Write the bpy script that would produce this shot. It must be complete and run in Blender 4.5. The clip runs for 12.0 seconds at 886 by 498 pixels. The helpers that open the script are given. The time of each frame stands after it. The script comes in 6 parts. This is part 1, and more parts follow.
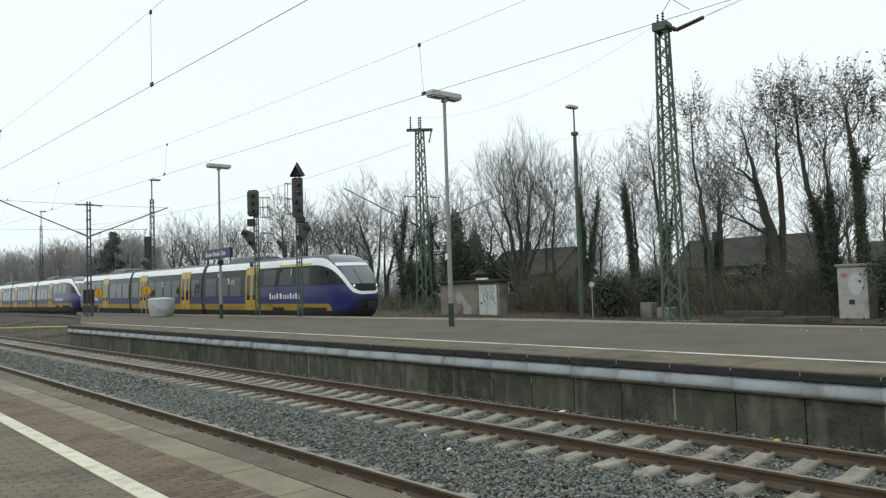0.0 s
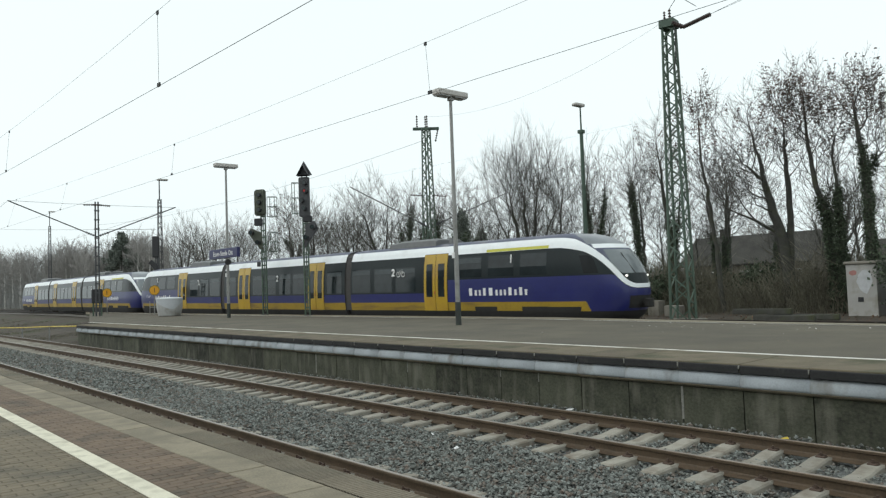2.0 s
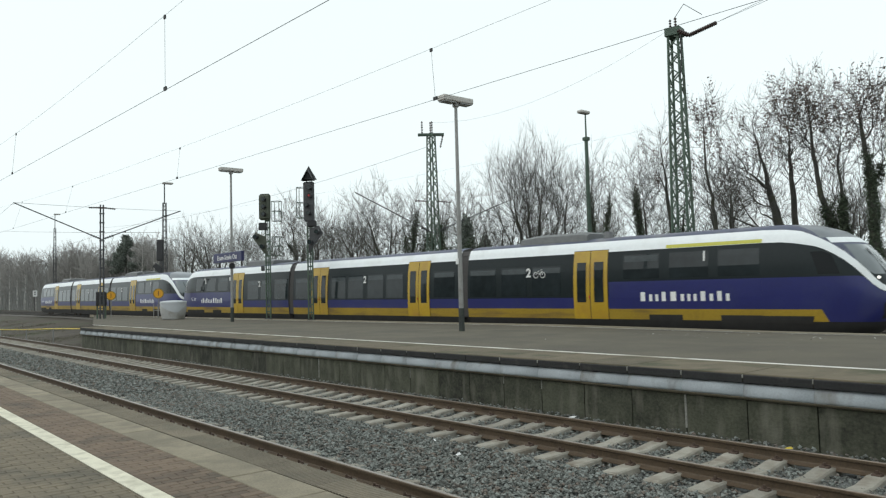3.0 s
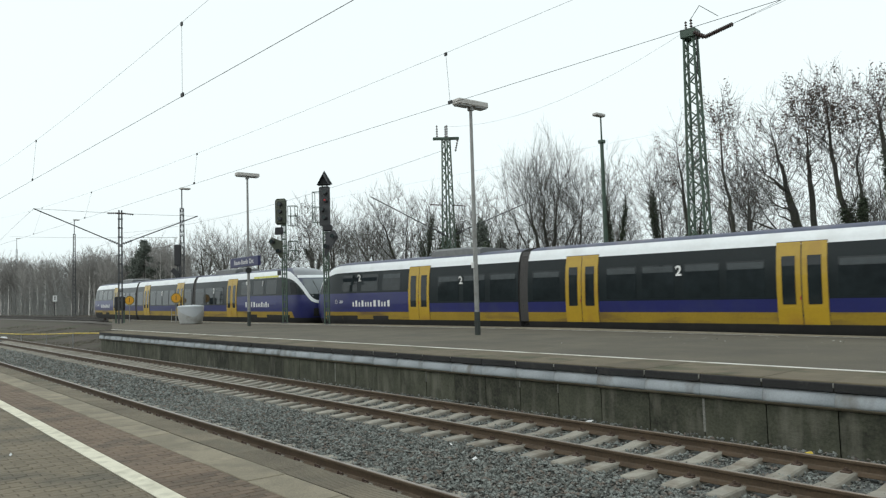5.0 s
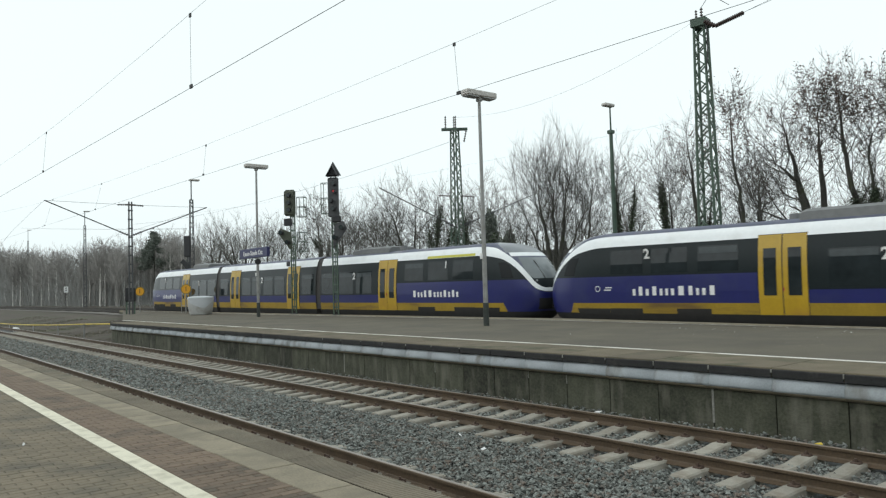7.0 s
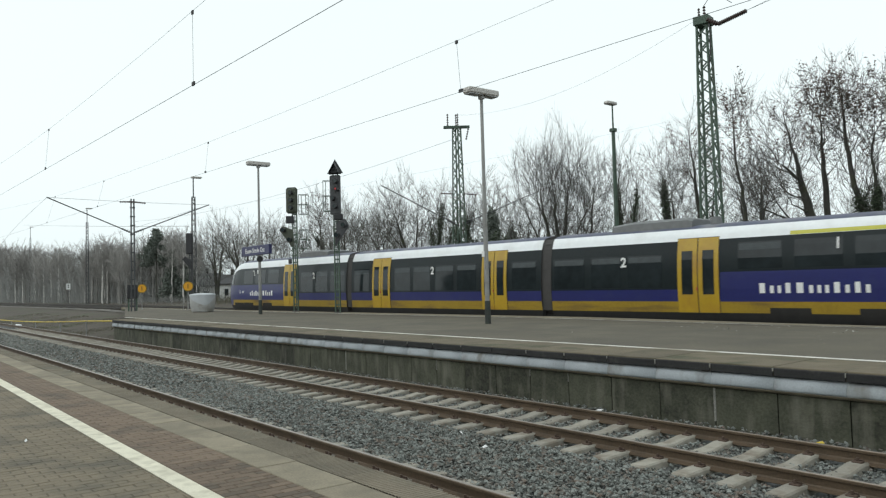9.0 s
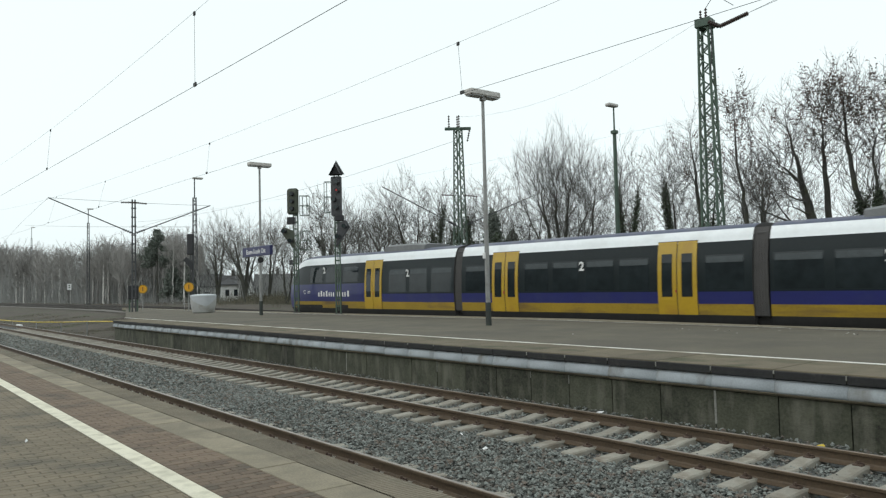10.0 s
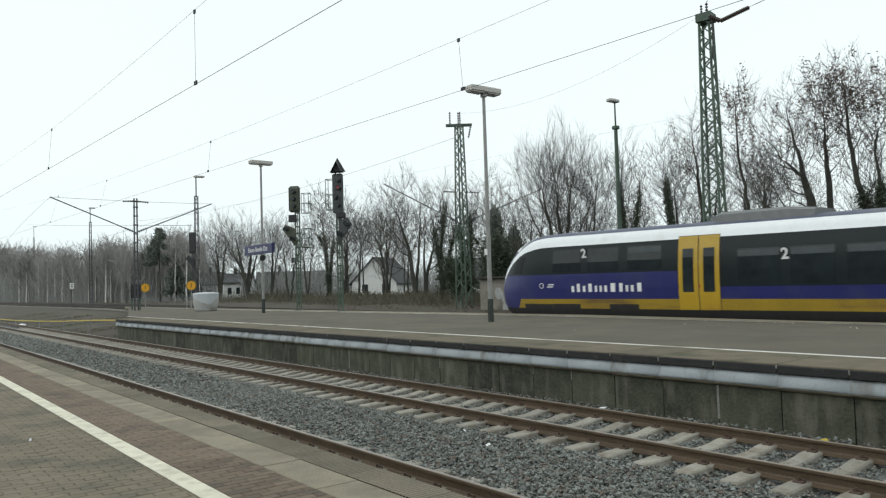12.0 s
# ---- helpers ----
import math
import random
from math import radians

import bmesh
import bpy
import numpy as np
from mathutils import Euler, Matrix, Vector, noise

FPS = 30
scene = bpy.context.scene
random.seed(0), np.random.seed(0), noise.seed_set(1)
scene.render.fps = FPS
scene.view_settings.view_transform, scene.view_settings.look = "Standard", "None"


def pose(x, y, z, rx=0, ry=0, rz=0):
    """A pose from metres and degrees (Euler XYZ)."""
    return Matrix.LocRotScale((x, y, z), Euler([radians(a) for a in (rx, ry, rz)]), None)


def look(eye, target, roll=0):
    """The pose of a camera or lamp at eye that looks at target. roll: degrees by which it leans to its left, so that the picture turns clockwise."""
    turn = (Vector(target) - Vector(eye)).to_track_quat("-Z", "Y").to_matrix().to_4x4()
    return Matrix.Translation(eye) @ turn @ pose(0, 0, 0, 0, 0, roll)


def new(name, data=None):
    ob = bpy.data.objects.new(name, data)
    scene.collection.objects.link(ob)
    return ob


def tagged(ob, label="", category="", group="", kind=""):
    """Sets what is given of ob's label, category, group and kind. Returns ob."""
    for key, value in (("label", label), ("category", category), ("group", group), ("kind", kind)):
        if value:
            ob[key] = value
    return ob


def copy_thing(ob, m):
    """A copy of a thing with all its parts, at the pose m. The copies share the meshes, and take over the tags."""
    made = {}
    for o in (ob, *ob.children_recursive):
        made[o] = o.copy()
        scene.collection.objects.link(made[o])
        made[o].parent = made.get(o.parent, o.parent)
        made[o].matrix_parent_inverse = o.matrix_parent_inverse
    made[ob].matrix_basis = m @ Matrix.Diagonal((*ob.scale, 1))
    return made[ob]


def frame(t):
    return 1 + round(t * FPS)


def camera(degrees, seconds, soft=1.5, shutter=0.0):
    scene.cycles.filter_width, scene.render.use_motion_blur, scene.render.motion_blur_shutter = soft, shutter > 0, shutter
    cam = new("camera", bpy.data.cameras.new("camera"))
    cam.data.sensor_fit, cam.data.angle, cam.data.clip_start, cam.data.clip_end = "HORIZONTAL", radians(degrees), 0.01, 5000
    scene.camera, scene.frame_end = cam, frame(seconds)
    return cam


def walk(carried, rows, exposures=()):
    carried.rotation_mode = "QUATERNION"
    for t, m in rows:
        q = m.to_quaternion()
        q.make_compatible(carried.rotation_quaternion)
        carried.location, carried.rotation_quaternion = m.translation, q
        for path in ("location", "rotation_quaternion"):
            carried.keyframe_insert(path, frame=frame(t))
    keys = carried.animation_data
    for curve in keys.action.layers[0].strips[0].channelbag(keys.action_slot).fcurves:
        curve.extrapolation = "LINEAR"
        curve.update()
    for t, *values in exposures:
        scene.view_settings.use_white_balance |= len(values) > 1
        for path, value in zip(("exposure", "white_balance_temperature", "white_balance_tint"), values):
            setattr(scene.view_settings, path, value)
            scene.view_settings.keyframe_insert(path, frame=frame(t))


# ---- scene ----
EYE = (0.0, 0.0, 2.155)
cam = camera(61.04, 12.0, soft=1.25, shutter=0.2)
TURNS = (
    (0.0, 49.260, 2.922, 1.866), (0.5, 49.659, 3.263, 2.008), (1.0, 49.672, 3.300, 2.179), (1.5, 49.667, 2.969, 2.270),
    (2.0, 49.787, 2.842, 2.046), (2.5, 49.948, 2.995, 1.829), (3.0, 50.058, 3.301, 1.506), (4.8, 51.096, 3.317, 1.553),
    (5.0, 51.250, 3.624, 1.672), (5.5, 51.353, 3.353, 1.690), (6.0, 51.490, 3.097, 1.794), (6.5, 51.853, 2.970, 1.729),
    (7.0, 51.910, 2.953, 1.698), (9.0, 52.044, 2.793, 1.561), (9.5, 52.053, 2.837, 1.454), (10.0, 52.103, 2.910, 1.383),
    (10.5, 52.110, 2.846, 1.422), (11.0, 52.176, 2.657, 1.431), (11.5, 52.175, 2.516, 1.680), (12.0, 52.260, 2.665, 1.748))
walk(cam, [(t, pose(*EYE, 90 + p, r, y)) for t, y, p, r in TURNS])

# ---- world and light: a bright overcast winter sky ----
scene.view_settings.exposure = 0.0
world = bpy.data.worlds.new("overcast_sky")
scene.world = world
world.use_nodes = True
wn = world.node_tree.nodes
wl = world.node_tree.links
sky = wn.new("ShaderNodeTexSky")
sky.sky_type = "NISHITA"
sky.sun_disc = False
sky.sun_elevation = radians(38)
sky.sun_rotation = radians(200)
sky.air_density, sky.dust_density, sky.ozone_density = 1.0, 4.0, 1.0
grey = wn.new("ShaderNodeHueSaturation")
grey.inputs["Saturation"].default_value = 0.12
cloud = wn.new("ShaderNodeMixRGB")
cloud.inputs["Fac"].default_value = 0.8
cloud.inputs["Color2"].default_value = (6.9, 7.75, 7.8, 1)
wl.new(sky.outputs[0], grey.inputs["Color"])
wl.new(grey.outputs[0], cloud.inputs["Color1"])
wl.new(cloud.outputs[0], wn["Background"].inputs["Color"])
wn["Background"].inputs["Strength"].default_value = 0.15

sun_data = bpy.data.lights.new("sun", "SUN")
sun_data.energy = 0.35
sun_data.angle = radians(25)
sun_data.color = (1.0, 0.97, 0.92)
sun = new("sun", sun_data)
sun.matrix_world = look((0, 0, 50), (18, 30, 0))


# ---- materials ----
def shader(name, base, rough=0.8, metal=0.0, var=0.25, scale=4.0, fine=60.0, bump=0.15, bump_scale=None, tint=None,
           island=0.0, piece=0.0, coat=0.0, stain=None, stain_scale=0.6, stain_lo=0.52, stain_hi=0.72, spec=0.5, stretch=None):
    """A surface with broad and fine variation, bump and, where asked, stains and a tone of its own for each piece."""
    m = bpy.data.materials.new(name)
    m.use_nodes = True
    n, l = m.node_tree.nodes, m.node_tree.links
    b = n["Principled BSDF"]
    tc = n.new("ShaderNodeTexCoord")
    place = tc.outputs["Object"]
    if piece:
        # each piece shows another part of the pattern
        info, shift = n.new("ShaderNodeObjectInfo"), n.new("ShaderNodeVectorMath")
        shift.operation = "MULTIPLY_ADD"
        shift.inputs[1].default_value = (37.0, 37.0, 37.0)
        l.new(info.outputs["Random"], shift.inputs[0]); l.new(place, shift.inputs[2])
        place = shift.outputs[0]
    big, small = n.new("ShaderNodeTexNoise"), n.new("ShaderNodeTexNoise")
    big.inputs["Scale"].default_value, small.inputs["Scale"].default_value = scale, fine
    big.inputs["Detail"].default_value = small.inputs["Detail"].default_value = 4
    for q in (big, small):
        l.new(place, q.inputs["Vector"])
    add = n.new("ShaderNodeMath"); add.operation = "ADD"
    l.new(big.outputs["Fac"], add.inputs[0]); l.new(small.outputs["Fac"], add.inputs[1])
    total = add.outputs[0]
    for on, kind, out in ((island, "ShaderNodeNewGeometry", "Random Per Island"), (piece, "ShaderNodeObjectInfo", "Random")):
        if on:
            src = n.new(kind)
            mul = n.new("ShaderNodeMath"); mul.operation = "MULTIPLY_ADD"
            mul.inputs[1].default_value, mul.inputs[2].default_value = on * 2, -on
            l.new(src.outputs[out], mul.inputs[0])
            a2 = n.new("ShaderNodeMath"); a2.operation = "ADD"
            l.new(total, a2.inputs[0]); l.new(mul.outputs[0], a2.inputs[1])
            total = a2.outputs[0]
    ramp = n.new("ShaderNodeMapRange")
    ramp.inputs["From Min"].default_value, ramp.inputs["From Max"].default_value = 0.6, 1.4
    l.new(total, ramp.inputs["Value"])
    mix = n.new("ShaderNodeMixRGB")
    lo = tuple(c * (1 - var) for c in base)
    hi = tint if tint else tuple(min(1, c * (1 + var)) for c in base)
    mix.inputs["Color1"].default_value, mix.inputs["Color2"].default_value = (*lo, 1), (*hi, 1)
    l.new(ramp.outputs[0], mix.inputs["Fac"])
    col = mix.outputs[0]
    if stain:
        sn = n.new("ShaderNodeTexNoise")
        sn.inputs["Scale"].default_value, sn.inputs["Detail"].default_value = stain_scale, 6
        if stretch:
            mp = n.new("ShaderNodeMapping")
            mp.inputs["Scale"].default_value = stretch
            l.new(place, mp.inputs["Vector"])
            l.new(mp.outputs[0], sn.inputs["Vector"])
        else:
            l.new(place, sn.inputs["Vector"])
        sr = n.new("ShaderNodeMapRange")
        sr.inputs["From Min"].default_value, sr.inputs["From Max"].default_value = stain_lo, stain_hi
        l.new(sn.outputs["Fac"], sr.inputs["Value"])
        sm = n.new("ShaderNodeMixRGB")
        sm.inputs["Color2"].default_value = (*stain, 1)
        l.new(sr.outputs[0], sm.inputs["Fac"]); l.new(col, sm.inputs["Color1"])
        col = sm.outputs[0]
    l.new(col, b.inputs["Base Color"])
    b.inputs["Roughness"].default_value, b.inputs["Metallic"].default_value = rough, metal
    b.inputs["Specular IOR Level"].default_value = spec
    b.inputs["Coat Weight"].default_value = coat
    b.inputs["Coat Roughness"].default_value = 0.12
    if bump:
        bp = n.new("ShaderNodeBump")
        bp.inputs["Strength"].default_value, bp.inputs["Distance"].default_value = bump, 0.02
        src = small
        if bump_scale:
            src = n.new("ShaderNodeTexNoise")
            src.inputs["Scale"].default_value, src.inputs["Detail"].default_value = bump_scale, 5
            l.new(place, src.inputs["Vector"])
        l.new(src.outputs["Fac"], bp.inputs["Height"])
        l.new(bp.outputs[0], b.inputs["Normal"])
    return m


def glow(name, colour, strength):
    m = shader(name, colour, 0.4, bump=0)
    b = m.node_tree.nodes["Principled BSDF"]
    b.inputs["Emission Color"].default_value = (*colour, 1)
    b.inputs["Emission Strength"].default_value = strength
    return m


M = dict(
    soil=shader("soil", (0.061, 0.049, 0.036), 0.95, var=0.45, scale=0.7, fine=14, bump=0.6, stain=(0.05, 0.06, 0.025), stain_scale=0.25),
    ballast=shader("ballast_bed", (0.1, 0.104, 0.1), 0.9, var=0.5, scale=9, fine=38, bump=1.0, stain=(0.1, 0.085, 0.07), stain_scale=0.5),
    stone=shader("ballast_stone", (0.15, 0.155, 0.138), 0.85, var=0.5, scale=6, fine=60, bump=0.3, island=0.6, tint=(0.225, 0.24, 0.222), stain=(0.165, 0.132, 0.108), stain_scale=9, stain_lo=0.52, stain_hi=0.66),
    old_stone=shader("rusty_ballast", (0.12, 0.11, 0.095), 0.92, var=0.4, scale=1.5, fine=25, bump=0.8),
    rail=shader("rusty_rail", (0.088, 0.06, 0.036), 0.65, metal=0.15, var=0.35, scale=3, fine=40, bump=0.1),
    railhead=shader("worn_rail_head", (0.26, 0.22, 0.185), 0.35, metal=0.75, var=0.25, scale=2, fine=30, bump=0.03),
    sleeper=shader("concrete_sleeper", (0.265, 0.246, 0.206), 0.85, var=0.2, scale=5, fine=50, bump=0.2, piece=0.3, stain=(0.165, 0.135, 0.102), stain_scale=4.5, stain_lo=0.48, stain_hi=0.75),
    clip=shader("rusty_clip", (0.09, 0.06, 0.045), 0.7, metal=0.4, bump=0.1),
    asphalt=shader("platform_asphalt", (0.1, 0.087, 0.062), 0.9, var=0.3, scale=0.9, fine=70, bump=0.35, stain=(0.073, 0.064, 0.048), stain_scale=0.55, stain_lo=0.45, stain_hi=0.75),
    mossy=shader("mossy_platform_edge", (0.125, 0.103, 0.068), 0.92, var=0.3, scale=2, fine=60, bump=0.4, stain=(0.06, 0.06, 0.03), stain_scale=1.4, piece=0.2),
    fascia=shader("dark_edge_strip", (0.022, 0.022, 0.022), 0.85, var=0.4, scale=3, fine=30, bump=0.2, piece=0.1, stain=(0.06, 0.055, 0.05), stain_scale=4, stain_lo=0.6, stain_hi=0.8),
    ledge=shader("pale_concrete_ledge", (0.37, 0.4, 0.42), 0.9, var=0.14, scale=2.5, fine=40, bump=0.12, piece=0.1, stain=(0.15, 0.138, 0.105), stain_scale=2.8, stain_lo=0.53, stain_hi=0.8, stretch=(1, 1, 0.6), spec=0.2),
    wall=shader("mossy_wall_panel", (0.055, 0.057, 0.039), 0.92, var=0.65, scale=3.2, fine=22, bump=0.6, piece=0.25, stain=(0.165, 0.16, 0.125), stain_scale=3.4, stain_lo=0.5, stain_hi=0.8, stretch=(1.3, 1, 0.3)),
    line=shader("white_line_paint", (0.64, 0.605, 0.48), 0.75, var=0.12, scale=5, fine=60, bump=0.2, piece=0.1, stain=(0.4, 0.37, 0.28), stain_scale=6, stain_lo=0.47, stain_hi=0.78),
    thin_line=shader("worn_white_line", (0.62, 0.6, 0.55), 0.8, var=0.2, scale=3, fine=40, bump=0.1, stain=(0.3, 0.27, 0.22), stain_scale=1.2, stain_lo=0.5, stain_hi=0.65),
    paver_red=shader("brown_paver", (0.134, 0.097, 0.068), 0.88, var=0.28, scale=1.2, fine=70, bump=0.25, island=0.3, piece=0.3, stain=(0.08, 0.066, 0.048), stain_scale=1.5),
    paver_grey=shader("grey_paver", (0.15, 0.124, 0.086), 0.9, var=0.22, scale=0.9, fine=80, bump=0.25, island=0.2, piece=0.2, stain=(0.085, 0.077, 0.058), stain_scale=1.2),
    joint=shader("joint_sand", (0.1, 0.086, 0.062), 0.95, var=0.3, fine=50),
    kerb=shader("concrete_edge_slab", (0.232, 0.2, 0.142), 0.88, var=0.28, scale=3, fine=60, bump=0.3, piece=0.22, stain=(0.155, 0.134, 0.096), stain_scale=3.5, stain_lo=0.48, stain_hi=0.75),
    ribbed=shader("ribbed_edge_slab", (0.165, 0.14, 0.102), 0.9, var=0.3, scale=3, fine=60, bump=0.25, piece=0.25, stain=(0.13, 0.12, 0.09), stain_scale=2),
    galv=shader("grey_galvanised_steel", (0.3, 0.3, 0.29), 0.55, metal=0.35, var=0.18, scale=2, fine=30, bump=0.04, stain=(0.2, 0.19, 0.17), stain_scale=2.5),
    foot=shader("dark_foot_paint", (0.05, 0.056, 0.052), 0.75, var=0.4, scale=3, fine=30, bump=0.06, stain=(0.06, 0.075, 0.05), stain_scale=4, spec=0.3),
    lamp_body=shader("pale_lamp_housing", (0.5, 0.48, 0.45), 0.55, var=0.15, bump=0.03, stain=(0.3, 0.28, 0.25), stain_scale=4),
    lamp_glass=shader("lamp_diffuser", (0.35, 0.36, 0.36), 0.25, bump=0),
    green=shader("green_steel", (0.055, 0.09, 0.065), 0.6, var=0.3, scale=2, fine=30, bump=0.06, stain=(0.03, 0.045, 0.032), stain_scale=1.5),
    green_pale=shader("pale_green_steel", (0.075, 0.115, 0.085), 0.6, var=0.25, scale=2, fine=30, bump=0.06, stain=(0.07, 0.085, 0.06), stain_scale=1.8),
    dark=shader("dark_grey_steel", (0.06, 0.062, 0.065), 0.6, var=0.3, fine=30, bump=0.05),
    black=shader("black_signal_shield", (0.02, 0.02, 0.022), 0.5, var=0.3, bump=0.03),
    moss_signal=shader("algae_signal_hood", (0.075, 0.085, 0.062), 0.7, var=0.35, bump=0.1),
    red=glow("red_signal_lamp", (0.4, 0.02, 0.02), 0.12),
    lens=shader("unlit_signal_lens", (0.02, 0.03, 0.03), 0.15, bump=0),
    wire=shader("wire", (0.03, 0.03, 0.03), 0.6, bump=0),
    insulator=shader("brown_insulator", (0.05, 0.03, 0.025), 0.35, bump=0),
    sign_blue=shader("blue_sign", (0.014, 0.017, 0.085), 0.4, var=0.08, bump=0),
    white=shader("white_marking", (0.75, 0.75, 0.74), 0.5, var=0.06, bump=0),
    yellow_sign=shader("orange_sign", (0.75, 0.36, 0.02), 0.45, var=0.08, bump=0),
    yellow_pipe=shader("yellow_pipe", (0.62, 0.46, 0.06), 0.6, var=0.15, bump=0.05, stain=(0.3, 0.25, 0.1), stain_scale=3),
    plaster=shader("grey_bin_plastic", (0.42, 0.42, 0.41), 0.7, var=0.12, bump=0.06, stain=(0.28, 0.27, 0.24), stain_scale=2),
    bin_lid=shader("pale_bin_lid", (0.47, 0.49, 0.51), 0.5, var=0.06, bump=0.02),
    concrete=shader("weathered_concrete", (0.21, 0.195, 0.165), 0.9, var=0.25, scale=1.5, fine=30, bump=0.25, stain=(0.11, 0.1, 0.08), stain_scale=0.9),
    shed_door=shader("pale_steel_door", (0.5, 0.54, 0.53), 0.55, var=0.1, bump=0.05, stain=(0.36, 0.37, 0.36), stain_scale=2),
    paint_dark=shader("dark_spray_paint", (0.035, 0.035, 0.04), 0.6, bump=0),
    paint_pale=shader("pale_spray_paint", (0.32, 0.33, 0.32), 0.7, bump=0),
    paint_wall=shader("chalky_spray_paint", (0.46, 0.47, 0.48), 0.8, bump=0),
    paint_red=shader("faded_red_paint", (0.34, 0.16, 0.14), 0.8, bump=0),
    bark=shader("winter_bark", (0.064, 0.063, 0.054), 0.95, var=0.4, scale=3, fine=30, bump=0.5, stain=(0.06, 0.065, 0.035), stain_scale=1.2),
    twig=shader("brown_twigs", (0.088, 0.086, 0.078), 0.95, var=0.35, scale=1, fine=12, bump=0),
    birch=shader("pale_birch_bark", (0.55, 0.53, 0.5), 0.9, var=0.45, scale=2, fine=14, bump=0.2),
    # twigs of the far wood, with the air's haze put into their colour
    wood_twig=shader("hazed_wood_twigs", (0.262, 0.25, 0.235), 0.95, var=0.35, scale=0.12, fine=2, bump=0, piece=0.25),
    # far tracks' sleepers and rails: shade is put into these dark colours
    shade_sleeper=shader("shade_dark_sleeper", (0.042, 0.036, 0.03), 0.9, var=0.4, scale=2, fine=20, bump=0.3),
    shaded_rail=shader("shade_dark_rail", (0.04, 0.032, 0.026), 0.6, metal=0.15, var=0.35, scale=3, fine=40, bump=0.1),
    # farthest twigs, paler and greyer than near ones in place of haze
    far_twig=shader("hazed_far_twigs", (0.29, 0.29, 0.278), 0.95, var=0.3, scale=0.3, fine=4, bump=0),
    seed=shader("dry_seed_clusters", (0.115, 0.086, 0.072), 0.95, var=0.4, scale=2, fine=12, bump=0.2, island=0.3),
    ivy=shader("ivy_leaf", (0.052, 0.07, 0.041), 0.85, var=0.5, scale=2, fine=14, bump=0.1, island=0.45),
    conifer=shader("conifer_needles", (0.145, 0.165, 0.14), 0.8, var=0.4, scale=2, fine=14, bump=0.1, island=0.4),
    scrub=shader("dry_scrub", (0.145, 0.135, 0.098), 0.95, var=0.45, scale=0.6, fine=8, bump=0, island=0.4),
    leaf_litter=shader("leaf_litter", (0.11, 0.07, 0.045), 0.95, var=0.4, scale=2, fine=14, bump=0, island=0.4),
    render_white=shader("white_render", (0.74, 0.74, 0.72), 0.9, var=0.1, bump=0.1),
    render_beige=shader("beige_render", (0.13, 0.118, 0.096), 0.9, var=0.15, bump=0.1),
    roof_brown=shader("brown_roof_tiles", (0.038, 0.036, 0.031), 0.9, var=0.55, scale=0.7, fine=8, bump=0.4),
    roof_grey=shader("grey_roof_tiles", (0.07, 0.07, 0.072), 0.9, var=0.25, scale=1, fine=8, bump=0.4),
    pane=shader("house_pane", (0.03, 0.035, 0.04), 0.1, bump=0),
    # train paint
    t_blue=shader("deep_blue_paint", (0.0085, 0.0125, 0.108), 0.38, var=0.14, scale=1, fine=12, bump=0.01, coat=0.22, stain=(0.02, 0.026, 0.105), stain_scale=0.7),
    t_yellow=shader("yellow_paint", (0.43, 0.272, 0.012), 0.4, var=0.1, scale=1, fine=12, bump=0.01, coat=0.2, stain=(0.36, 0.2, 0.02), stain_scale=1.2),
    t_skirt=shader("grimy_yellow_skirt", (0.3, 0.196, 0.012), 0.5, var=0.2, scale=1, fine=12, bump=0.02, stain=(0.12, 0.07, 0.025), stain_scale=1.1, stain_lo=0.48, stain_hi=0.7, stretch=(0.35, 1, 2.5)),
    t_dark=shader("dark_window_band", (0.0135, 0.0195, 0.021), 0.28, var=0.15, scale=0.7, fine=8, bump=0, spec=0.2),
    t_white=shader("white_cantrail_paint", (0.8, 0.83, 0.84), 0.4, var=0.06, scale=1, fine=10, bump=0.01, stain=(0.7, 0.72, 0.72), stain_scale=1),
    t_lime=shader("lime_class_stripe", (0.5, 0.48, 0.05), 0.4, var=0.08, bump=0),
    t_roof=shader("dusty_blue_roof", (0.075, 0.085, 0.13), 0.6, var=0.2, scale=1, fine=12, bump=0.03, stain=(0.16, 0.16, 0.18), stain_scale=0.8),
    t_box=shader("grey_roof_unit", (0.16, 0.165, 0.165), 0.65, var=0.2, bump=0.04),
    t_under=shader("black_underframe", (0.018, 0.017, 0.016), 0.85, var=0.4, bump=0.1),
    t_bellow=shader("grey_rubber_bellows", (0.055, 0.052, 0.05), 0.75, var=0.25, bump=0.05),
    t_glass=shader("tinted_pane", (0.02, 0.026, 0.028), 0.05, bump=0, var=0.4, scale=0.9, fine=3, spec=0.31),
    # part of the sky's reflection is put into this pale base colour
    t_screen=shader("windscreen_glass", (0.15, 0.17, 0.178), 0.08, bump=0, var=0.1, coat=0.6),
)


# ---- mesh helpers ----
def mesh_from(name, verts, faces, smooth=False):
    me = bpy.data.meshes.new(name)
    me.from_pydata([tuple(map(float, v)) for v in verts], [], [tuple(map(int, f)) for f in faces])
    if smooth:
        me.shade_smooth()
    return me


def part(name, geo, material, parent=None, label=""):
    """Links a bmesh, a mesh or a (verts, faces) pair as one object, under parent where there is one."""
    if isinstance(geo, bmesh.types.BMesh):
        me = bpy.data.meshes.new(name)
        geo.to_mesh(me)
        geo.free()
    elif isinstance(geo, tuple):
        me = mesh_from(name, *geo)
    else:
        me = geo
    if material is not None and not me.materials:
        me.materials.append(material)
    ob = new(name, me)
    if parent is not None:
        ob.parent = parent
    if label:
        ob["label"] = label
    return ob


def thing(name, m, label, category, group="", kind=""):
    ob = new(name)
    ob.matrix_basis = m
    ob.empty_display_size = 0.2
    return tagged(ob, label, category, group, kind)


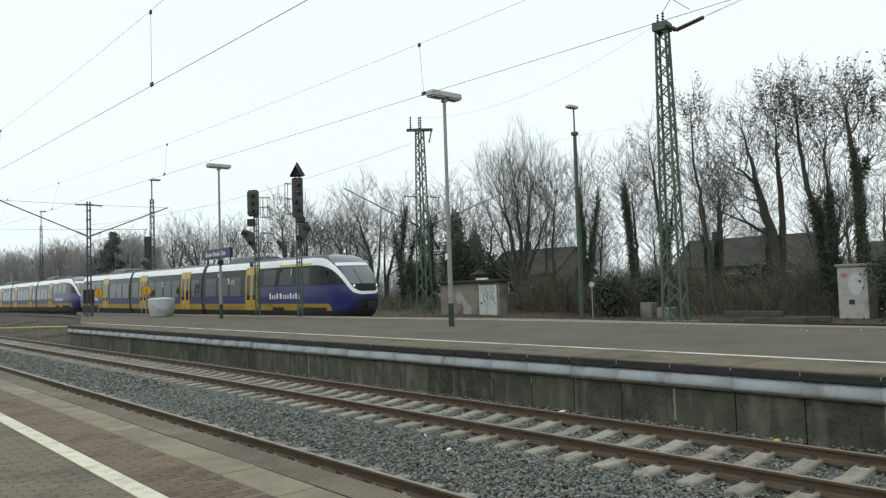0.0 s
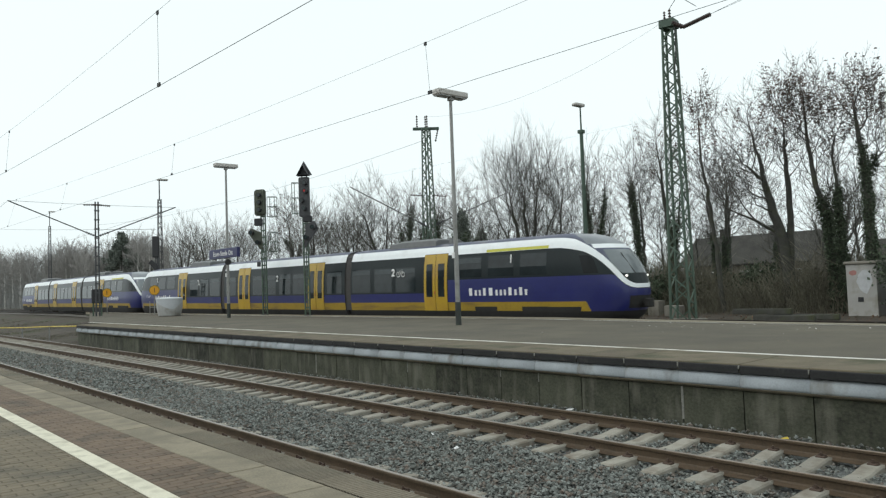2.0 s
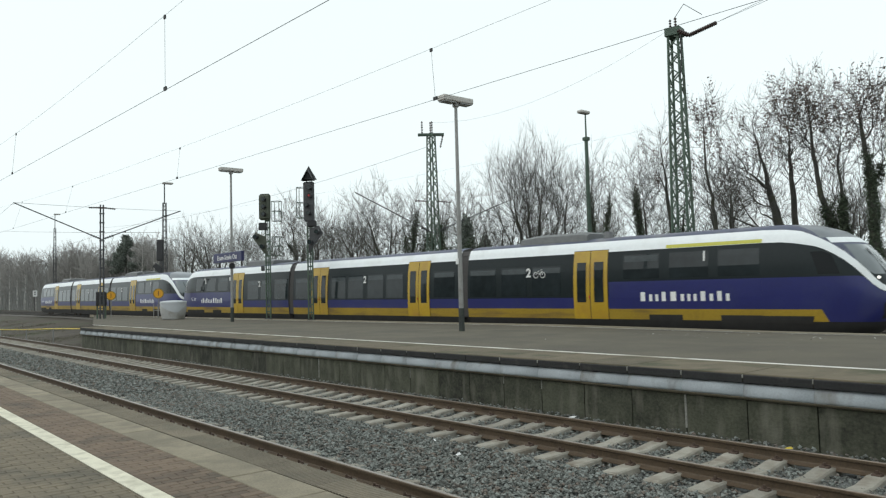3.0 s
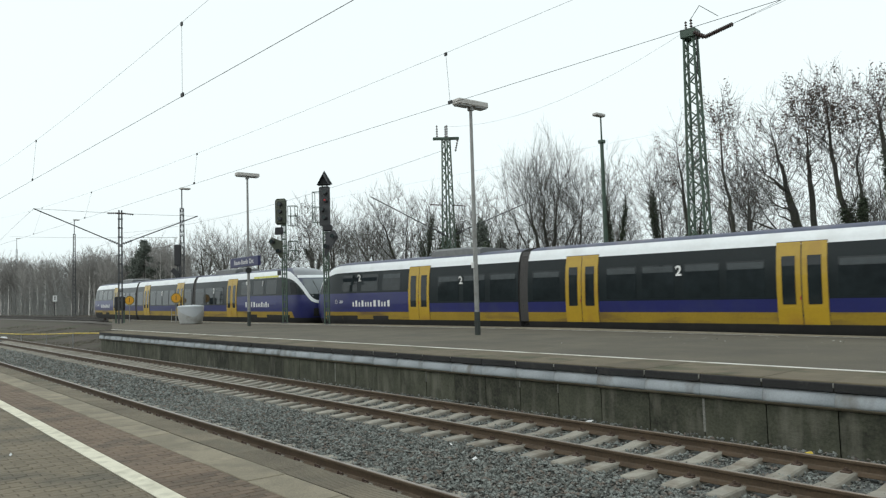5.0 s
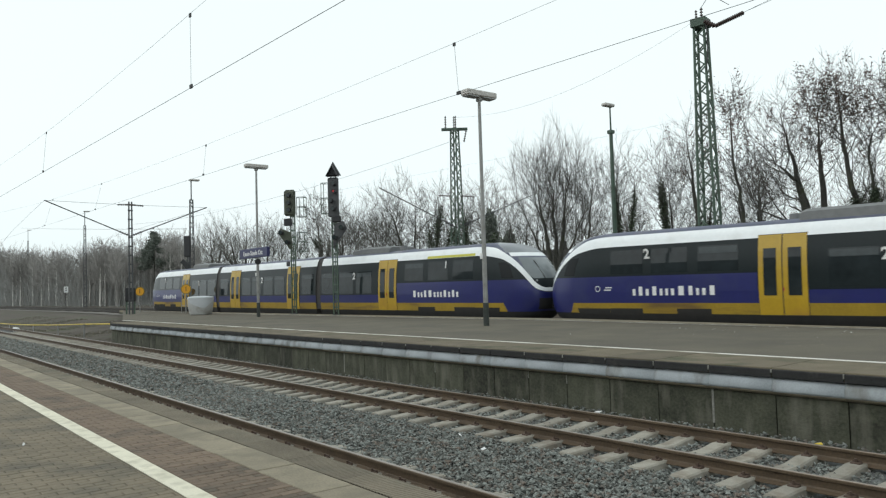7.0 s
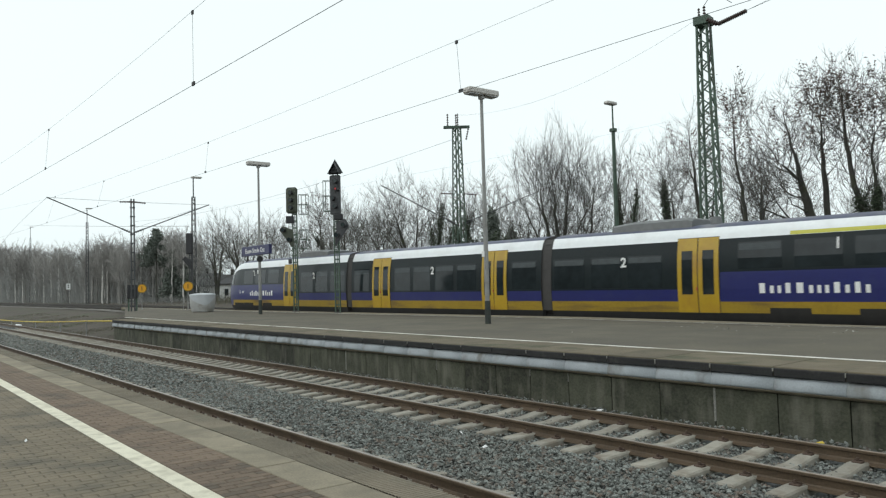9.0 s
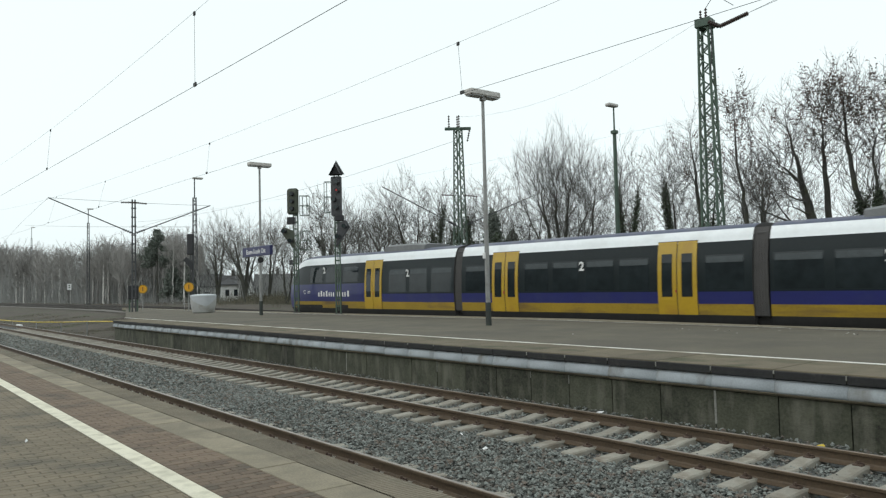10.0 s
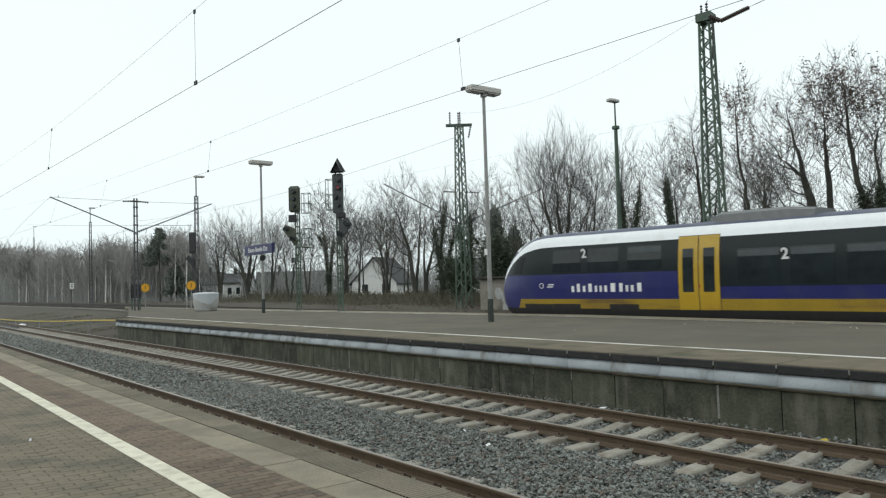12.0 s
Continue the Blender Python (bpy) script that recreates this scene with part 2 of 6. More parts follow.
def box(bm, x0, x1, y0, y1, z0, z1, bevel=0.0):
    r = bmesh.ops.create_cube(bm, size=1, matrix=Matrix.Translation(((x0 + x1) / 2, (y0 + y1) / 2, (z0 + z1) / 2)) @ Matrix.Diagonal((x1 - x0, y1 - y0, z1 - z0, 1)))
    if bevel:
        vs = set(r["verts"])
        es = [e for e in bm.edges if e.verts[0] in vs and e.verts[1] in vs]
        bmesh.ops.bevel(bm, geom=es, offset=bevel, segments=1, affect="EDGES")
    return bm


def boxed(x0, x1, y0, y1, z0, z1, bevel=0.0):
    return box(bmesh.new(), x0, x1, y0, y1, z0, z1, bevel)


def rod(bm, a, b, r0, r1=None, n=8):
    """A round bar from a to b."""
    a, b = Vector(a), Vector(b)
    d = b - a
    m = Matrix.Translation((a + b) / 2) @ d.to_track_quat("Z", "Y").to_matrix().to_4x4()
    bmesh.ops.create_cone(bm, cap_ends=True, segments=n, radius1=r0, radius2=r0 if r1 is None else r1, depth=d.length, matrix=m)
    return bm


def bar(bm, a, b, w, h=None):
    """A square bar from a to b."""
    a, b = Vector(a), Vector(b)
    d = b - a
    m = Matrix.Translation((a + b) / 2) @ d.to_track_quat("Z", "Y").to_matrix().to_4x4() @ Matrix.Diagonal((w, h or w, d.length, 1))
    bmesh.ops.create_cube(bm, size=1, matrix=m)
    return bm


def extrude_profile(pts, axis_from, axis_to):
    """A closed (y, z) outline swept along x."""
    n = len(pts)
    v = [(axis_from, *p) for p in pts] + [(axis_to, *p) for p in pts]
    f = [(i, (i + 1) % n, (i + 1) % n + n, i + n) for i in range(n)] + [tuple(range(n - 1, -1, -1)), tuple(range(n, 2 * n))]
    return v, f


def tubes(paths, sides=4):
    """Many tapering tubes as one (verts, faces) pair; each path is a list of (point, radius)."""
    V, F = [], []
    ang = [2 * math.pi * k / sides for k in range(sides)]
    for p in paths:
        base = len(V)
        for i, (c, r) in enumerate(p):
            d = (p[min(i + 1, len(p) - 1)][0] - p[max(i - 1, 0)][0])
            d = d.normalized() if d.length > 1e-6 else Vector((0, 0, 1))
            e = d.orthogonal().normalized()
            g = d.cross(e)
            for a in ang:
                q = c + e * (r * math.cos(a)) + g * (r * math.sin(a))
                V.append((q.x, q.y, q.z))
        for i in range(len(p) - 1):
            for k in range(sides):
                a0, a1 = base + i * sides + k, base + i * sides + (k + 1) % sides
                F.append((a0, a1, a1 + sides, a0 + sides))
    return V, F


def letters(name, body, size, m, material, parent, label="", bold=0.0):
    cu = bpy.data.curves.new(name, "FONT")
    cu.body, cu.size, cu.align_x, cu.align_y, cu.extrude = body, size, "CENTER", "CENTER", 0.004
    cu.offset = bold
    tmp = bpy.data.objects.new(name, cu)
    me = bpy.data.meshes.new_from_object(tmp)
    bpy.data.objects.remove(tmp)
    ob = part(name, me, material, parent, label)
    ob.matrix_basis = m
    return ob


# ---- ground and tracks ----
def line_y(x):
    """The middle of the through track, a wide curve."""
    a = (min(40, max(-110, x)) + 30) / 30
    return 23.626 + 1.8036 * a + 0.8085 * a * a if x > -63 else 22.63 - 0.012 * (x + 63)


def line_z(x):
    """The rail level of the through track, sloped gently to fit the camera's view."""
    return 0.28 - 0.0058 * (min(30, max(-90, x)) + 11)


def edge_z(x):
    """The height of the island platform along its rear edge."""
    return float(np.interp(x, [-80, -42, -20, -9.5, 10], [0.86, 0.83, 0.76, 0.62, 0.5]))


def ground_height(x, y):
    if y < 12:
        z = -0.34
    elif y < 19:
        z = -0.34 + (y - 12) / 7 * 0.42
    else:
        z = 0.08
    z = max(z, -0.34 + min(1, max(0, (y - 12) / 8)) * (line_z(x) + 0.06))
    if y > 30:
        z += 0.22 * noise.noise(Vector((x * 0.13, y * 0.13, 3.0))) + 0.25 * min(1, (y - 30) / 8)
    return z


def make_ground():
    xs = [-900, -500, -300, -220] + [-160 + 3 * i for i in range(64)] + [60, 120, 250, 500, 900]
    ys = [-600, -200, -80, -30, -10, 0, 6, 11, 12, 14, 16, 18, 19, 22, 25, 28] + [30 + 1.5 * i for i in range(30)] + [80, 110, 160, 250, 400, 700]
    v = [(x, y, ground_height(x, y)) for y in ys for x in xs]
    n = len(xs)
    f = [(j * n + i, j * n + i + 1, (j + 1) * n + i + 1, (j + 1) * n + i) for j in range(len(ys) - 1) for i in range(n - 1)]
    return tagged(part("ground", (v, f, True), M["soil"]), "brown winter soil with sparse moss", "ground", kind="structure")


make_ground()


def strip(name, x0, x1, y0, y1, z, material, label, seed, step=0.5, wobble=0.03):
    """A bumpy bed of ballast."""
    xs = np.arange(x0, x1 + 0.01, step)
    ny = max(2, int((y1 - y0) / 0.4) + 1)
    ys = np.linspace(y0, y1, ny)
    v = []
    for j, y in enumerate(ys):
        for x in xs:
            edge = -0.12 if j in (0, ny - 1) else 0
            v.append((x, y, z + edge + wobble * noise.noise(Vector((x * 1.3, y * 1.3, seed)))))
    n = len(xs)
    f = [(j * n + i, j * n + i + 1, (j + 1) * n + i + 1, (j + 1) * n + i) for j in range(ny - 1) for i in range(n - 1)]
    return tagged(part(name, (v, f, True), material), label, "ballast", kind="structure")


strip("ballast_bed", -130, 30, 2.9, 10.95, -0.235, M["ballast"], "grey crushed-stone ballast bed under the rails", 1.0)


def far_bed():
    v, f, xs = [], [], [-290 + 2.5 * i for i in range(138)]
    offs = [-2.2, -1.4, 0, 1.4, 2.2, 3.2, 4.5, 6.0, 6.8, 8.5]
    for x in xs:
        for k, o in enumerate(offs):
            edge = -0.25 if k in (0, len(offs) - 1) else -0.16
            v.append((x, line_y(x) + o, line_z(x) + edge + 0.05 * noise.noise(Vector((x, o, 5)))))
    n = len(offs)
    f = [(i * n + j, (i + 1) * n + j, (i + 1) * n + j + 1, i * n + j + 1) for i in range(len(xs) - 1) for j in range(n - 1)]
    tagged(part("ballast_bed", (v, f, True), M["old_stone"]), "rust-brown old ballast under the far tracks", "ballast", kind="structure")


far_bed()

RAIL = [(-0.075, -0.172), (0.075, -0.172), (0.075, -0.162), (0.02, -0.14), (0.009, -0.12), (0.009, -0.045), (0.036, -0.034),
        (0.036, -0.006), (0.028, -0.001), (-0.028, -0.001), (-0.036, -0.006), (-0.036, -0.034), (-0.009, -0.045), (-0.009, -0.12), (-0.02, -0.14), (-0.075, -0.162)]


def rail(parent, y, x0, x1):
    r = part("rail", extrude_profile([(y + a, b) for a, b in RAIL], x0, x1), M["rail"], parent, "rust-brown steel rail")
    part("rail_head", extrude_profile([(y - 0.026, -0.004), (y + 0.026, -0.004), (y + 0.022, 0.002), (y - 0.022, 0.002)], x0, x1), M["railhead"], r, "worn shiny running surface")
    return r


def sleeper_mesh():
    """A concrete sleeper, thinner in the middle, with sloped shoulders."""
    prof = [(-1.3, 0.0), (-1.28, 0.02), (-0.95, 0.035), (-0.55, 0.035), (-0.25, -0.01), (0.25, -0.01), (0.55, 0.035), (0.95, 0.035), (1.28, 0.02), (1.3, 0.0)]
    v, f = [], []
    for y, t in prof:
        for x, z in ((-0.15, -0.2), (-0.115, t - 0.02), (-0.095, t), (0.095, t), (0.115, t - 0.02), (0.15, -0.2)):
            v.append((x, y, z - 0.172))
    k = 6
    for i in range(len(prof) - 1):
        for j in range(k - 1):
            a = i * k + j
            f.append((a, a + k, a + k + 1, a + 1))
    f.append(tuple(range(k)))
    f.append(tuple(range((len(prof) - 1) * k + k - 1, (len(prof) - 1) * k - 1, -1)))
    return mesh_from("sleeper", v, f)


def clip_mesh():
    bm = bmesh.new()
    for s in (-1, 1):
        box(bm, -0.06, 0.06, s * 0.1 - 0.045, s * 0.1 + 0.045, -0.15, -0.118, 0.008)
        rod(bm, (0, s * 0.11, -0.13), (0, s * 0.11, -0.075), 0.018, 0.016, 6)
        rod(bm, (-0.05, s * 0.07, -0.112), (0.05, s * 0.07, -0.112), 0.012, n=6)
    me = bpy.data.meshes.new("rail_clip")
    bm.to_mesh(me)
    bm.free()
    return me


SLEEPER, CLIP = sleeper_mesh(), clip_mesh()


def track(y, z, x0, x1, first, count, label, clips=0):
    """Two rails on sleepers; first: the place of one sleeper, by which all are spaced 0.6 m."""
    t = thing("railway_track", Matrix.Translation((0, y, z)), label, "railway track", kind="structure")
    for s in (-0.75, 0.75):
        rail(t, s, x0, x1)
    for i in range(count):
        x = first - 0.6 * i
        o = part("sleeper", SLEEPER, M["sleeper"], t)
        o.location = (x, 0, 0)
        o.rotation_euler = (0, 0, random.uniform(-0.012, 0.012))
        if i < clips:
            for s in (-0.75, 0.75):
                c = part("rail_clip", CLIP, M["clip"], o)
                c.location = (0, s, 0)
    return t


track(4.5, 0.0, -130, 30, 1.5, 60, "rust-brown rails on buried sleepers beside the platform", 40)
track(9.005, 0.0, -130, 30, 2.35, 110, "rust-brown rails on pale concrete sleepers in grey ballast", 70)


def curved_track(off, label):
    t = thing("railway_track", Matrix.Identity(4), label, "railway track", kind="structure")
    xs = [-285 + 3 * i for i in range(112)]
    for s in (-0.75, 0.75):
        v, f, n = [], [], len(RAIL)
        for x in xs:
            v += [(x, line_y(x) + off + s + a, line_z(x) + b) for a, b in RAIL]
        for i in range(len(xs) - 1):
            f += [(i * n + j, i * n + (j + 1) % n, (i + 1) * n + (j + 1) % n, (i + 1) * n + j) for j in range(n)]
        part("rail", (v, f), M["shaded_rail"], t, "steel rail darkened for shade")
    # added sleeper rows that merge into the shaded bands between the far rails
    v, f = [], []
    for i in range(400):
        x = -41 - 0.6 * i
        y, z, q = line_y(x) + off + random.uniform(-0.03, 0.03), line_z(x), len(v)
        v += [(x + a, y + b, z + c) for c in (-0.2, -0.09) for a, b in ((-0.13, -1.25), (0.13, -1.25), (0.13, 1.25), (-0.13, 1.25))]
        f += [tuple(q + k for k in g) for g in ((4, 5, 6, 7), (0, 1, 5, 4), (1, 2, 6, 5), (2, 3, 7, 6), (3, 0, 4, 7))]
    tagged(part("old_sleeper_row", (v, f), M["shade_sleeper"], t), "dark sleeper rows added for the shade along the far rails", kind="stuff")
    for i in range(75):
        x = 4 - 0.6 * i
        o = part("sleeper", SLEEPER, M["sleeper"], t)
        o.location = (x, line_y(x) + off, line_z(x))
    return t


curved_track(0, "rusty through track that the train runs on")
curved_track(4.5, "rusty little-used track behind the platform")


# ---- far platform ----
M["streak"] = shader("lime_streak", (0.24, 0.235, 0.21), 0.9, var=0.4, scale=12, fine=60, bump=0.2)


def far_platform():
    top_n = 0.815
    pl = thing("far_platform", Matrix.Identity(4), "island platform with worn asphalt and mossy concrete edge", "platform", kind="structure")
    xs = [45, 30, 20, 10, 4, 0, -4, -8, -12, -16, -20, -24, -28, -32, -36, -40, -45.5, -52, -60, -70, -80]
    start = lambda x: 12.2 if x > -46 else 12.2 + (-45.5 - x) * 0.27
    rear = lambda x: line_y(x) - 1.68
    level = lambda x, k: (0.818 if k < 0.5 else 0.818 + (edge_z(x) - 0.818) * (k - 0.5) / 0.5)

    def across(k0, k1, lift, depth, rows=8):
        """A sheet over the platform between two shares of its width."""
        v, f = [], []
        for x in xs:
            for j in range(rows + 1):
                k = k0 + (k1 - k0) * j / rows
                v.append((x, start(x) + (rear(x) - start(x)) * k, level(x, k) + lift))
        n = rows + 1
        f += [(i * n + j, i * n + j + 1, (i + 1) * n + j + 1, (i + 1) * n + j) for i in range(len(xs) - 1) for j in range(rows)]
        q = len(v)
        if depth:
            for i, x in enumerate(xs):
                a = v[i * n + rows]
                v.append((a[0], a[1], a[2] - depth))
            f += [(i * n + rows, q + i, q + i + 1, (i + 1) * n + rows) for i in range(len(xs) - 1)]
            q2 = len(v)
            for j in range(n):
                a = v[(len(xs) - 1) * n + j]
                v.append((a[0], a[1], a[2] - 0.9))
            f += [((len(xs) - 1) * n + j, q2 + j, q2 + j + 1, (len(xs) - 1) * n + j + 1) for j in range(n - 1)]
        return v, f

    part("asphalt_surface", across(0, 0.9, 0, 0.6), M["asphalt"], pl)
    part("rear_edge", across(0.893, 1.0, 0.012, 0.2, 2), M["kerb"], pl, "pale concrete edge slabs")
    part("rear_wall", across(0.88, 0.99, -0.18, 0.7, 2), M["wall"], pl)
    part("edge_line", across(0.868, 0.884, 0.006, 0, 1), M["thin_line"], pl, "worn thin white line")
    part("edge_line", extrude_profile([(12.26, 0.82), (12.4, 0.82), (12.4, 0.824), (12.26, 0.824)], -46, 45), M["thin_line"], pl, "worn thin white line")
    slab = mesh_from("edge_slab", *extrude_profile([(0, -0.14), (0, -0.012), (0.012, 0), (1.38, 0.012), (1.38, -0.14)], -0.52, 0.52))
    # a near-black strip set just in front of each browner edge slab
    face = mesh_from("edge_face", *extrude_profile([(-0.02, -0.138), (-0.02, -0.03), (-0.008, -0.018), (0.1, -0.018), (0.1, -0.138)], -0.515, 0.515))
    ledge = mesh_from("ledge", *extrude_profile([(0.06, -0.004), (0.03, -0.014), (0.003, -0.034), (-0.02, -0.062), (-0.037, -0.098), (-0.047, -0.14), (-0.05, -0.18), (-0.044, -0.203), (-0.028, -0.216), (0.1, -0.216), (0.3, -0.216), (0.3, -0.005)], -0.522, 0.522), True)
    # the ledge's browner bottom, made as a piece of its own
    lip = mesh_from("ledge_lip", *extrude_profile([(-0.028, -0.218), (-0.03, -0.226), (-0.005, -0.25), (0.045, -0.268), (0.1, -0.272), (0.3, -0.272), (0.3, -0.217), (0.1, -0.217)], -0.522, 0.522))
    panel = mesh_from("wall_panel", *extrude_profile([(0.07, 0), (0.06, -0.02), (0.06, -0.75), (0.3, -0.75), (0.3, 0)], -0.515, 0.515))
    for i in range(76):
        x = -6.95 + 0.525 + 1.05 * (i - 34)
        if x > 42 or x < -42.2:
            continue
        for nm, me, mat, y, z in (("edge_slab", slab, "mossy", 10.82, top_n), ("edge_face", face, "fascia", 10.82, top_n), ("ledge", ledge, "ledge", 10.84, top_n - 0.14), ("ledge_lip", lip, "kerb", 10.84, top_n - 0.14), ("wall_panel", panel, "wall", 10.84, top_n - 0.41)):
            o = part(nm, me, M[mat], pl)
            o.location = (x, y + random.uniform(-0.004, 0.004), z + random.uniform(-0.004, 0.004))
    # lime run out of the joints
    rng = random.Random(44)
    for i in range(22, 45):
        x = -6.95 + 1.05 * (i - 34)
        if rng.random() < 0.7:
            h = rng.uniform(0.03, 0.09)
            part("lime_streak", boxed(x - 0.01, x + rng.uniform(-0.002, 0.012), 10.793, 10.83, top_n - 0.02 - h, top_n - 0.022), M["streak"], pl, "white lime streak")
        if i in (34, 23):
            part("lime_streak", boxed(x - 0.02, x + 0.016, 10.892, 10.93, top_n - 0.95, top_n - 0.42), M["streak"], pl, "broad white lime streak")
        elif i in (27, 30, 31, 37):
            part("lime_streak", boxed(x - 0.01, x + 0.004, 10.892, 10.93, top_n - 0.43 - rng.uniform(0.12, 0.3), top_n - 0.42), M["streak"], pl, "white lime streak")
    part("wall_core", boxed(-42.6, 45, 11.0, 12.2, -0.5, top_n - 0.16), M["wall"], pl)
    return pl


far_platform()


# ---- near platform ----
HP = 0.6


def near_platform():
    pl = thing("near_platform", Matrix.Identity(4), "station platform with brown block paving and concrete edge", "platform", kind="structure")
    part("platform_bed", boxed(-120, 30, -7, 3.46, -0.5, HP - 0.13), M["joint"], pl)
    part("bedding", boxed(-120, 30, -7, 2.78, HP - 0.13, HP - 0.0065), M["joint"], pl, "sandy joints between the paving")
    part("edge_wall", boxed(-120, 30, 3.44, 3.49, -0.5, HP - 0.075), M["wall"], pl)
    # thick paint line
    for i in range(60):
        x1 = 12 - i * 2.0
        o = part("edge_line", LINE, M["line"], pl)
        o.location = (x1, 2.122, HP)
    slab = boxed(-0.495, 0.495, -0.187, 0.187, -0.08, 0.0, 0.006)
    me = bpy.data.meshes.new("edge_slab"); slab.to_mesh(me); slab.free()
    # ribbed slab: fine grooves run across it
    v, f = [], []
    n = 22
    xs = []
    for i in range(n):
        c = -0.495 + 0.045 * (i + 0.5)
        xs += [(c - 0.0225, -0.012), (c - 0.012, 0), (c + 0.012, 0), (c + 0.0222, -0.012)]
    for y in (-0.155, 0.175):
        for x, z in xs:
            v.append((x, y, z))
    k = len(xs)
    f = [(i, i + 1, i + 1 + k, i + k) for i in range(k - 1)]
    b = len(v)
    v += [(-0.495, 0.175, -0.12), (0.495, 0.175, -0.12), (-0.495, -0.155, -0.12), (0.495, -0.155, -0.12), (-0.495, 0.175, -0.007), (0.495, 0.175, -0.007), (-0.495, -0.155, -0.007), (0.495, -0.155, -0.012)]
    f += [(b, b + 1, b + 5, b + 4), (b + 2, b + 6, b + 7, b + 3), (b, b + 4, b + 6, b + 2), (b + 1, b + 3, b + 7, b + 5)]
    rib = mesh_from("ribbed_slab", v, f)
    for i in range(90):
        x = 6 - i * 1.0
        o = part("edge_slab", me, M["kerb"], pl)
        o.location = (x + 0.2, 2.988, HP + random.uniform(-0.003, 0.003))
        o = part("ribbed_slab", rib, M["ribbed"], pl)
        o.location = (x, 3.338, HP + random.uniform(-0.003, 0.002))
    return pl


LINE = mesh_from("edge_line", *extrude_profile([(-0.084, -0.004), (0.084, -0.004), (0.084, 0.002), (-0.084, 0.002)], -0.998, 0.998))
NEAR = near_platform()


def paver_geo(cx, cy, lx, ly, z, tilt):
    """The eight upper corners of a block with chamfered edges."""
    a, b, c = lx / 2 - 0.003, ly / 2 - 0.003, 0.005
    v = [(cx - a, cy - b, z - 0.006), (cx + a, cy - b, z - 0.006), (cx + a, cy + b, z - 0.006), (cx - a, cy + b, z - 0.006),
         (cx - a + c, cy - b + c, z + tilt), (cx + a - c, cy - b + c, z), (cx + a - c, cy + b - c, z - tilt), (cx - a + c, cy + b - c, z)]
    f = [(4, 5, 6, 7), (0, 1, 5, 4), (1, 2, 6, 5), (2, 3, 7, 6), (3, 0, 4, 7)]
    return v, f


def pave(y0, y1, material, x_near, x_far, keep):
    """Blocks in running bond across the platform: the nearest are pieces, the rest one mesh."""
    L, W = 0.2, 0.1
    V, F, made = [], [], 0
    rows = int(round((x_near - x_far) / W))
    cols = int(math.ceil((y1 - y0) / L)) + 1
    for r in range(rows):
        x = x_near - (r + 0.5) * W
        off = (r % 2) * L / 2
        for c in range(cols):
            a, b = max(y0, y0 + c * L - off), min(y1, y0 + (c + 1) * L - off)
            if b - a < 0.03:
                continue
            v, f = paver_geo(x, (a + b) / 2, W, b - a, HP + random.uniform(-0.002, 0.002), random.uniform(-0.0015, 0.0015))
            if made < keep and -8 < x < -2.6:
                o = part("paving_block", (v, f), material, NEAR)
                made += 1
            else:
                q = len(V)
                V += v
                F += [tuple(i + q for i in g) for g in f]
    tagged(part("paving_blocks", (V, F), material, NEAR), kind="stuff")


pave(2.21, 2.798, M["paver_red"], 4.0, -45.0, 150)
pave(0.0, 2.034, M["paver_grey"], 2.0, -30.0, 150)
part("platform_back", boxed(-120, 30, -7, -0.005, HP - 0.1, HP), M["paver_grey"], NEAR)


# ---- ballast stones ----
def stones(count, x0, x1, spans, size, seed, z, power=1.0):
    """Broken stones scattered as one loose mesh, denser towards x1."""
    rng = np.random.default_rng(seed)
    base = np.array([(1, 0, 0), (-1, 0, 0), (0, 1, 0), (0, -1, 0), (0, 0, 1), (0, 0, -1)], float)
    tri = [(0, 2, 4), (2, 1, 4), (1, 3, 4), (3, 0, 4), (2, 0, 5), (1, 2, 5), (3, 1, 5), (0, 3, 5)]
    tot = sum(b - a for a, b in spans)
    V = np.zeros((count, 6, 3))
    u = rng.random(count) ** power
    xs = x1 - (x1 - x0) * u
    pick = rng.random(count) * tot
    ys = np.zeros(count)
    acc = 0
    for a, b in spans:
        s = (pick >= acc) & (pick < acc + b - a)
        ys[s] = a + pick[s] - acc
        acc += b - a
    sc = size * rng.uniform(0.55, 1.35, (count, 1))
    for k in range(6):
        V[:, k, :] = base[k] * sc * rng.uniform(0.6, 1.25, (count, 3)) + rng.normal(0, 0.16, (count, 3)) * sc
    ang = rng.random(count) * 6.283
    tl = rng.normal(0, 0.6, count)
    c, s, ct, st = np.cos(ang), np.sin(ang), np.cos(tl), np.sin(tl)
    x, y, zz = V[..., 0].copy(), V[..., 1].copy(), V[..., 2].copy()
    y2, z2 = y * ct[:, None] - zz * st[:, None], y * st[:, None] + zz * ct[:, None]
    V[..., 0] = x * c[:, None] - y2 * s[:, None] + xs[:, None]
    V[..., 1] = x * s[:, None] + y2 * c[:, None] + ys[:, None]
    V[..., 2] = z2 * 0.8 + z + rng.uniform(-0.02, 0.03, (count, 1))
    F = (np.array(tri)[None] + (np.arange(count) * 6)[:, None, None]).reshape(-1, 3)
    return V.reshape(-1, 3).tolist(), F.tolist()


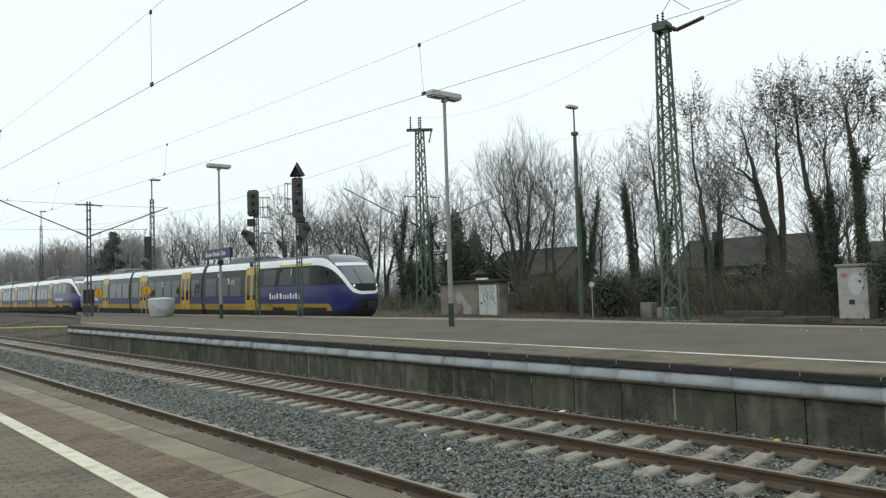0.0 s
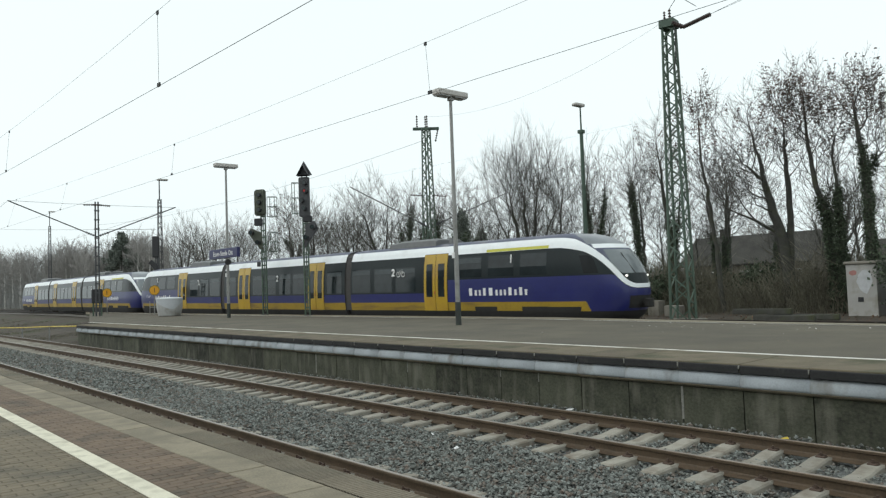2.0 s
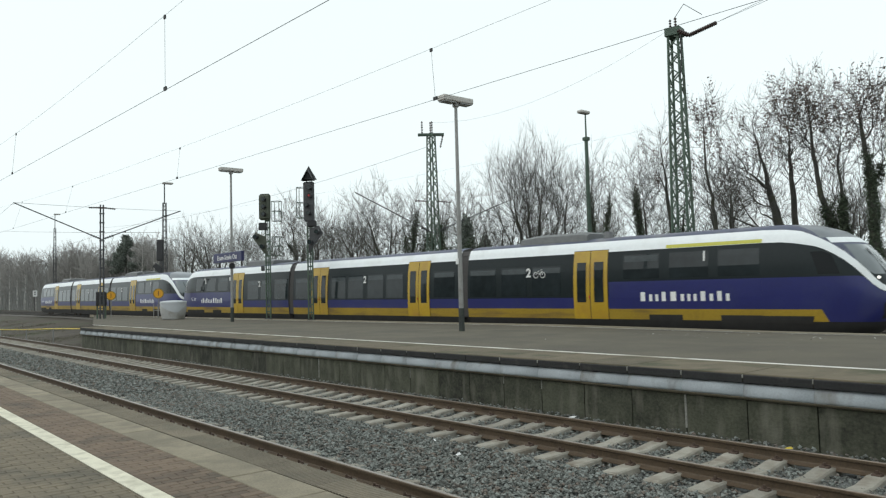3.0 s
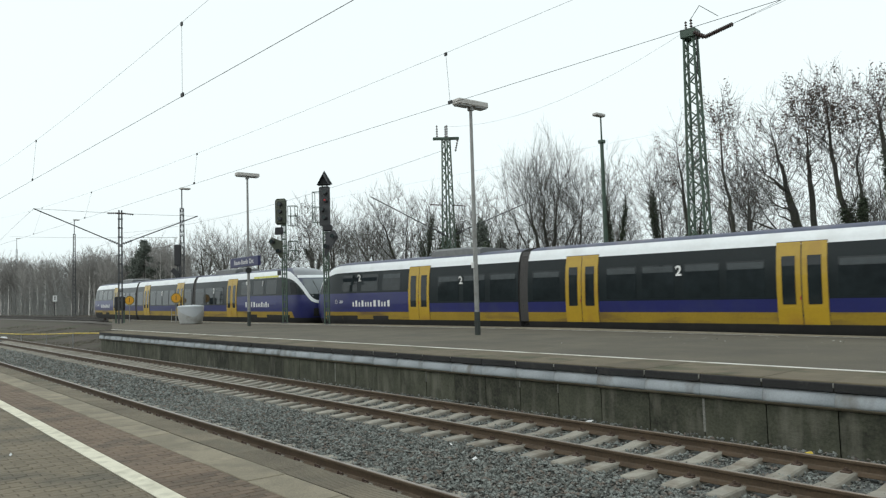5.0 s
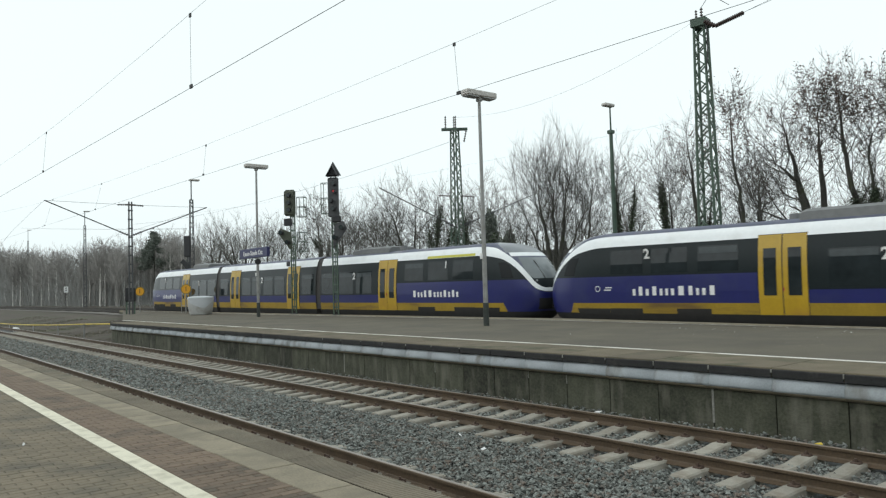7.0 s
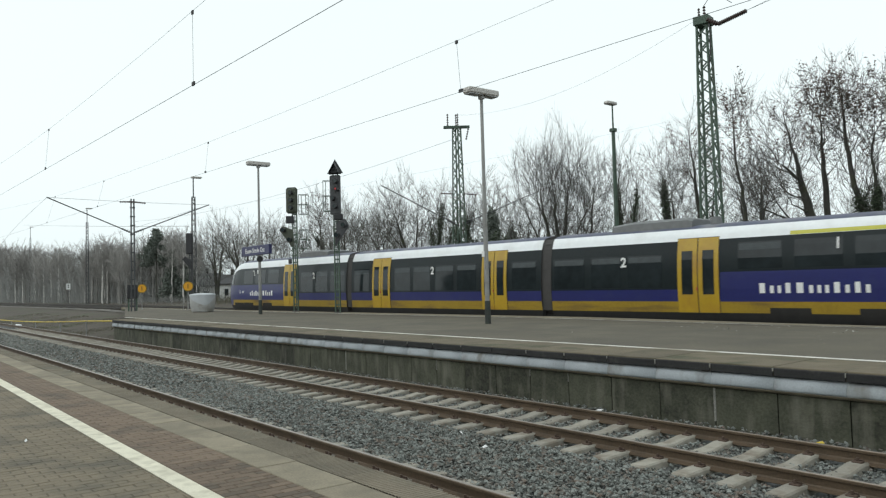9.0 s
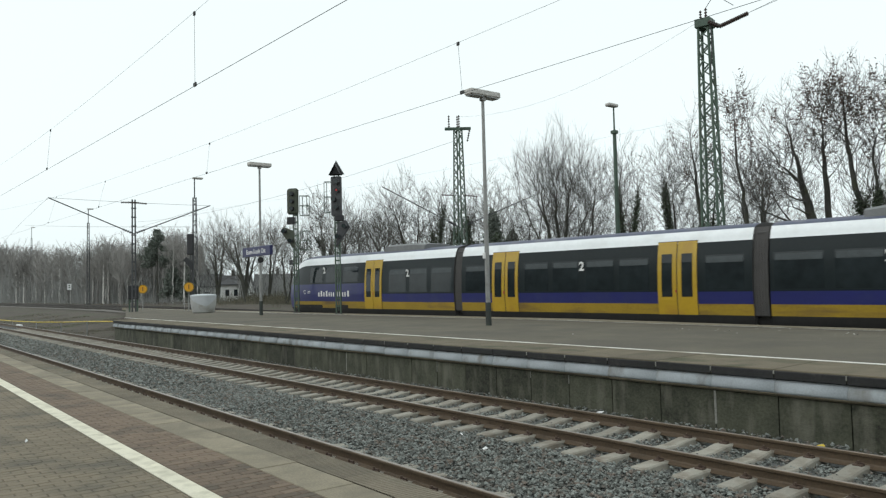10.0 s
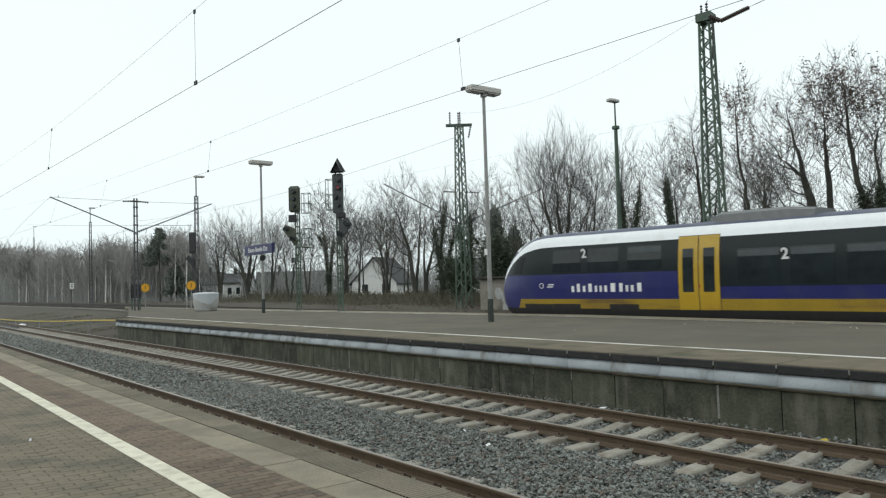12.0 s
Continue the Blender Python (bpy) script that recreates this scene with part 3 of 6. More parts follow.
tagged(part("ballast_stones", stones(40000, -19, 0.5, [(5.35, 7.66)], 0.029, 4, -0.18, 1.25), M["stone"]), "loose grey crushed stones between the tracks", "ballast", kind="stuff")
tagged(part("ballast_stones", stones(20000, -19, 0.5, [(7.66, 8.17), (8.35, 9.7)], 0.026, 9, -0.222, 1.25), M["stone"]), "loose grey crushed stones round the sleepers", "ballast", kind="stuff")
tagged(part("ballast_stones", stones(14000, -45, -15, [(5.35, 7.66)], 0.042, 6, -0.185, 1.3), M["stone"]), "loose grey crushed stones between the tracks", "ballast", kind="stuff")
tagged(part("ballast_stones", stones(9000, -92, -42, [(5.35, 7.66)], 0.06, 16, -0.19, 1.3), M["stone"]), "loose grey crushed stones between the tracks", "ballast", kind="stuff")
tagged(part("ballast_stones", stones(5000, -30, 0.5, [(9.85, 10.86)], 0.03, 5, -0.2, 1.2), M["stone"]), "loose grey stones along the platform wall", "ballast", kind="stuff")


# ---- the train: two three-car railcars coupled nose to nose ----
SIDE = [(0.25, 1.28), (0.45, 1.36), (0.667, 1.41), (1.05, 1.445), (1.476, 1.46), (2.0, 1.452), (2.5, 1.425), (2.85, 1.385), (3.2, 1.33), (3.45, 1.25), (3.62, 1.15), (3.7, 1.0), (3.77, 0.7), (3.82, 0.35), (3.83, 0.0)]
TIP = [(0.25, 23.5), (0.5, 23.85), (0.85, 24.05), (1.3, 24.12), (1.6, 24.1), (1.85, 24.04), (2.2, 23.92), (2.6, 23.7), (2.95, 23.42), (3.25, 23.08), (3.5, 22.66), (3.68, 22.15), (3.78, 21.65), (3.83, 20.95)]


def lerp(table, z):
    return float(np.interp(z, [a for a, _ in table], [b for _, b in table]))


NOSE = 20.6


def nose_point(s, z, sy):
    """A point of the nose: s runs from the straight side (0) to the middle of the front (1)."""
    n = 3.0
    a = s * math.pi / 2
    w = lerp(SIDE, z) * max(0.0, math.cos(a)) ** (2 / n)
    u = NOSE + (lerp(TIP, z) - NOSE) * max(0.0, math.sin(a)) ** (2 / n)
    return (u, sy * w, z)


def sheet(rows):
    """Rows of points joined into one sheet."""
    k = len(rows[0])
    v = [p for r in rows for p in r]
    f = [(i * k + j, i * k + j + 1, (i + 1) * k + j + 1, (i + 1) * k + j) for i in range(len(rows) - 1) for j in range(k - 1)]
    return v, f


def join(geos):
    V, F = [], []
    for g in geos:
        q = len(V)
        V += list(g[0])
        F += [tuple(i + q for i in f) for f in g[1]]
    return V, F


def band(u0, u1, z0, z1, steps=6, out=0.0):
    """Both sides of a straight stretch of the body between two heights."""
    gs = []
    for sy in (-1, 1):
        rows = []
        for i in range(steps + 1):
            z = z0 + (z1 - z0) * i / steps
            rows.append([(u, sy * (lerp(SIDE, z) + out), z) for u in (u0, u1)])
        gs.append(sheet(rows))
    return gs


S_STEPS = [0, 0.08, 0.16, 0.24, 0.3, 0.36, 0.42, 0.48, 0.54, 0.6, 0.66, 0.72, 0.78, 0.84, 0.9, 0.95, 1.0]


# the white stripe's fall round the nose: lower and upper edge
FALL_LOW = [(0, 3.2), (0.1, 3.18), (0.2, 3.1), (0.3, 3.01), (0.36, 2.9), (0.42, 2.75), (0.48, 2.55), (0.54, 2.3), (0.6, 2.03), (0.66, 1.8), (0.72, 1.66), (0.8, 1.57), (0.9, 1.53), (1, 1.53)]
FALL_HIGH = [(0, 3.62), (0.2, 3.58), (0.3, 3.51), (0.36, 3.4), (0.42, 3.23), (0.48, 3.04), (0.54, 2.81), (0.6, 2.51), (0.66, 2.2), (0.72, 1.95), (0.8, 1.76), (0.9, 1.69), (1, 1.69)]


def nose_band(lo, hi, s0=0.0, s1=1.0, steps=5):
    ss = [s for s in S_STEPS if s0 <= s <= s1]
    gs = []
    for sy in (-1, 1):
        rows = []
        for i in range(steps + 1):
            rows.append([nose_point(s, lo(s) + (hi(s) - lo(s)) * i / steps, sy) for s in ss])
        gs.append(sheet(rows))
    return gs


def slab_on_side(u0, u1, z0, z1, out, sy, lean=0.0, steps=5, thick=0.03):
    """A plate that follows the bulge of the side and stands proud of it."""
    v, f = [], []
    for layer in (out, out - thick):
        for i in range(steps + 1):
            z = z0 + (z1 - z0) * i / steps
            for u in (u0, u1):
                v.append((u, sy * (lerp(SIDE, z) + layer), z))
    k = 2 * (steps + 1)
    for i in range(steps):
        a = 2 * i
        f.append((a, a + 1, a + 3, a + 2))
        f.append((a, a + 2, a + 2 + k, a + k))
        f.append((a + 1, a + 1 + k, a + 3 + k, a + 3))
    f.append((0, k, k + 1, 1))
    f.append((k - 2, k - 1, 2 * k - 1, 2 * k - 2))
    return v, f


def shell(car, u0, u1, blue_top, nose):
    """The painted bands of one car's body."""
    zs = dict(sill=0.667, yel=1.05, blu=blue_top, wbot=3.2, wtop=3.62)
    f = lambda key: (lambda s: zs[key])
    wb, wt = (lambda s: lerp(FALL_LOW, s)), (lambda s: lerp(FALL_HIGH, s))
    over = lambda z: (lambda s: max(wt(s), z))
    yel = lambda s: zs["yel"] if s <= 0.24 else zs["sill"]
    roof_in = lambda s: 3.83
    hi = NOSE if nose else u1
    parts = [("skirt", "t_under", 0.25, zs["sill"]), ("lower_band", "t_skirt", zs["sill"], zs["yel"]), ("waist_band", "t_blue", zs["yel"], zs["blu"]),
             ("window_band", "t_dark", zs["blu"], 3.2), ("cantrail_band", "t_white", 3.2, 3.62), ("roof", "t_roof", 3.62, 3.83)]
    for nm, mat, a, b in parts:
        gs = band(u0, hi, a, b, 8 if nm == "roof" else 5)
        extra = []
        if nose:
            lo_blu = lambda s: min(2.06, wb(s) - 0.02)
            if nm == "skirt":
                extra = nose_band(lambda s: 0.25, f("sill"))
            elif nm == "lower_band":
                extra = nose_band(f("sill"), yel, 0, 0.3)
            elif nm == "waist_band":
                extra = nose_band(yel, lo_blu)
            elif nm == "window_band":
                extra = nose_band(lo_blu, wb)
            elif nm == "cantrail_band":
                extra = nose_band(wb, wt)
            else:
                extra = nose_band(wt, over(3.04), 0, 0.6) + nose_band(over(3.04), over(3.1)) + nose_band(over(3.1), over(3.27), 0, 0.48) + nose_band(over(3.27), roof_in, 0, 0.42)
        part(nm, (*join(gs + extra), True), M[mat], car)
    if nose:
        low = lambda s: max(wt(s), 2.1)
        part("windscreen", (*join(nose_band(low, over(3.04), 0.6, 1)), True), M["t_screen"], car, "large raked windscreen")
        part("lamp_panel", (*join(nose_band(wt, low, 0.66, 1, 2)), True), M["t_dark"], car, "glossy black panel that holds the lamps")
        part("nose_hood", (*join(nose_band(over(3.27), roof_in, 0.42, 1)), True), M["t_hood"], car, "pale grey hood over the cab")
        part("destination_display", (*join(nose_band(over(3.1), over(3.27), 0.48, 1)), True), M["t_white"], car, "pale destination display")
        for sy in (-1, 1):
            rows = []
            for k in range(5):
                ring = []
                for q in (0.24, 0.27, 0.3, 0.33, 0.36, 0.39):
                    u, w, z = nose_point(q, 2.14 + (min(2.84, wb(q) - 0.1) - 2.14) * k / 4, sy)
                    ring.append((u + 0.005, w + sy * 0.01, z))
                rows.append(ring)
            part("cab_window", (*sheet(rows), True), M["t_cab"], car, "dark cab side window")
    # closed ends
    for u in (u0,) if nose else (u0, u1):
        loop = [(u, -w, z) for z, w in SIDE] + [(u, w, z) for z, w in SIDE[-2::-1]]
        part("end_wall", (loop, [tuple(range(len(loop)))]), M["t_bellow"], car)
    part("floor_pan", boxed(u0, hi, -1.28, 1.28, 0.24, 0.3), M["t_under"], car)


def train_door(car, u, sy):
    """A double-leaf door with two tall panes."""
    d = part("door", slab_on_side(u - 0.79, u + 0.79, 0.64, 3.3, 0.012, sy, thick=0.03), M["t_bellow"], car, "double-leaf passenger door")
    for s in (-1, 1):
        a, b = sorted((u + s * 0.02, u + s * 0.775))
        part("door_leaf", slab_on_side(a, b, 0.665, 3.28, 0.03, sy, thick=0.04), M["t_yellow"], d, "yellow door leaf")
        c = (a + b) / 2
        part("door_window", slab_on_side(c - 0.21, c + 0.21, 1.3, 2.84, 0.036, sy, thick=0.01), M["t_glass"], d, "tall dark door pane")
    part("door_button", slab_on_side(u - 0.06, u - 0.02, 1.45, 1.55, 0.04, sy, thick=0.02), M["red_button"], d)


def train_window(car, u0, u1, z0, z1, sy, vent=True):
    w = part("window", slab_on_side(u0, u1, z0, z1, 0.006, sy, thick=0.01), M["t_glass"], car)
    if vent:
        part("vent_pane", slab_on_side(u0 + 0.04, u1 - 0.04, z1 - 0.27, z1 - 0.05, 0.012, sy, thick=0.008), M["t_vent"], w, "tilting vent pane")


def side_bars(car, u0, u1, z0, z1, sy, words):
    """The operator's name as plain white bars."""
    step = (u1 - u0) / sum(words)
    u = u0
    for w in words:
        top = z1 if w > 1.05 else z0 + (z1 - z0) * 0.74
        gap = 0.26 * step * w
        part("lettering_bar", slab_on_side(u + gap, u + step * w - gap, z0, top, 0.008, sy, steps=2, thick=0.012), M["white"], car)
        u += step * w


def class_number(car, u, z, sy, digit):
    w = lerp(SIDE, z)
    slope = math.atan2(lerp(SIDE, z - 0.15) - lerp(SIDE, z + 0.15), 0.3)
    m = Matrix.Translation((u, sy * (w + 0.04), z)) @ Euler((radians(90) - slope, 0, 0)).to_matrix().to_4x4()
    if sy > 0:
        m = Matrix.Translation((u, w + 0.04, z)) @ Euler((radians(90) + slope, 0, radians(180))).to_matrix().to_4x4()
    letters("class_number", digit, 0.5, m, M["white"], car, "white class number", 0.006 if digit == "1" else 0.014)


def bogie(car, u):
    b = part("bogie", boxed(u - 1.6, u + 1.6, -1.15, 1.15, 0.32, 0.62, 0.04), M["t_under"], car, "black bogie")
    for du in (-0.95, 0.95):
        for sy in (-0.75, 0.75):
            bm = bmesh.new()
            rod(bm, (u + du, sy - 0.06, 0.38), (u + du, sy + 0.06, 0.38), 0.38, n=20)
            rod(bm, (u + du, sy - 0.075, 0.38), (u + du, sy + 0.075, 0.38), 0.12, n=10)
            part("wheel", bm, M["clip"], b)


def roof_unit(car, u0, u1):
    v, f = [], []
    prof = [(-0.98, 3.62), (-0.94, 3.98), (-0.75, 4.08), (0.75, 4.08), (0.94, 3.98), (0.98, 3.62)]
    for u, k in ((u0, 0.8), (u0 + 0.9, 1.0), (u1 - 0.2, 1.0), (u1, 0.85)):
        for y, z in prof:
            v.append((u, y, 3.62 + (z - 3.62) * k))
    n = len(prof)
    for i in range(3):
        for j in range(n - 1):
            f.append((i * n + j, i * n + j + 1, (i + 1) * n + j + 1, (i + 1) * n + j))
    f += [tuple(range(n)), tuple(range(4 * n - 1, 3 * n - 1, -1))]
    part("roof_unit", (v, f), M["t_box"], car, "grey rooftop air unit")


M["t_cab"] = shader("dark_cab_glass", (0.009, 0.011, 0.012), 0.12, bump=0, var=0.1, spec=0.15)
# top of the nose, paler and greyer than the roof behind it
M["t_hood"] = shader("grey_nose_top", (0.17, 0.185, 0.2), 0.35, var=0.15, bump=0.02, coat=0.3)
M["lamp_lit"] = glow("lit_headlight", (1.0, 0.97, 0.9), 1.4)
M["red_button"] = shader("red_button", (0.4, 0.03, 0.03), 0.4, bump=0)
M["t_vent"] = shader("vent_pane", (0.045, 0.055, 0.058), 0.2, bump=0, spec=0.28)


def end_car(unit, front):
    """A driving car; front: +1 or -1, the end of the unit at which it runs."""
    car = new("driving_car")
    car.parent = unit
    if front < 0:
        car["reversed"] = True
        car.matrix_basis = pose(0, 0, 0, 0, 0, 180)
    shell(car, 7.48, 24.0, 1.476, True)
    for sy in (-1, 1):
        # higher blue field with the operator's name next to the cab
        part("waist_field", slab_on_side(14.84, NOSE + 0.02, 1.46, 2.06, 0.004, sy, thick=0.008), M["t_blue"], car)
        train_door(car, 14.02, sy)
        for a, b in ((7.62, 9.15), (9.48, 10.86), (11.16, 12.61)):
            train_window(car, a, b, 1.555, 2.746, sy)
        for a, b in ((15.48, 16.95), (17.35, 18.8), (19.15, 20.55)):
            train_window(car, a, b, 2.15, 3.05, sy, vent=a < 16)
        side_bars(car, *((16.1, 19.6) if front > 0 else (16.25, 19.65)), 1.33, 1.66, sy, (1.3, 0.9, 0.8, 1.1, 1.5, 0.9, 0.8, 0.8, 1.2, 0.9, 1.1, 0.9))
        class_number(car, 11.0, 2.5, sy, "2")
        class_number(car, 18.67 if front > 0 else 18.97, 2.85, sy, "1" if front > 0 else "2")
        if front > 0:
            part("class_stripe", slab_on_side(17.2, NOSE + 0.02, 3.21, 3.33, 0.005, sy, steps=2, thick=0.01), M["t_lime"], car, "lime first-class stripe")
        # emblem and small plate next to the cab
        bm = bmesh.new()
        for rad in ((0.115, 0.09) if front < 0 else ()):
            bmesh.ops.create_circle(bm, segments=18, radius=rad, matrix=Matrix.Translation((21.15, sy * (lerp(SIDE, 1.6) + 0.012), 1.6)) @ Euler((radians(90), 0, 0)).to_matrix().to_4x4())
        if front < 0:
            bmesh.ops.bridge_loops(bm, edges=bm.edges[:])
            part("emblem_ring", bm, M["white"], car)
        for k, (ua, ub) in enumerate(((20.65, 20.95), (20.6, 20.9))):
            if front < 0:
                part("emblem_bar", slab_on_side(ua - 0.1, ub - 0.1, 1.53 + 0.09 * k, 1.57 + 0.09 * k, 0.012, sy, steps=1, thick=0.014), M["white"], car)
        # flat black plates on the skirt, for the shade in openings beside the bogie
        for ua, ub in ((16.5, 17.8), (19.2, 20.6)):
            part("skirt_opening", slab_on_side(ua, ub, 0.6, 0.85, 0.006, sy, steps=2, thick=0.03), M["t_under"], car, "black plate standing for a shaded opening in the yellow skirt")
        rows = [[(q[0], q[1] + sy * 0.012, q[2]) for q in (nose_point(k, z, sy) for k in (0.0, 0.05, 0.1, 0.15, 0.2))] for z in (0.6, 0.72, 0.84)]
        part("skirt_opening", sheet(rows), M["t_under"], car, "black sheet standing for a shaded opening under the nose")
    roof_unit(car, 10.2, 13.6)
    bm = bmesh.new()
    rod(bm, (14.3, -0.5, 3.7), (14.3, -0.5, 4.05), 0.22, 0.18, 10)
    part("exhaust", bm, M["t_box"], car, "short roof exhaust")
    bogie(car, 20.0)
    # coupler, black sheet for the shade of the buffer recess, lamps, wiper
    gs = []
    for sy in (-1, 1):
        gs.append(sheet([[(q[0] + 0.015, q[1], q[2]) for q in (nose_point(k, z, sy) for k in (0.76, 0.8, 0.84, 0.9, 0.95, 1.0))] for z in (0.76, 0.9, 1.08, 1.24)]))
    part("coupler_recess", join(gs), M["t_under"], car, "black sheet standing for the shaded recess round the coupler")
    bm = bmesh.new()
    rod(bm, (23.9, 0, 0.95), (24.3, 0, 0.95), 0.12, n=10)
    box(bm, 24.2, 24.42, -0.2, 0.2, 0.78, 1.12, 0.03)
    part("coupler", bm, M["t_under"], car, "automatic coupler")
    for sy in (-1, 1):
        p = nose_point(0.765, 2.0, sy)
        bm = bmesh.new()
        bmesh.ops.create_uvsphere(bm, u_segments=12, v_segments=8, radius=0.05, matrix=Matrix.Translation((p[0], p[1], p[2])) @ Matrix.Diagonal((0.8, 1.2, 0.9, 1)))
        part("headlight", bm, M["lens_clear"], car, "clear headlight")
    bm = bmesh.new()
    p, q = nose_point(0.93, 2.1, -1), nose_point(0.86, 2.9, -1)
    bar(bm, (p[0] + 0.03, p[1], p[2]), (q[0] + 0.05, q[1], q[2]), 0.025)
    part("wiper", bm, M["t_under"], car)
    return car


M["lens_clear"] = shader("clear_lamp_lens", (0.3, 0.32, 0.33), 0.1, bump=0, metal=0.3)


def bicycle(car):
    """The bicycle pictogram next to the leading car's class number."""
    k, u0, z0 = 0.55, 11.55, 2.42
    y = -(lerp(SIDE, z0) + 0.03)
    for du in (-0.32, 0.32):
        bm = bmesh.new()
        for rad in (0.24, 0.19):
            bmesh.ops.create_circle(bm, segments=18, radius=rad * k, matrix=Matrix.Translation((u0 + du * k, y, z0)) @ Euler((radians(90), 0, 0)).to_matrix().to_4x4())
        bmesh.ops.bridge_loops(bm, edges=bm.edges[:])
        part("bicycle_wheel", bm, M["white"], car)
    bm = bmesh.new()
    for a, b in (((-0.32, 0), (-0.1, 0.3)), ((-0.1, 0.3), (0.23, 0.3)), ((0.23, 0.3), (0.32, 0)), ((-0.1, 0.3), (0.05, 0)), ((0.05, 0), (0.23, 0.3)), ((0.2, 0.4), (0.3, 0.38))):
        bar(bm, (u0 + a[0] * k, y, z0 + a[1] * k), (u0 + b[0] * k, y, z0 + b[1] * k), 0.03, 0.01)
    part("bicycle_mark", bm, M["white"], car, "white bicycle pictogram")


def middle_car(unit):
    car = new("middle_car")
    car.parent = unit
    shell(car, -6.98, 6.98, 1.476, False)
    for sy in (-1, 1):
        for u in (-4.21, 4.21):
            train_door(car, u, sy)
        for a, b in ((-3.05, -1.75), (-1.5, -0.2), (0.2, 1.5), (1.75, 3.05), (5.3, 6.7), (-6.7, -5.3)):
            train_window(car, a, b, 1.555, 2.746, sy)
        class_number(car, -0.0, 2.5, sy, "2")
    return car


def gangway(unit, u):
    g = part("gangway_bellows", boxed(u - 0.26, u + 0.26, -1.22, 1.22, 0.5, 3.55, 0.12), M["t_bellow"], unit, "grey rubber gangway bellows")
    for k in range(5):
        v, f = [], []
        x = u - 0.2 + 0.1 * k
        loop = [(s * (w - 0.06), z) for s, tab in ((-1, SIDE[2:-4]), (1, SIDE[-5:1:-1])) for z, w in tab]
        v = [(x - 0.046, y, z) for y, z in loop] + [(x + 0.046, y, z) for y, z in loop]
        n = len(loop)
        f = [(i, (i + 1) % n, (i + 1) % n + n, i + n) for i in range(n)] + [tuple(range(n)), tuple(range(2 * n - 1, n - 1, -1))]
        part("fold", (v, f), M["t_bellow"], g)
    bogie(unit, u)


def railcar():
    unit = thing("railcar_unit", pose(0, 22.46, 0.4), "blue and yellow three-car diesel railcar with white roof edge", "train", "coupled railcars")
    middle_car(unit)
    end_car(unit, 1)
    end_car(unit, -1)
    for u in (-7.23, 7.23):
        gangway(unit, u)
    return unit


UNIT_1 = railcar()
UNIT_2 = copy_thing(UNIT_1, pose(-48.5, 22.46, 0.4))
LEADING = next(c for c in UNIT_1.children if c.name.startswith("driving_car") and not c.get("reversed"))
bicycle(LEADING)
for o in LEADING.children:
    if o.name.startswith("headlight"):
        # only the leading nose has its lamps on
        o.data = o.data.copy()
        o.data.materials[0] = M["lamp_lit"]
        o["label"] = "lit white headlight"


def middle_place(t):
    """Where along x the middle of the leading railcar is."""
    a = (t - 6) / 6
    return -7.0971 + 51.6785 * a + 0.7785 * a ** 2 + 0.4987 * a ** 3 + 1.1145 * a ** 4


def on_line(x):
    return Vector((x, line_y(x), line_z(x)))


def between(a, b, share):
    """The pose of a car that runs from a to b, with its own zero lying at the given length behind a."""
    d = (b - a).normalized()
    side = Vector((0, 0, 1)).cross(d).normalized()
    m = Matrix((d, side, d.cross(side))).transposed().to_4x4()
    return Matrix.Translation(a - d * share) @ m


def motions():
    times = [i * 0.5 for i in range(25)]
    for unit, back in ((UNIT_1, 0.0), (UNIT_2, 48.5)):
        ends = [c for c in unit.children if c.name.startswith("driving_car")]
        rows, front, rear = [], [], []
        for t in times:
            x = middle_place(t) - back
            mid = between(on_line(x - 7.23), on_line(x + 7.23), -7.23)
            home = mid.inverted()
            rows.append((t, mid))
            front.append((t, home @ between(on_line(x + 7.23), on_line(x + 20), 7.23)))
            rear.append((t, home @ between(on_line(x - 7.23), on_line(x - 20), 7.23)))
        walk(unit, rows)
        for c in ends:
            walk(c, rear if c.get("reversed") else front)


# ---- posts, lamps, signals, masts ----
def platform_lamp(x, y, z, height, length, label):
    """A tall round post with one flat lamp across its top."""
    t = thing("platform_lamp", pose(x, y, z), label, "lamp post", "platform lamps")
    bm = bmesh.new()
    rod(bm, (0, 0, -0.1), (0, 0, 0.8), 0.1, 0.1, 14)
    part("post_foot", bm, M["foot"], t, "dark painted foot")
    bm = bmesh.new()
    rod(bm, (0, 0, 0.75), (0, 0, height * 0.5), 0.085, 0.075, 14)
    rod(bm, (0, 0, height * 0.5), (0, 0, height - 0.1), 0.066, 0.055, 14)
    part("post", bm, M["galv"], t)
    bm = bmesh.new()
    rod(bm, (0, 0, height * 0.5 - 0.05), (0, 0, height * 0.5 + 0.03), 0.085, 0.072, 14)
    part("collar", bm, M["galv"], t)
    part("small_label", boxed(-0.09, 0.03, -0.12, -0.08, 2.3, 2.5, 0.005), M["white"], t, "small pale sticker plate")
    h = part("lamp_head", boxed(-0.2, 0.2, -length / 2, length / 2, height - 0.1, height + 0.1, 0.03), M["lamp_body"], t, "flat weathered lamp housing")
    part("diffuser", boxed(-0.17, 0.17, -length / 2 + 0.05, -0.08, height - 0.135, height - 0.1, 0.01), M["lamp_glass"], h)
    part("diffuser", boxed(-0.17, 0.17, 0.08, length / 2 - 0.05, height - 0.135, height - 0.1, 0.01), M["lamp_glass"], h)
    bm = bmesh.new()
    box(bm, -0.09, 0.09, -0.09, 0.09, height - 0.25, height - 0.09, 0.02)
    part("bracket", bm, M["galv"], h)
    return t


platform_lamp(-19.35, 17.0, 0.8, 8.0, 1.35, "slender grey platform lamp post with a flat weathered head")
platform_lamp(-40.1, 18.1, 0.82, 8.6, 1.35, "slender grey platform lamp post that carries a station sign")


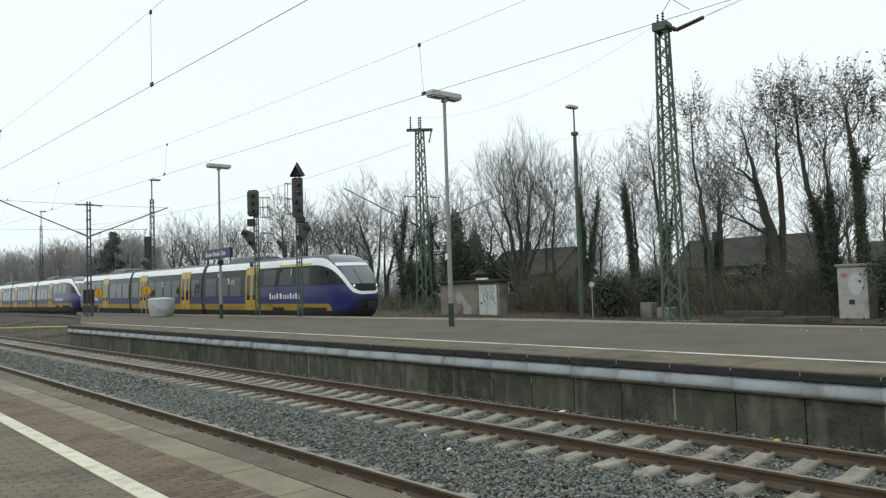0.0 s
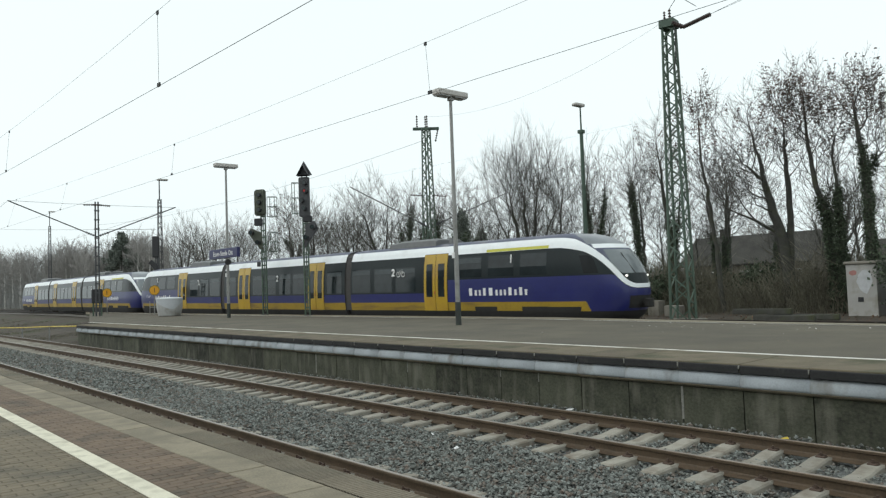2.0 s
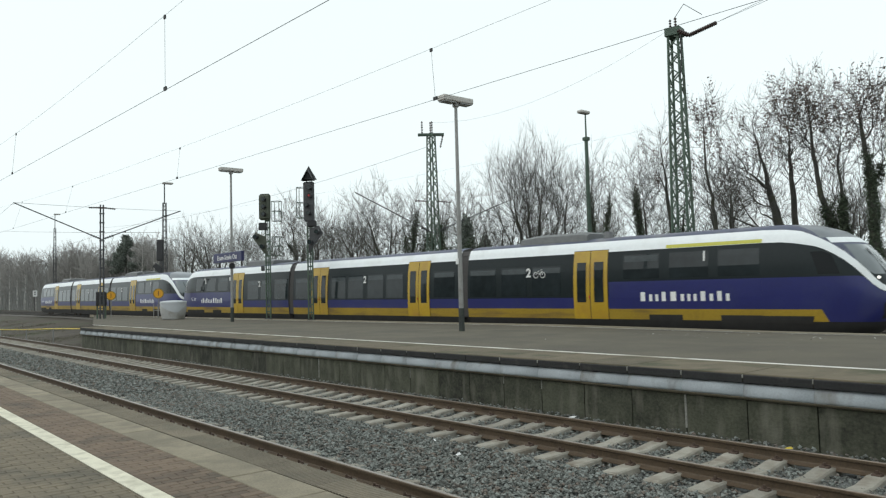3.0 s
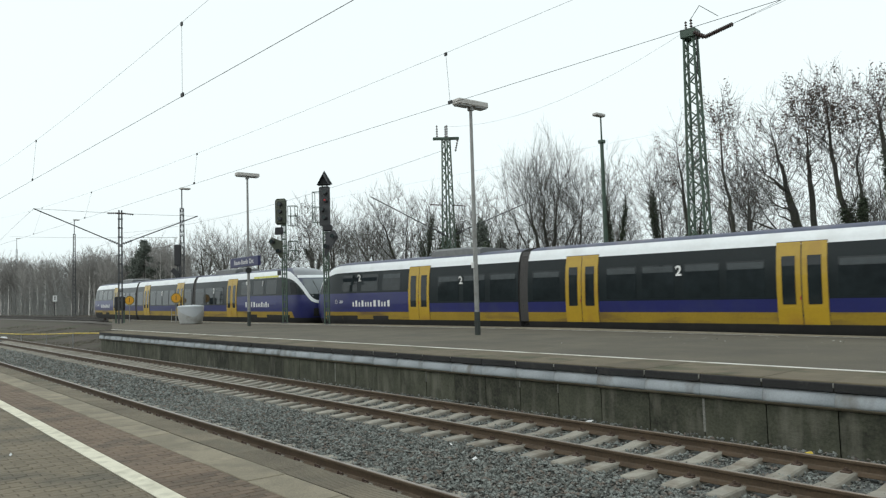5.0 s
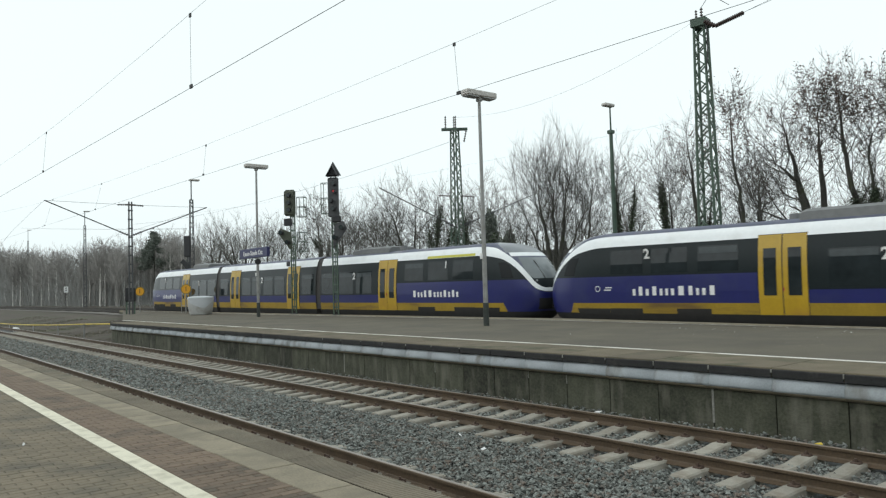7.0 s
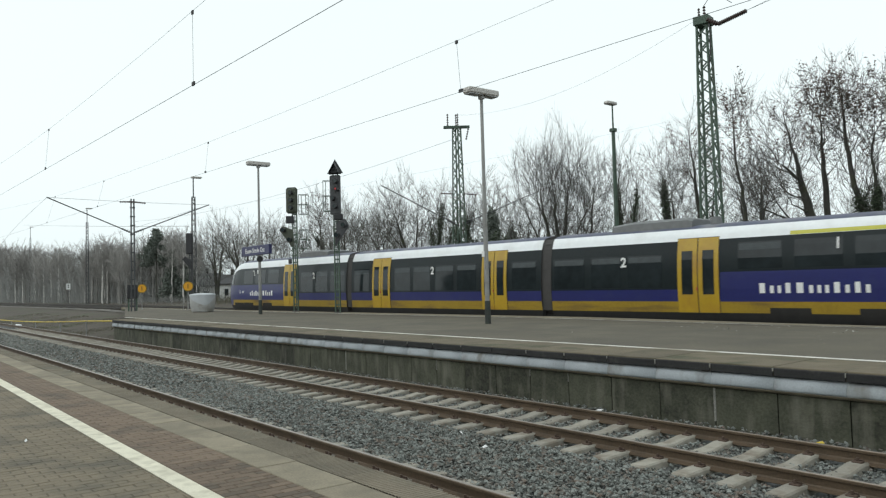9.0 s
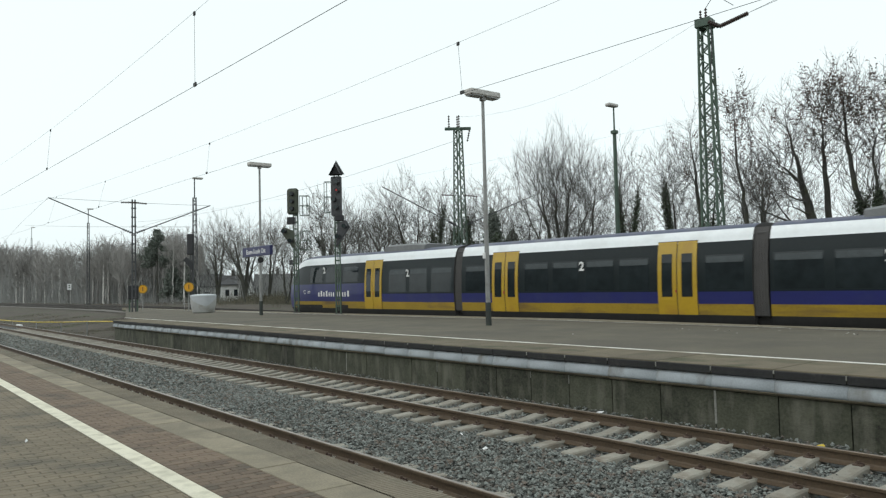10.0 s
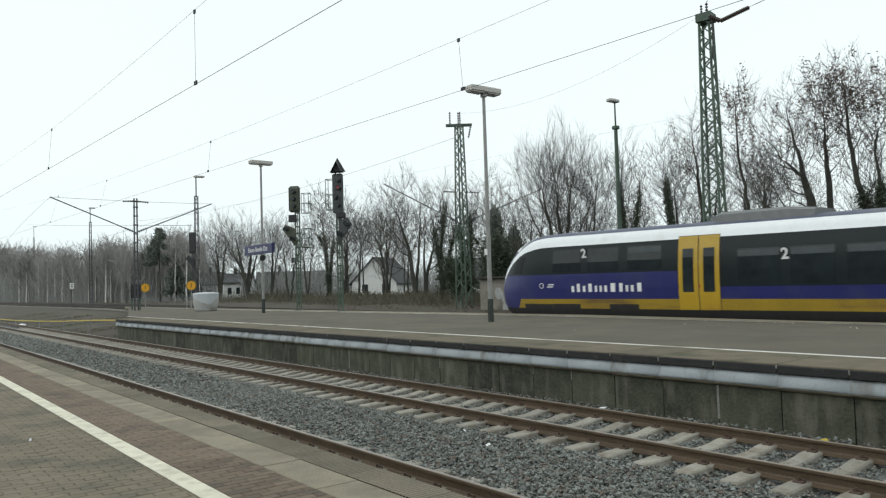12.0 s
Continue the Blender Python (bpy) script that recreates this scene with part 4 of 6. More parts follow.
def station_sign():
    t = thing("station_sign", pose(-40.0, 17.86, 4.42), "dark blue station name sign on a lamp post", "sign")
    part("sign_box", boxed(-1.85, 1.85, -0.09, 0.09, -0.26, 0.28, 0.02), M["sign_blue"], t)
    letters("sign_text", "Essen-Steele Ost", 0.38, Matrix.Translation((0, -0.096, 0.0)) @ Euler((radians(90), 0, 0)).to_matrix().to_4x4(), M["white"], t, "white station name")
    bm = bmesh.new()
    box(bm, -0.14, -0.06, 0.05, 0.24, -0.3, 0.3)
    box(bm, -0.02, 0.06, 0.05, 0.24, -0.3, -0.22)
    part("bracket", bm, M["galv"], t)
    sp = thing("loudspeaker", pose(-39.7, 17.9, 3.95), "small black loudspeaker clamped to the lamp post", "loudspeaker")
    bm = bmesh.new()
    rod(bm, (0, 0, 0), (0.3, -0.1, -0.03), 0.1, 0.17, 12)
    rod(bm, (-0.35, 0.12, 0.02), (0.02, 0, 0), 0.03, n=6)
    part("horn", bm, M["black"], sp)


station_sign()


def ladder_cage(parent, x0, x1, z0, z1, y):
    bm = bmesh.new()
    for x in (x0, x1):
        for yy in (y, y + 0.45):
            bar(bm, (x, yy, z0), (x, yy, z1), 0.03)
    for z in (z0, (z0 + z1) / 2, z1):
        for yy in (y, y + 0.45):
            bar(bm, (x0, yy, z), (x1, yy, z), 0.03)
        for x in (x0, x1):
            bar(bm, (x, y, z), (x, y + 0.45, z), 0.03)
    part("work_cage", bm, M["green"], parent, "green steel work cage")


def signal_post(parent, top, w=0.26, mat="green_pale"):
    bm = bmesh.new()
    for s in (-1, 1):
        bar(bm, (s * w / 2, 0, -0.3), (s * w / 2, 0, top), 0.06, 0.1)
    z = 0.25
    while z < top - 0.2:
        bar(bm, (-w / 2, 0, z), (w / 2, 0, z), 0.05, 0.08)
        z += 0.42
    bar(bm, (0, 0.03, 0), (0, 0.03, top), 0.05, 0.02)
    part("post", bm, M[mat], parent, "green ladder-like steel post")
    part("footing", boxed(-0.2, 0.2, -0.2, 0.2, -0.5, -0.15, 0.03), M["dark"], parent)


def hood(parent, x, z, r, d, material, lit=False):
    """A lamp with its round hood, facing y-."""
    bm = bmesh.new()
    rod(bm, (x, -0.02, z), (x, d, z), r * 0.9, r, 12)
    h = part("lamp_hood", bm, M[material], parent, "black lamp hood")
    bm = bmesh.new()
    rod(bm, (x, d - 0.005, z), (x, d - 0.012, z), r * (0.45 if lit else 0.8), n=12)
    part("lens", bm, M["red" if lit else "lens"], h, "glowing red lamp" if lit else "")


def light_signals():
    # the taller one, with a triangular speed board
    t = thing("railway_signal", pose(-36.4, 21.0, 1.0, 0, 0, 42), "tall light signal with triangular top board and red light", "signal", "platform signals")
    signal_post(t, 7.5)
    s = part("signal_shield", boxed(-0.31, 0.31, -0.16, 0.02, 5.25, 7.45, 0.06), M["dark"], t, "dark grey signal screen")
    for k, (dx, z) in enumerate(((0.1, 7.1), (0.12, 6.65), (-0.08, 6.15), (0.05, 5.7))):
        hood(s, dx, z, 0.13, -0.45, "black", lit=k == 1)
    v = [(-0.46, -0.05, 7.55), (0.46, -0.05, 7.55), (0, -0.05, 8.35), (-0.46, 0.0, 7.55), (0.46, 0.0, 7.55), (0, 0.0, 8.35)]
    part("triangle_board", (v, [(0, 1, 2), (5, 4, 3), (0, 3, 4, 1), (1, 4, 5, 2), (2, 5, 3, 0)]), M["dark"], t, "dark triangular speed board")
    v = [(-0.3, -0.35, 7.55), (0.3, -0.35, 7.55), (0, -0.35, 8.1), (-0.36, -0.05, 7.5), (0.36, -0.05, 7.5), (0, -0.05, 8.25)]
    part("board_hood", (v, [(0, 3, 5, 2), (1, 2, 5, 4), (0, 1, 4, 3)]), M["black"], t)
    part("lower_box", boxed(-0.1, 0.42, -0.2, 0.05, 4.95, 5.3, 0.05), M["black"], t)
    v, f = extrude_profile([(-0.05, 3.5), (0.75, 4.6), (0.55, 5.0), (0.05, 4.85)], -0.12, 0.02)
    v = [(y, x, z) for x, y, z in v]
    part("distant_screen", (v, f), M["dark"], t, "slanted dark distant-signal screen")
    for dx, z in ((0.1, 4.1), (0.5, 4.65)):
        hood(t, dx, z, 0.14, -0.42, "black")
    ladder_cage(t, -0.75, -0.25, 5.5, 7.2, 0.05)
    # the lower one
    t = thing("railway_signal", pose(-41.4, 21.0, 1.03, 0, 0, 42), "light signal with algae-stained hoods on a green post", "signal", "platform signals")
    signal_post(t, 7.1)
    s = part("signal_shield", boxed(-0.5, 0.22, -0.16, 0.02, 5.75, 7.35, 0.12), M["moss_signal"], t, "algae-stained signal screen")
    for z in (7.0, 6.55, 6.1):
        hood(s, -0.14, z, 0.13, -0.4, "black")
    part("number_box", boxed(-0.5, -0.02, -0.2, 0.0, 5.15, 5.6, 0.03), M["black"], t, "black indicator box")
    v, f = extrude_profile([(-0.95, 4.75), (-0.75, 5.02), (-0.1, 4.75), (-0.05, 3.75), (-0.2, 3.75)], -0.12, 0.02)
    v = [(y, x, z) for x, y, z in v]
    part("distant_screen", (v, f), M["moss_signal"], t, "slanted algae-stained distant-signal screen")
    for dx, z in ((-0.65, 4.75), (-0.25, 4.15)):
        hood(t, dx, z, 0.14, -0.42, "black")
    ladder_cage(t, 0.25, 0.7, 5.7, 6.9, 0.05)
    ladder_cage(t, 0.25, 0.7, 3.6, 4.75, 0.05)
    part("cable_box", boxed(-0.42, -0.24, -0.1, 0.1, 2.7, 3.0, 0.02), M["dark"], t)


light_signals()


def lattice(parent, height, w0, w1, step, leg, material, z0=0.0, single=False):
    """Four tapering corner angles with zigzag bracing on each face."""
    def corner(i, z):
        k = (w0 + (w1 - w0) * (z - z0) / (height - z0)) / 2
        return Vector(((-1, 1, 1, -1)[i] * k, (-1, -1, 1, 1)[i] * k, z))
    for i in range(4):
        bm = bmesh.new()
        bar(bm, corner(i, z0), corner(i, height), leg)
        part("leg", bm, M[material], parent)
    for i in range(4):
        if not single:
            bm = bmesh.new()
        z, flip = z0, 0
        while z < height - 0.2:
            st = step * (1 - 0.45 * (z - z0) / (height - z0))
            zn = min(height, z + st)
            a, b = (corner(i, z), corner((i + 1) % 4, zn)) if flip else (corner((i + 1) % 4, z), corner(i, zn))
            if single:
                bm = bmesh.new()
            bar(bm, a, b, leg * 0.62)
            if single:
                part("brace", bm, M[material], parent)
            z, flip = zn, 1 - flip
        if not single:
            tagged(part("bracing", bm, M[material], parent), kind="stuff")


def insulator(bm, a, b, r=0.07, n=5):
    a, b = Vector(a), Vector(b)
    rod(bm, a, b, r * 0.35, n=6)
    for i in range(n):
        p = a.lerp(b, (i + 0.5) / n)
        d = (b - a).normalized() * 0.025
        rod(bm, p - d, p + d, r, r * 0.7, 8)
    return bm


def lattice_masts():
    t = thing("catenary_mast", pose(-19.5, 31.0, 0.15, 0, 0, 12), "tall green lattice catenary mast with a dark insulator arm", "mast", "lattice masts")
    lattice(t, 13.9, 0.88, 0.46, 0.74, 0.09, "green_pale", single=True)
    part("head_plate", boxed(-0.36, 0.36, -0.36, 0.36, 13.75, 14.15, 0.02), M["green"], t)
    part("footing", boxed(-0.85, 0.85, -0.85, 0.85, -0.4, 0.1, 0.05), M["concrete"], t)
    for p, q, r, n in (((0.1, -0.1, 14.1), (0.1, -0.1, 14.65), 0.08, 4), ((-0.15, -0.1, 14.1), (-0.15, -0.1, 14.6), 0.07, 4), ((0.3, -0.3, 13.9), (0.85, -0.5, 13.5), 0.12, 5), ((0.85, -0.5, 13.5), (2.2, -0.7, 13.72), 0.11, 16)):
        part("insulator", insulator(bmesh.new(), p, q, r, n), M["insulator"], t, "dark brown insulator")
    bm = bmesh.new()
    pts = [Vector((0.35, -0.3, 13.9)), Vector((0.42, -0.35, 13.2)), Vector((0.4, -0.36, 12.4)), Vector((0.3, -0.36, 11.6))]
    for a, b in zip(pts, pts[1:]):
        rod(bm, a, b, 0.03, n=6)
    rod(bm, (0.1, -0.1, 14.65), (0.6, -0.3, 15.1), 0.015, n=5)
    rod(bm, (0.6, -0.3, 15.1), (1.6, -0.8, 14.2), 0.015, n=5)
    part("jumper_cable", bm, M["wire"], t)

    t = thing("catenary_mast", pose(-41.5, 34.0, 0.2, 0, 0, 20), "green lattice catenary mast with crossarm and cantilevers", "mast", "lattice masts")
    lattice(t, 13.3, 0.85, 0.42, 0.8, 0.085, "green_pale", single=True)
    part("footing", boxed(-0.7, 0.7, -0.7, 0.7, -0.4, 0.1, 0.05), M["concrete"], t)
    bm = bmesh.new()
    bar(bm, (-0.72, -0.6, 13.3), (0.72, 0.6, 13.35), 0.24, 0.18)
    part("crossarm", bm, M["green"], t)
    for p, q in (((-0.5, -0.4, 13.4), (-0.5, -0.4, 14.3)), ((0.1, 0, 13.4), (0.1, 0, 14.3)), ((-0.1, 0.1, 13.4), (-0.1, 0.1, 14.3)), ((0.66, 0.55, 13.25), (0.5, 0.45, 12.4))):
        part("insulator", insulator(bmesh.new(), p, q, 0.09, 5), M["insulator"], t, "dark brown insulator")
    for a, b in (((-1.0, -0.8, 8.55), (-0.3, -0.25, 8.5)), ((0.3, 0.25, 8.5), (1.05, 0.8, 8.4))):
        part("anchor", insulator(bmesh.new(), a, b, 0.09, 5), M["insulator"], t, "wire anchor with insulators")


lattice_masts()


def place(thing_, a, b):
    """World points put into a thing's own space."""
    inv = thing_.matrix_basis.inverted()
    return inv @ Vector(a), inv @ Vector(b)


def cantilevers():
    # mast between the tracks beyond the platform end
    t = thing("catenary_mast", pose(-61.0, 17.0, 0.6), "slim twin-leg steel catenary mast with two raised cantilevers", "mast", "slim masts")
    bm = bmesh.new()
    for s in (-0.13, 0.13):
        bar(bm, (0, s, 0), (0, s * 0.8, 9.0), 0.06, 0.1)
    z = 0.6
    while z < 8.9:
        bar(bm, (0, -0.19, z), (0, 0.19, z), 0.05, 0.1)
        z += 0.7
    part("post", bm, M["dark"], t, "dark twin-channel post")
    bm = bmesh.new()
    bar(bm, (0, -0.3, 8.75), (0, 0.3, 8.75), 0.12)
    insulator(bm, (0, -0.95, 8.72), (0, -0.3, 8.75), 0.09, 5)
    insulator(bm, (0, 0.3, 8.75), (0, 1.0, 8.7), 0.09, 5)
    part("insulator", bm, M["insulator"], t, "dark brown insulators")
    for end in ((-61.0, 10.97, 9.42), (-61.0, 23.12, 9.41)):
        a, b = place(t, (-61.0, 17.0, 6.9), end)
        bm = bmesh.new()
        rod(bm, a, b, 0.042, n=8)
        insulator(bm, a.lerp(b, 0.03), a.lerp(b, 0.14), 0.11, 4)
        part("cantilever", bm, M["dark"], t, "raised tubular cantilever")
    # second mast's cantilevers
    t = thing("cantilever_frame", pose(-41.5, 34.0, 0.2), "raised tubular cantilevers on the lattice mast", "cantilever")
    for end in ((-41.5, 27.4, 8.9), (-41.5, 42.0, 9.3)):
        a, b = place(t, (-41.5, 34.0, 6.4), end)
        bm = bmesh.new()
        rod(bm, a, b, 0.038, n=8)
        insulator(bm, a.lerp(b, 0.06), a.lerp(b, 0.16), 0.12, 4)
        part("cantilever", bm, M["dark"], t)
    # farther poles beyond the platform end
    for x, y, h, lab in ((-71.6, 25.6, 12.9, "dark lattice lamp mast with a small lamp head"), (-131.3, 29.5, 15.9, "far lattice lamp mast with a small lamp head"), (-224.7, 36.5, 20.4, "far lattice lamp mast with a small lamp head")):
        t = thing("lamp_mast", pose(x, y, 0.3), lab, "lamp mast", "far lamp masts")
        lattice(t, h * 0.86, 0.46, 0.26, 0.8, 0.05, "dark")
        bm = bmesh.new()
        rod(bm, (0, 0, h * 0.85), (0, 0, h), 0.06, n=8)
        part("top_tube", bm, M["dark"], t)
        part("lamp_head", boxed(-0.15, 0.35, -0.2, 0.75, h - 0.03, h + 0.13, 0.04), M["lamp_body"], t)
    t = thing("railway_signal", pose(-70.8, 25.0, 0.4, 0, 0, 42), "dark light signal beyond the platform end", "signal", "platform signals")
    signal_post(t, 7.0, mat="dark")
    s = part("signal_shield", boxed(-0.45, 0.25, -0.15, 0.05, 5.4, 7.4, 0.08), M["black"], t)
    v, f = extrude_profile([(-0.8, 4.9), (-0.5, 5.2), (0.1, 4.7), (0.1, 3.9)], -0.12, 0.02)
    part("distant_screen", ([(y, x, z) for x, y, z in v], f), M["black"], t)
    # lamp behind the train
    t = thing("street_lamp", pose(-26.6, 33.0, 0.2), "tall dark green lamp post with a small flat head", "lamp post")
    bm = bmesh.new()
    rod(bm, (0, 0, 0), (0, 0, 10.3), 0.15, 0.1, 10)
    rod(bm, (0, 0, 10.3), (0, 0, 11.75), 0.05, 0.04, 8)
    part("post", bm, M["green"], t)
    part("collar", boxed(-0.16, 0.16, -0.16, 0.16, 10.2, 10.4, 0.03), M["green"], t)
    part("lamp_head", boxed(-0.18, 0.18, -0.55, 0.25, 11.7, 11.88, 0.05), M["lamp_body"], t)


cantilevers()


def wire(name, pts, r, label):
    if len(pts) == 3:
        # an even sag through the three given points
        a, b, c = map(Vector, pts)
        m = (b - a).length / ((b - a).length + (c - b).length)
        pts = [a * ((k - m) * (k - 1) / m) + b * (k * (k - 1) / (m * (m - 1))) + c * (k * (k - m) / (1 - m)) for k in (i / 14 for i in range(15))]
    ob = part(name, tubes([[(Vector(p), r) for p in pts]], 6), M["wire"])
    return tagged(ob, label, "wire", "overhead wires")


def overhead():
    xs = [-62 + 4 * i for i in range(24)]
    c1 = lambda x: (x, 4.2 + 0.012 * (x + 12), 5.25 - 0.0172 * x)
    m1 = lambda x: (x, 4.2 + 0.004 * (x + 12), 6.64 + 0.0012 * (x + 13) ** 2)
    c2 = lambda x: (x, 8.3 + 0.02 * (x + 15), 5.45 - 0.0116 * x)
    m2 = lambda x: (x, 8.3 + 0.006 * (x + 15), 6.45 + 0.00062 * (x + 5) ** 2)
    c3 = lambda x: (x, line_y(x) - 0.2, 6.55 - 0.012 * (x + 24))
    m3 = lambda x: (x, line_y(x) - 0.2, 8.1 + 0.0007 * (x + 26) ** 2)
    for c, m, drops, lab in ((c1, m1, (-11.7, -22.8, -33.0), "over the near track"), (c2, m2, (-10.1, -21.8, -33.5, -43.0), "over the second track"), (c3, m3, (-28.3, -40.0, -50.0), "over the through track")):
        wire("contact_wire", [c(x) for x in xs], 0.0043 if c is c1 else 0.0037, "taut dark contact wire " + lab)
        wire("messenger_wire", [m(x) for x in xs], 0.0025, "thin sagging messenger wire " + lab)
        for x in drops:
            a, b = c(x), m(x)
            d = wire("dropper", [a, b], 0.003, "thin dropper between messenger and contact wire")
            part("clamp", boxed(a[0] - 0.05, a[0] + 0.05, a[1] - 0.012, a[1] + 0.012, a[2] - 0.01, a[2] + 0.05), M["wire"], d)
            part("clamp", boxed(b[0] - 0.03, b[0] + 0.03, b[1] - 0.012, b[1] + 0.012, b[2] - 0.05, b[2] + 0.01), M["wire"], d)
    # feeders on the lattice masts
    wire("feeder_wire", [(-17.2, 30.75, 13.87), (-6, 28.2, 14.5), (6, 25.5, 15.6)], 0.008, "feeder wire tied to the lattice mast")
    wire("feeder_wire", [(-17.2, 30.75, 13.87), (-6, 28.4, 14.2), (6, 26.0, 15.0)], 0.008, "feeder wire tied to the lattice mast")
    wire("feeder_wire", [(-42.3, 34.8, 13.0), (-70, 33.0, 11.6), (-110, 31.0, 12.4)], 0.01, "feeder wire between the masts")
    wire("feeder_wire", [(-41.5, 34.0, 14.4), (-30, 32.3, 13.2), (-19.5, 31.0, 14.4)], 0.005, "feeder wire between the masts")
    wire("span_wire", [(-61, 23.1, 9.4), (-61, 17, 9.35), (-61, 11, 9.42)], 0.012, "steady wire between the cantilevers")
    wire("feeder_wire", [(-61, 10.97, 9.4), (-90, 12.5, 8.6), (-150, 20.0, 9.0)], 0.009, "wire that runs on past the cantilever")
    wire("feeder_wire", [(-61, 23.12, 9.4), (-100, 22.0, 8.6), (-170, 24.0, 9.4)], 0.009, "wire that runs on past the cantilever")
    wire("span_wire", [(-234.9, 36.5, 22.1), (-120.6, 29.5, 12.5), (-72.8, 25.6, 8.63)], 0.02, "steady wire far along the line")


overhead()


# ---- small things on and around the platform ----
def rear_things():
    t = thing("grit_bin", pose(-50.2, 18.5, 0.83, 0, 0, 35), "rounded grey plastic grit bin with a pale domed lid", "grit bin")
    v, f = [], []
    rings = [(0.0, 0.7), (0.05, 0.76), (0.24, 0.81), (0.5, 0.87), (0.78, 0.9), (1.06, 0.89)]
    seg = 24
    def ring(z, k, sx=0.93, sy=0.7):
        for i in range(seg):
            a = 2 * math.pi * i / seg
            c, s = math.cos(a), math.sin(a)
            v.append((sx * k * math.copysign(abs(c) ** 0.7, c), sy * k * math.copysign(abs(s) ** 0.7, s), z))
    for z, k in rings:
        ring(z, k)
    for r in range(len(rings) - 1):
        f += [(r * seg + i, r * seg + (i + 1) % seg, (r + 1) * seg + (i + 1) % seg, (r + 1) * seg + i) for i in range(seg)]
    f += [tuple(range(seg))[::-1], tuple(range((len(rings) - 1) * seg, len(rings) * seg))]
    part("body", (v, f), M["plaster"], t)
    v, f = [], []
    # the lid hangs down in an arc on the side that faces the camera
    lid = [(0.0, 0), (0.5, 0), (1.0, 0), (1.14, 0.92), (1.2, 0.87), (1.24, 0.6), (1.26, 0.2)]
    for z, k in lid:
        if k:
            ring(z, k)
            continue
        for i in range(seg):
            a = 2 * math.pi * i / seg
            low = 1.06 - 0.6 * max(0.0, math.cos(a + 0.96)) ** 1.6
            h = low + (1.1 - low) * z
            w = float(np.interp(h, [q for q, _ in rings], [r for _, r in rings])) + 0.018
            c, s = math.cos(a), math.sin(a)
            v.append((0.93 * w * math.copysign(abs(c) ** 0.7, c), 0.7 * w * math.copysign(abs(s) ** 0.7, s), h))
    for r in range(len(lid) - 1):
        f += [(r * seg + i, r * seg + (i + 1) % seg, (r + 1) * seg + (i + 1) % seg, (r + 1) * seg + i) for i in range(seg)]
    f += [tuple(range((len(lid) - 1) * seg, len(lid) * seg))]
    part("lid", (v, f, True), M["bin_lid"], t, "pale lid with an arched front")

    for x, y, z in ((-65.6, 19.0, 0.8), (-57.3, 20.0, 0.83)):
        s = thing("track_sign", pose(x, y, z, 0, 0, 62), "round orange sign with a black 1 on a thin post", "sign", "orange signs")
        bm = bmesh.new()
        rod(bm, (0, 0, -0.2), (0, 0, 1.5), 0.03, n=8)
        part("post", bm, M["galv"], s)
        bm = bmesh.new()
        rod(bm, (0, 0.01, 1.8), (0, -0.02, 1.8), 0.38, n=28)
        d = part("disc", bm, M["yellow_sign"], s)
        bm = bmesh.new()
        bmesh.ops.create_circle(bm, segments=28, radius=0.38, matrix=Matrix.Translation((0, -0.024, 1.8)) @ Euler((radians(90), 0, 0)).to_matrix().to_4x4())
        bmesh.ops.create_circle(bm, segments=28, radius=0.32, matrix=Matrix.Translation((0, -0.024, 1.8)) @ Euler((radians(90), 0, 0)).to_matrix().to_4x4())
        bmesh.ops.bridge_loops(bm, edges=bm.edges[:])
        part("rim", bm, M["t_skirt"], d)
        letters("digit", "1", 0.5, Matrix.Translation((0, -0.026, 1.8)) @ Euler((radians(90), 0, 0)).to_matrix().to_4x4(), M["black"], d, "black figure")

    s = thing("dwarf_signal", pose(-62.2, 17.3, 0.7, 0, 0, 60), "black low signal head on green posts", "signal")
    bm = bmesh.new()
    for dx in (-0.3, 0.3):
        bar(bm, (dx, 0, -0.2), (dx, 0, 1.5), 0.1)
    bar(bm, (-0.3, 0, 0.9), (0.3, 0, 0.9), 0.06)
    part("frame", bm, M["green_pale"], s)
    part("head", boxed(-0.38, 0.38, -0.2, 0.1, 1.1, 2.2, 0.05), M["black"], s)

    r = thing("low_railing", pose(-56.6, 19.4, 0.84, 0, 0, 0), "low thin steel railing on the platform", "railing")
    for x in (0, 0.9, 1.9):
        bm = bmesh.new()
        rod(bm, (x, 0, 0), (x, 0, 1.0), 0.025, n=6)
        part("post", bm, M["galv"], r)
    bm = bmesh.new()
    rod(bm, (0, 0, 0.55), (1.9, 0, 0.55), 0.02, n=6)
    part("rail", bm, M["galv"], r)

    p = thing("barrier_pole", pose(-44.6, 11.4, 0.68), "long yellow barrier pole across the platform end", "barrier")
    pts = [(0, 0, 0), (-6, -0.1, -0.12), (-12, -0.4, -0.28), (-18, -0.9, -0.38), (-26, -1.3, -0.45), (-40, -1.6, -0.5)]
    part("pole", tubes([[(Vector(q), 0.035) for q in pts]], 8), M["yellow_pipe"], p)
    for q in pts[1:5]:
        bm = bmesh.new()
        rod(bm, (q[0], q[1], -1.0), (q[0], q[1], q[2]), 0.04, n=6)
        part("prop", bm, M["galv"], p)

    m = thing("white_marker", pose(-66.0, 9.9, -0.15), "small white marker stone beside the rail", "marker")
    part("stone", boxed(-0.6, 0.6, -0.15, 0.15, -0.1, 0.22, 0.05), M["white"], m)
    k = thing("kilometre_sign", pose(-150, 30.5, 0.3, 0, 0, 75), "small white line-side number board on a post", "sign")
    bm = bmesh.new()
    rod(bm, (0, 0, 0), (0, 0, 3.2), 0.06, n=6)
    part("post", bm, M["dark"], k)
    part("board", boxed(-0.35, 0.35, -0.06, 0, 3.0, 4.1, 0.02), M["white"], k)
